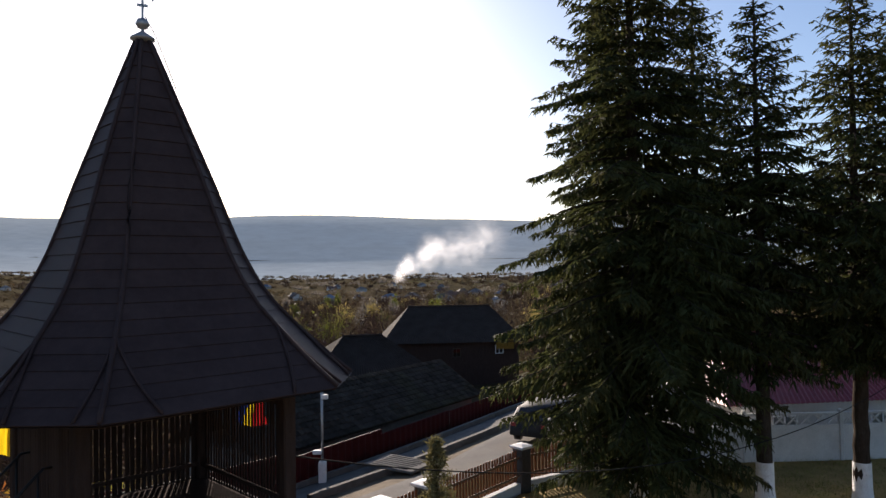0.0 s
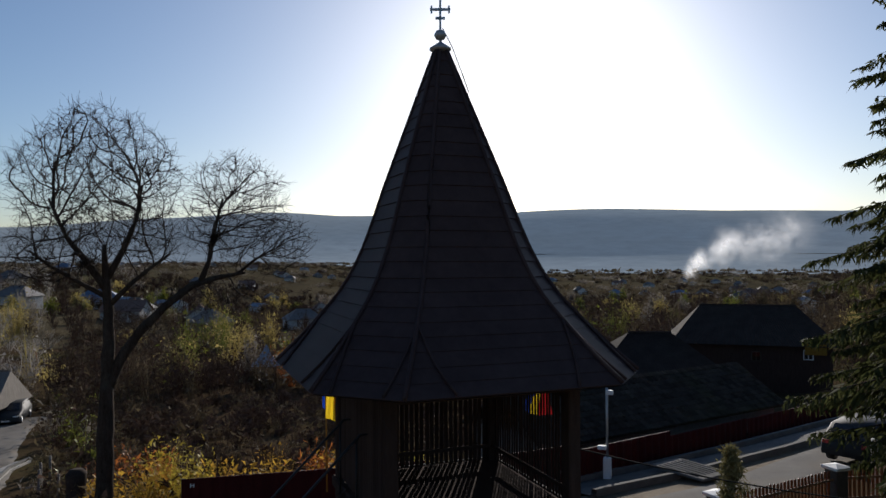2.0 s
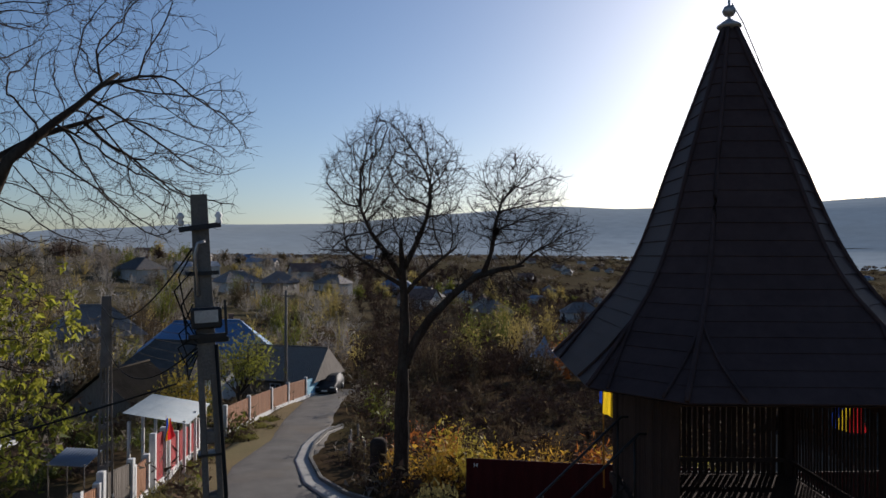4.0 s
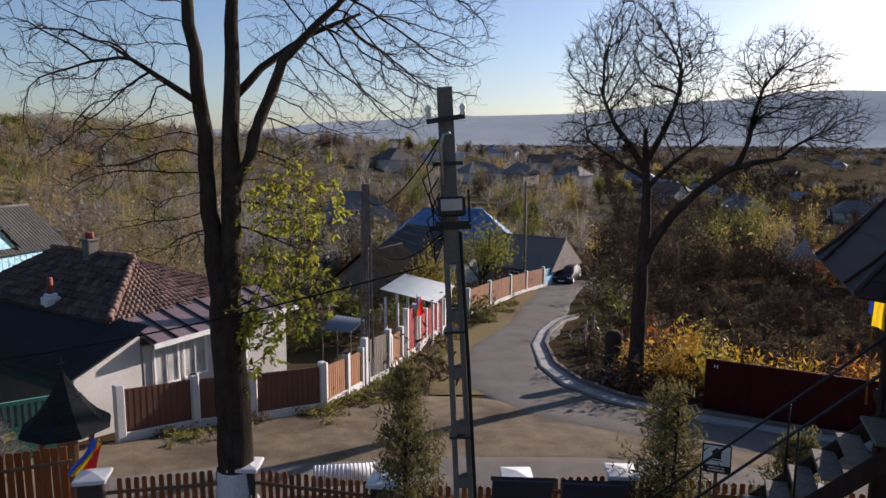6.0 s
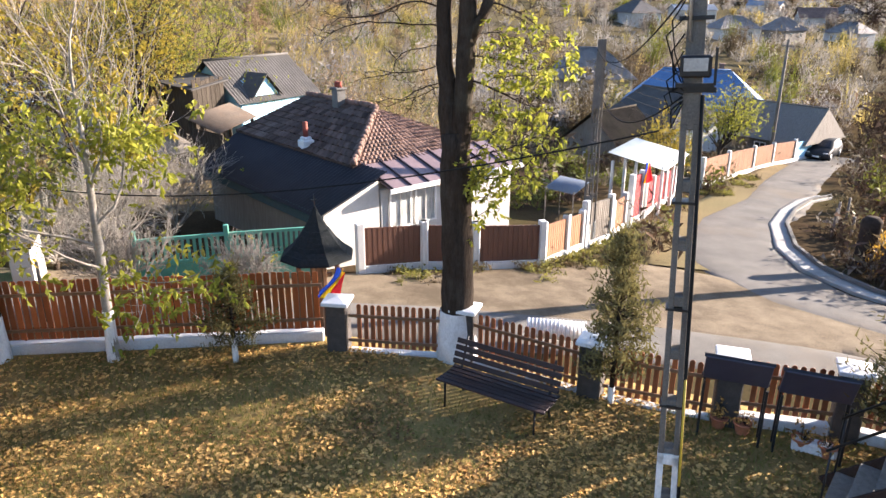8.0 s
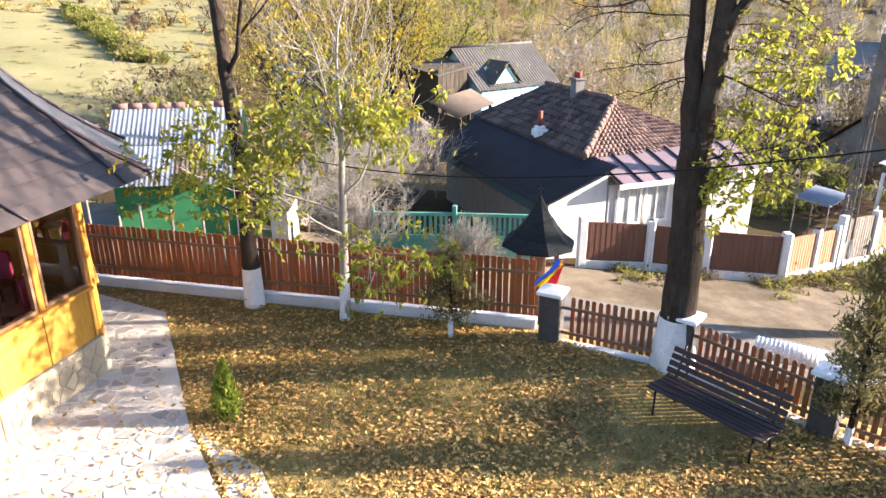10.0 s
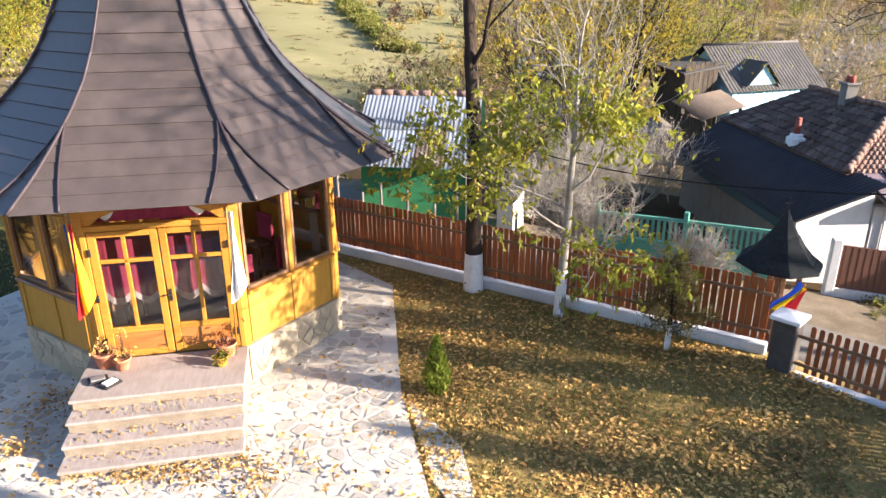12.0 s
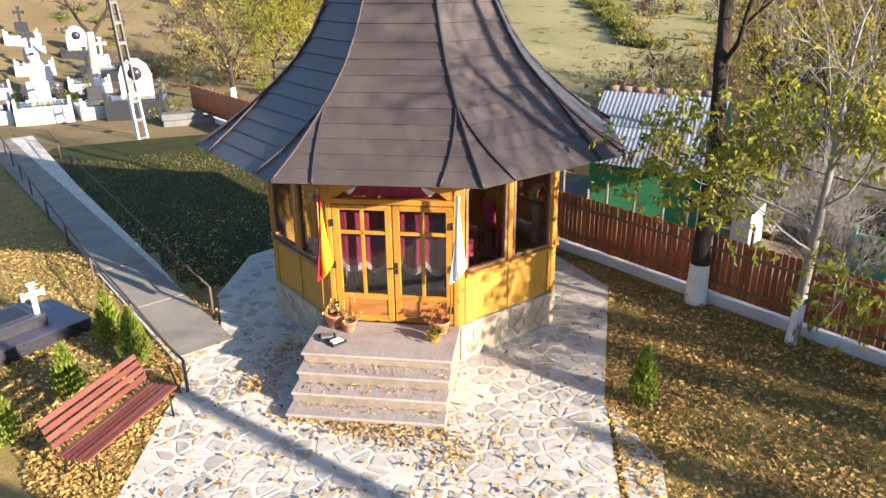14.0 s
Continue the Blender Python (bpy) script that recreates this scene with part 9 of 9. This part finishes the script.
grave(-7.2, -37.6, -190, 2.4, 2.2, 0.75, "marble", "marble", 1.35, "white marble family grave with a carved cross", "cross", 1)
grave(-9.6, -37.2, -186, 2.0, 2.2, 0.55, "marble", "granite", 1.0, "white grave with a black cross stone", "cross", 2)
grave(-10.9, -35.6, -205, 2.6, 2.0, 0.85, "granite", "marble", 1.35, "black granite grave with a white arched headstone", "arch", 3)
grave(-4.9, -38.6, -180, 2.0, 2.2, 0.6, "marble", "marble", 1.0, "white marble grave among evergreens", "cross", 4)
for i, (x, y, r, hd) in enumerate(((-8.6, -43.5, -190, 1.6), (-11.2, -44.5, -195, 1.2), (-6.2, -45.5, -185, 1.3), (-13.0, -48.0, -200, 1.2), (-9.8, -51.0, -190, 1.3), (-7.0, -54.0, -188, 1.2), (-13.5, -55.0, -195, 1.2), (-11.0, -59.0, -195, 1.2))):
    grave(x, y, r, 2.2, 2.1, 0.5, "marble" if i % 3 else "granite", "granite" if i % 3 == 1 else "marble", hd, "white grave on the cemetery slope" if i % 3 else "dark grave on the cemetery slope", "arch" if i % 4 == 2 else "cross", 5 + i)
brush("grave_evergreens", "dark clipped evergreens between the graves", [(x + br.gauss(0, 0.25), y + br.gauss(0, 0.25), br.uniform(0.7, 1.3), br.uniform(0.35, 0.6)) for x, y in ((-9.0, -38.8), (-8.8, -39.4), (-12.0, -37.6), (-6.3, -39.6), (-10.4, -41.8), (-12.6, -39.0)) for _ in range(4)], 40, [M["leaf_dark"], M["needle"]], 1.0, 37, 0.05)
near = thing("grave", "near grave with polished dark slabs and a white cross", "grave", pose(-1.45, -14.0, 0, 0, 0, 14), "graves of the cemetery")
part("slab", MB().box(0, 0, 0.12, 2.1, 1.5, 0.3, 0, None, 0.02), M["granite"], near, "polished dark slab")
part("trough", MB().box(0.3, -0.1, 0.37, 1.5, 0.9, 0.22, 0, None, 0.02), M["granite"], near, "polished dark raised frame")
# thin bluish plates over the granite: a sky reflection put into colour
part("edge", MB().box(0.3, -0.1, 0.485, 1.5, 0.9, 0.012, 0, None, 0.004).box(0, 0, 0.272, 2.1, 1.5, 0.01), M["board"], near, "polished top with the sky's blue reflection in its colour")
part("inset", MB().box(0.35, -0.1, 0.5, 1.2, 0.6, 0.03, 0, None, 0.006), M["black"], near)
orthodox_cross(near, -0.35, 0.2, 0.48, 0.6, M["white"], "small white stone cross")
for i, (w, d, h, z) in enumerate(((2.2, 1.1, 0.3, 0.1), (1.8, 0.8, 0.3, 0.35))):
    solid("stone_step", MB().box(0, 0, z, w, d, h, 0, None, 0.04), M["old_concrete"], "rough concrete step before the graves", "step", pose(-12.0 + 0.2 * i, -32.2 - 0.2 * i, 0, 0, 0, -20), "cemetery steps")

bare_tree("plum_tree", "leaning tree with yellow-green leaves by the cemetery", "tree", -16.4, -36.9, 91, [
    ((0, 0, 1.6), (0.6, 0.4, 0.8), 2.2, 0.07, 3), ((0, 0, 1.8), (-0.7, 0.3, 0.9), 2.2, 0.07, 3), ((0, 0, 2.2), (0.1, -0.3, 1), 2.4, 0.08, 3), ((0, 0, 1.4), (0.9, -0.3, 0.5), 1.9, 0.06, 3)],
    ([(0, 0, -0.2), (0.02, 0, 0.9), (0, 0, 2.3)], [0.17, 0.13, 0.1]), 3, 0.65, (3, 5), "bark", leaves=[("leaf_dark", 1500, 0.12, 0.35, 1.2, 9, -9)], lime=0.9)
bare_tree("plum_tree", "leafy yellow-green tree behind the cemetery fence", "tree", -20.4, -39.6, 92, [
    ((0, 0, 1.6), (0.6, 0.4, 0.8), 2.6, 0.07, 3), ((0, 0, 1.8), (-0.7, 0.3, 0.9), 2.6, 0.07, 3), ((0, 0, 2.2), (0.1, -0.3, 1), 2.8, 0.08, 3)],
    ([(0, 0, -0.2), (0.02, 0, 0.9), (0, 0, 2.3)], [0.17, 0.13, 0.1]), 3, 0.65, (3, 5), "bark", leaves=[("leaf_green", 9000, 0.12, 0.4, 1.0, 9, -9), ("leaf_yellow", 5000, 0.12, 0.4, 1.0, 9, -9)])
bare_tree("walnut_sapling", "pale bare tree trunk before the graves", "tree", -10.4, -39.6, 93, [
    ((0, 0, 3.6), (0.5, 0.3, 1), 2.6, 0.1, 3), ((0, 0, 3.4), (-0.6, 0.2, 1), 2.6, 0.1, 3)],
    ([(0, 0, -0.2), (0.1, 0, 1.2), (0, 0, 3.7)], [0.3, 0.24, 0.18]), 3, 0.6, (3, 4), "pale_bark", lime=1.6)
# yellowing trees behind the plank fence and the houses
for i, (x, y, sc, n, leaf) in enumerate(((-25.5, -9.6, 1.2, 2600, "leaf_green"), (-33.9, -10.0, 1.9, 11000, "leaf_yellow"), (-38.2, -9.6, 2.0, 11000, "leaf_green"), (-30.0, -13.6, 1.6, 5200, "leaf_yellow"), (-43.0, -14.5, 1.8, 6000, "leaf_yellow"), (-33.6, 15.2, 0.75, 4200, "leaf_yellow"), (-41.2, 22.6, 1.05, 6500, "leaf_green"))):
    rr = random.Random(200 + i)
    bare_tree("autumn_tree", "yellow-green autumn tree among the houses", "tree", x, y, 100 + i, [
        ((0, 0, 1.3 * sc), (rr.uniform(-1, 1), rr.uniform(-1, 1), 0.9), 1.7 * sc, 0.05 * sc, 3) for _ in range(6)] + [((0, 0, 1.6 * sc), (0, 0, 1), 2.0 * sc, 0.07 * sc, 3)],
        ([(0, 0, -0.3), (0.02, 0, 0.6 * sc), (0, 0, 1.7 * sc)], [0.14 * sc, 0.11 * sc, 0.08 * sc]), 3, 0.65, (3, 5), leaves=[(leaf, n, 0.10, 0.22 * sc, 0.8, 20, -9), ("leaf_dark", n // 4, 0.10, 0.25 * sc, 0.8, 20, -9)])
# bare thorny shrubs between the plank fence and the white house
for i, (x, y, s) in enumerate(((-19.5, -6.6, 1.0), (-21.5, -7.6, 1.2), (-18.3, -7.9, 0.8), (-22.8, -5.9, 1.1), (-15.2, -5.2, 0.8), (-15.6, -2.6, 0.6))):
    rr = random.Random(300 + i)
    bare_tree("bare_shrub", "tangled bare grey shrub behind the fence", "shrub", x, y, 120 + i, [((0, 0, 0.2), (rr.uniform(-1, 1), rr.uniform(-1, 1), 1.1), 1.3 * s, 0.035, 3) for _ in range(8)],
        ([(0, 0, -0.2), (0, 0, 0.2), (0, 0, 0.35)], [0.08, 0.07, 0.05]), 3, 0.6, (4, 6), twig="pale_bark", wob=0.25, leaves=[("leaf_green", 120, 0.1, 0.2, 0, 9, -9)])


# ---- parked cars ----
def car(at, paint, label, L=4.2, W=1.7):
    root = thing("parked_car", label, "car", at)
    prof = [(-L / 2, 0.35), (-L / 2 + 0.04, 0.75), (-L / 2 + 0.25, 0.92), (-L * 0.36, 1.38), (-L * 0.12, 1.47), (L * 0.1, 1.42), (L * 0.25, 0.98), (L * 0.44, 0.84), (L / 2 - 0.02, 0.68), (L / 2, 0.35), (L * 0.4, 0.26), (-L * 0.4, 0.26)]
    n = len(prof)
    rows = [(-W / 2, 0.94), (-W / 2 + 0.1, 1.0), (W / 2 - 0.1, 1.0), (W / 2, 0.94)]
    v = [(x * k, y * (0.86 if z > 1.0 else 1.0), 0.6 + (z - 0.6) * k) for y, k in rows for x, z in prof]
    f = [(r * n + i, r * n + (i + 1) % n, (r + 1) * n + (i + 1) % n, (r + 1) * n + i) for r in range(3) for i in range(n)] + [tuple(reversed(range(n))), tuple(range(3 * n, 4 * n))]
    part("body", MB().add(v, f, 0, True), paint, root)
    part("windscreen", MB().add([(L * 0.235, -0.62, 1.02), (L * 0.235, 0.62, 1.02), (L * 0.11, 0.56, 1.40), (L * 0.11, -0.56, 1.40)], [(0, 1, 2, 3)], 0, False, pose(0.03, 0, 0.02)), M["granite"], root)
    part("rear_window", MB().add([(-L * 0.445, -0.6, 0.97), (-L * 0.445, 0.6, 0.97), (-L * 0.362, 0.54, 1.35), (-L * 0.362, -0.54, 1.35)], [(3, 2, 1, 0)], 0, False, pose(-0.03, 0, 0.02)), M["granite"], root)
    for s in (-1, 1):
        part("side_window", MB().add([(-L * 0.36, s * W * 0.462, 0.98), (L * 0.19, s * W * 0.462, 0.98), (L * 0.09, s * W * 0.425, 1.36), (-L * 0.3, s * W * 0.425, 1.36)], [(0, 1, 2, 3)], 0, False, pose(0, s * 0.02, 0)), M["granite"], root)
        for x in (-L * 0.31, L * 0.31):
            wheel = part("wheel", MB().tube([(x, s * (W / 2 - 0.2), 0.3), (x, s * (W / 2 + 0.01), 0.3)], 0.31, 18), M["black"], root)
            part("rim", MB().tube([(x, s * (W / 2), 0.3), (x, s * (W / 2 + 0.025), 0.3)], 0.19, 14), M["steel"], wheel)
        part("tail_light", MB().box(-L / 2 + 0.05, s * W * 0.38, 0.78, 0.06, 0.22, 0.14, 0, None, 0.02), M["red_panel"], root)
        part("headlight", MB().box(L / 2 - 0.08, s * W * 0.36, 0.7, 0.08, 0.3, 0.12, 0, None, 0.02), M["white"], root)
    part("plate", MB().box(L / 2 + 0.0, 0, 0.45, 0.02, 0.5, 0.11), M["white"], root)


car(spot(-48.6, 35.0, -48, 0.06), M["car_dark"], "dark estate car parked at the end of the lane")
car(spot(4.3, 29.8, 60, 0.05), M["car_dark"], "dark hatchback parked in the street below the spruces")

# rough garden posts and an old stump at the bend
for i, (x, y) in enumerate(((-24.4, 18.6), (-22.9, 18.2), (-21.6, 17.6), (-25.6, 19.6), (-20.4, 17.1), (-26.6, 20.8))):
    solid("garden_post", MB().tube([(0, 0, -0.3), (0.04 * math.sin(i * 2), 0.03, 1.25)], [0.06, 0.05], 7), M["grey_wood"], "weathered garden fence post at the bend", "post", spot(x, y), "garden posts")
solid("tree_stump", MB().lathe([(0.42, -0.3), (0.34, 0.3), (0.3, 1.3), (0.33, 1.75), (0.2, 1.9)], 11), M["twig"], "dead dark tree stump at the lane's bend", "stump", spot(-20.0, 16.6))


# ---- smoke from a garden fire far down the valley ----
def smoke():
    """Many thin overlapping puffs that widen and thin out as they drift."""
    rnd = random.Random(4)
    m = bpy.data.materials.new("soft_smoke")
    m.use_nodes = True
    nt = m.node_tree
    nt.nodes.remove(nt.nodes["Principled BSDF"])
    at, tr, df, mx, mul = (nt.nodes.new(k) for k in ("ShaderNodeAttribute", "ShaderNodeBsdfTransparent", "ShaderNodeBsdfTranslucent", "ShaderNodeMixShader", "ShaderNodeMath"))
    at.attribute_name = "wisp"
    df.inputs[0].default_value = (0.93, 0.94, 0.96, 1)
    mul.operation = "MULTIPLY"
    puff = nt.nodes.new("ShaderNodeMapRange")
    puff.inputs[1].default_value, puff.inputs[2].default_value, puff.inputs[3].default_value, puff.inputs[4].default_value = 0.35, 0.65, 0.15, 1.5
    nt.links.new(noise_tex(nt, 0.16, 5, 0.65, None, "World"), puff.inputs[0])
    nt.links.new(at.outputs["Fac"], mul.inputs[0])
    nt.links.new(puff.outputs[0], mul.inputs[1])
    nt.links.new(mul.outputs[0], mx.inputs[0])
    nt.links.new(tr.outputs[0], mx.inputs[1])
    nt.links.new(df.outputs[0], mx.inputs[2])
    nt.links.new(mx.outputs[0], nt.nodes["Material Output"].inputs[0])
    mb, dens = MB(), []
    for i in range(15):
        t = ((i + 0.5) / 15) ** 1.1
        c = Vector((-22.0 + 20 * t + 36 * t * t + rnd.gauss(0, 0.2 + 2.5 * t), 330 + 2.4 * i, -1.0 + 27 * t ** 0.8 - 5 * t * t + rnd.gauss(0, 0.2 + 2.6 * t)))
        r = (2.2 + 11 * t) * rnd.uniform(0.85, 1.3)
        a0 = 0.34 * (1 - t) ** 1.3 + 0.06
        v, f = [c], []
        dens.append(a0)
        for q, a in ((0.25, 0.85), (0.5, 0.5), (0.75, 0.18), (1.0, 0.0)):
            for k in range(18):
                w = r * q * (1 + 0.35 * noise.noise((k * 0.9, i * 3.1, q)))
                v.append(c + Vector((w * math.cos(k * 0.3491), rnd.gauss(0, 0.3), w * math.sin(k * 0.3491))))
                dens.append(a0 * a)
        f += [(0, 1 + k, 1 + (k + 1) % 18) for k in range(18)]
        for ring in (0, 1, 2):
            o = 1 + ring * 18
            f += [(o + k, o + 18 + k, o + 18 + (k + 1) % 18, o + (k + 1) % 18) for k in range(18)]
        mb.add(v, f, 0, True)
    ob = solid("smoke_plume", mb, m, "white smoke drifting from a far garden fire", "smoke", None, "", "stuff")
    layer = ob.data.attributes.new("wisp", "FLOAT", "POINT")
    layer.data.foreach_set("value", [max(0.0, a) for a in dens])
    ob.visible_shadow = False


smoke()
paving()
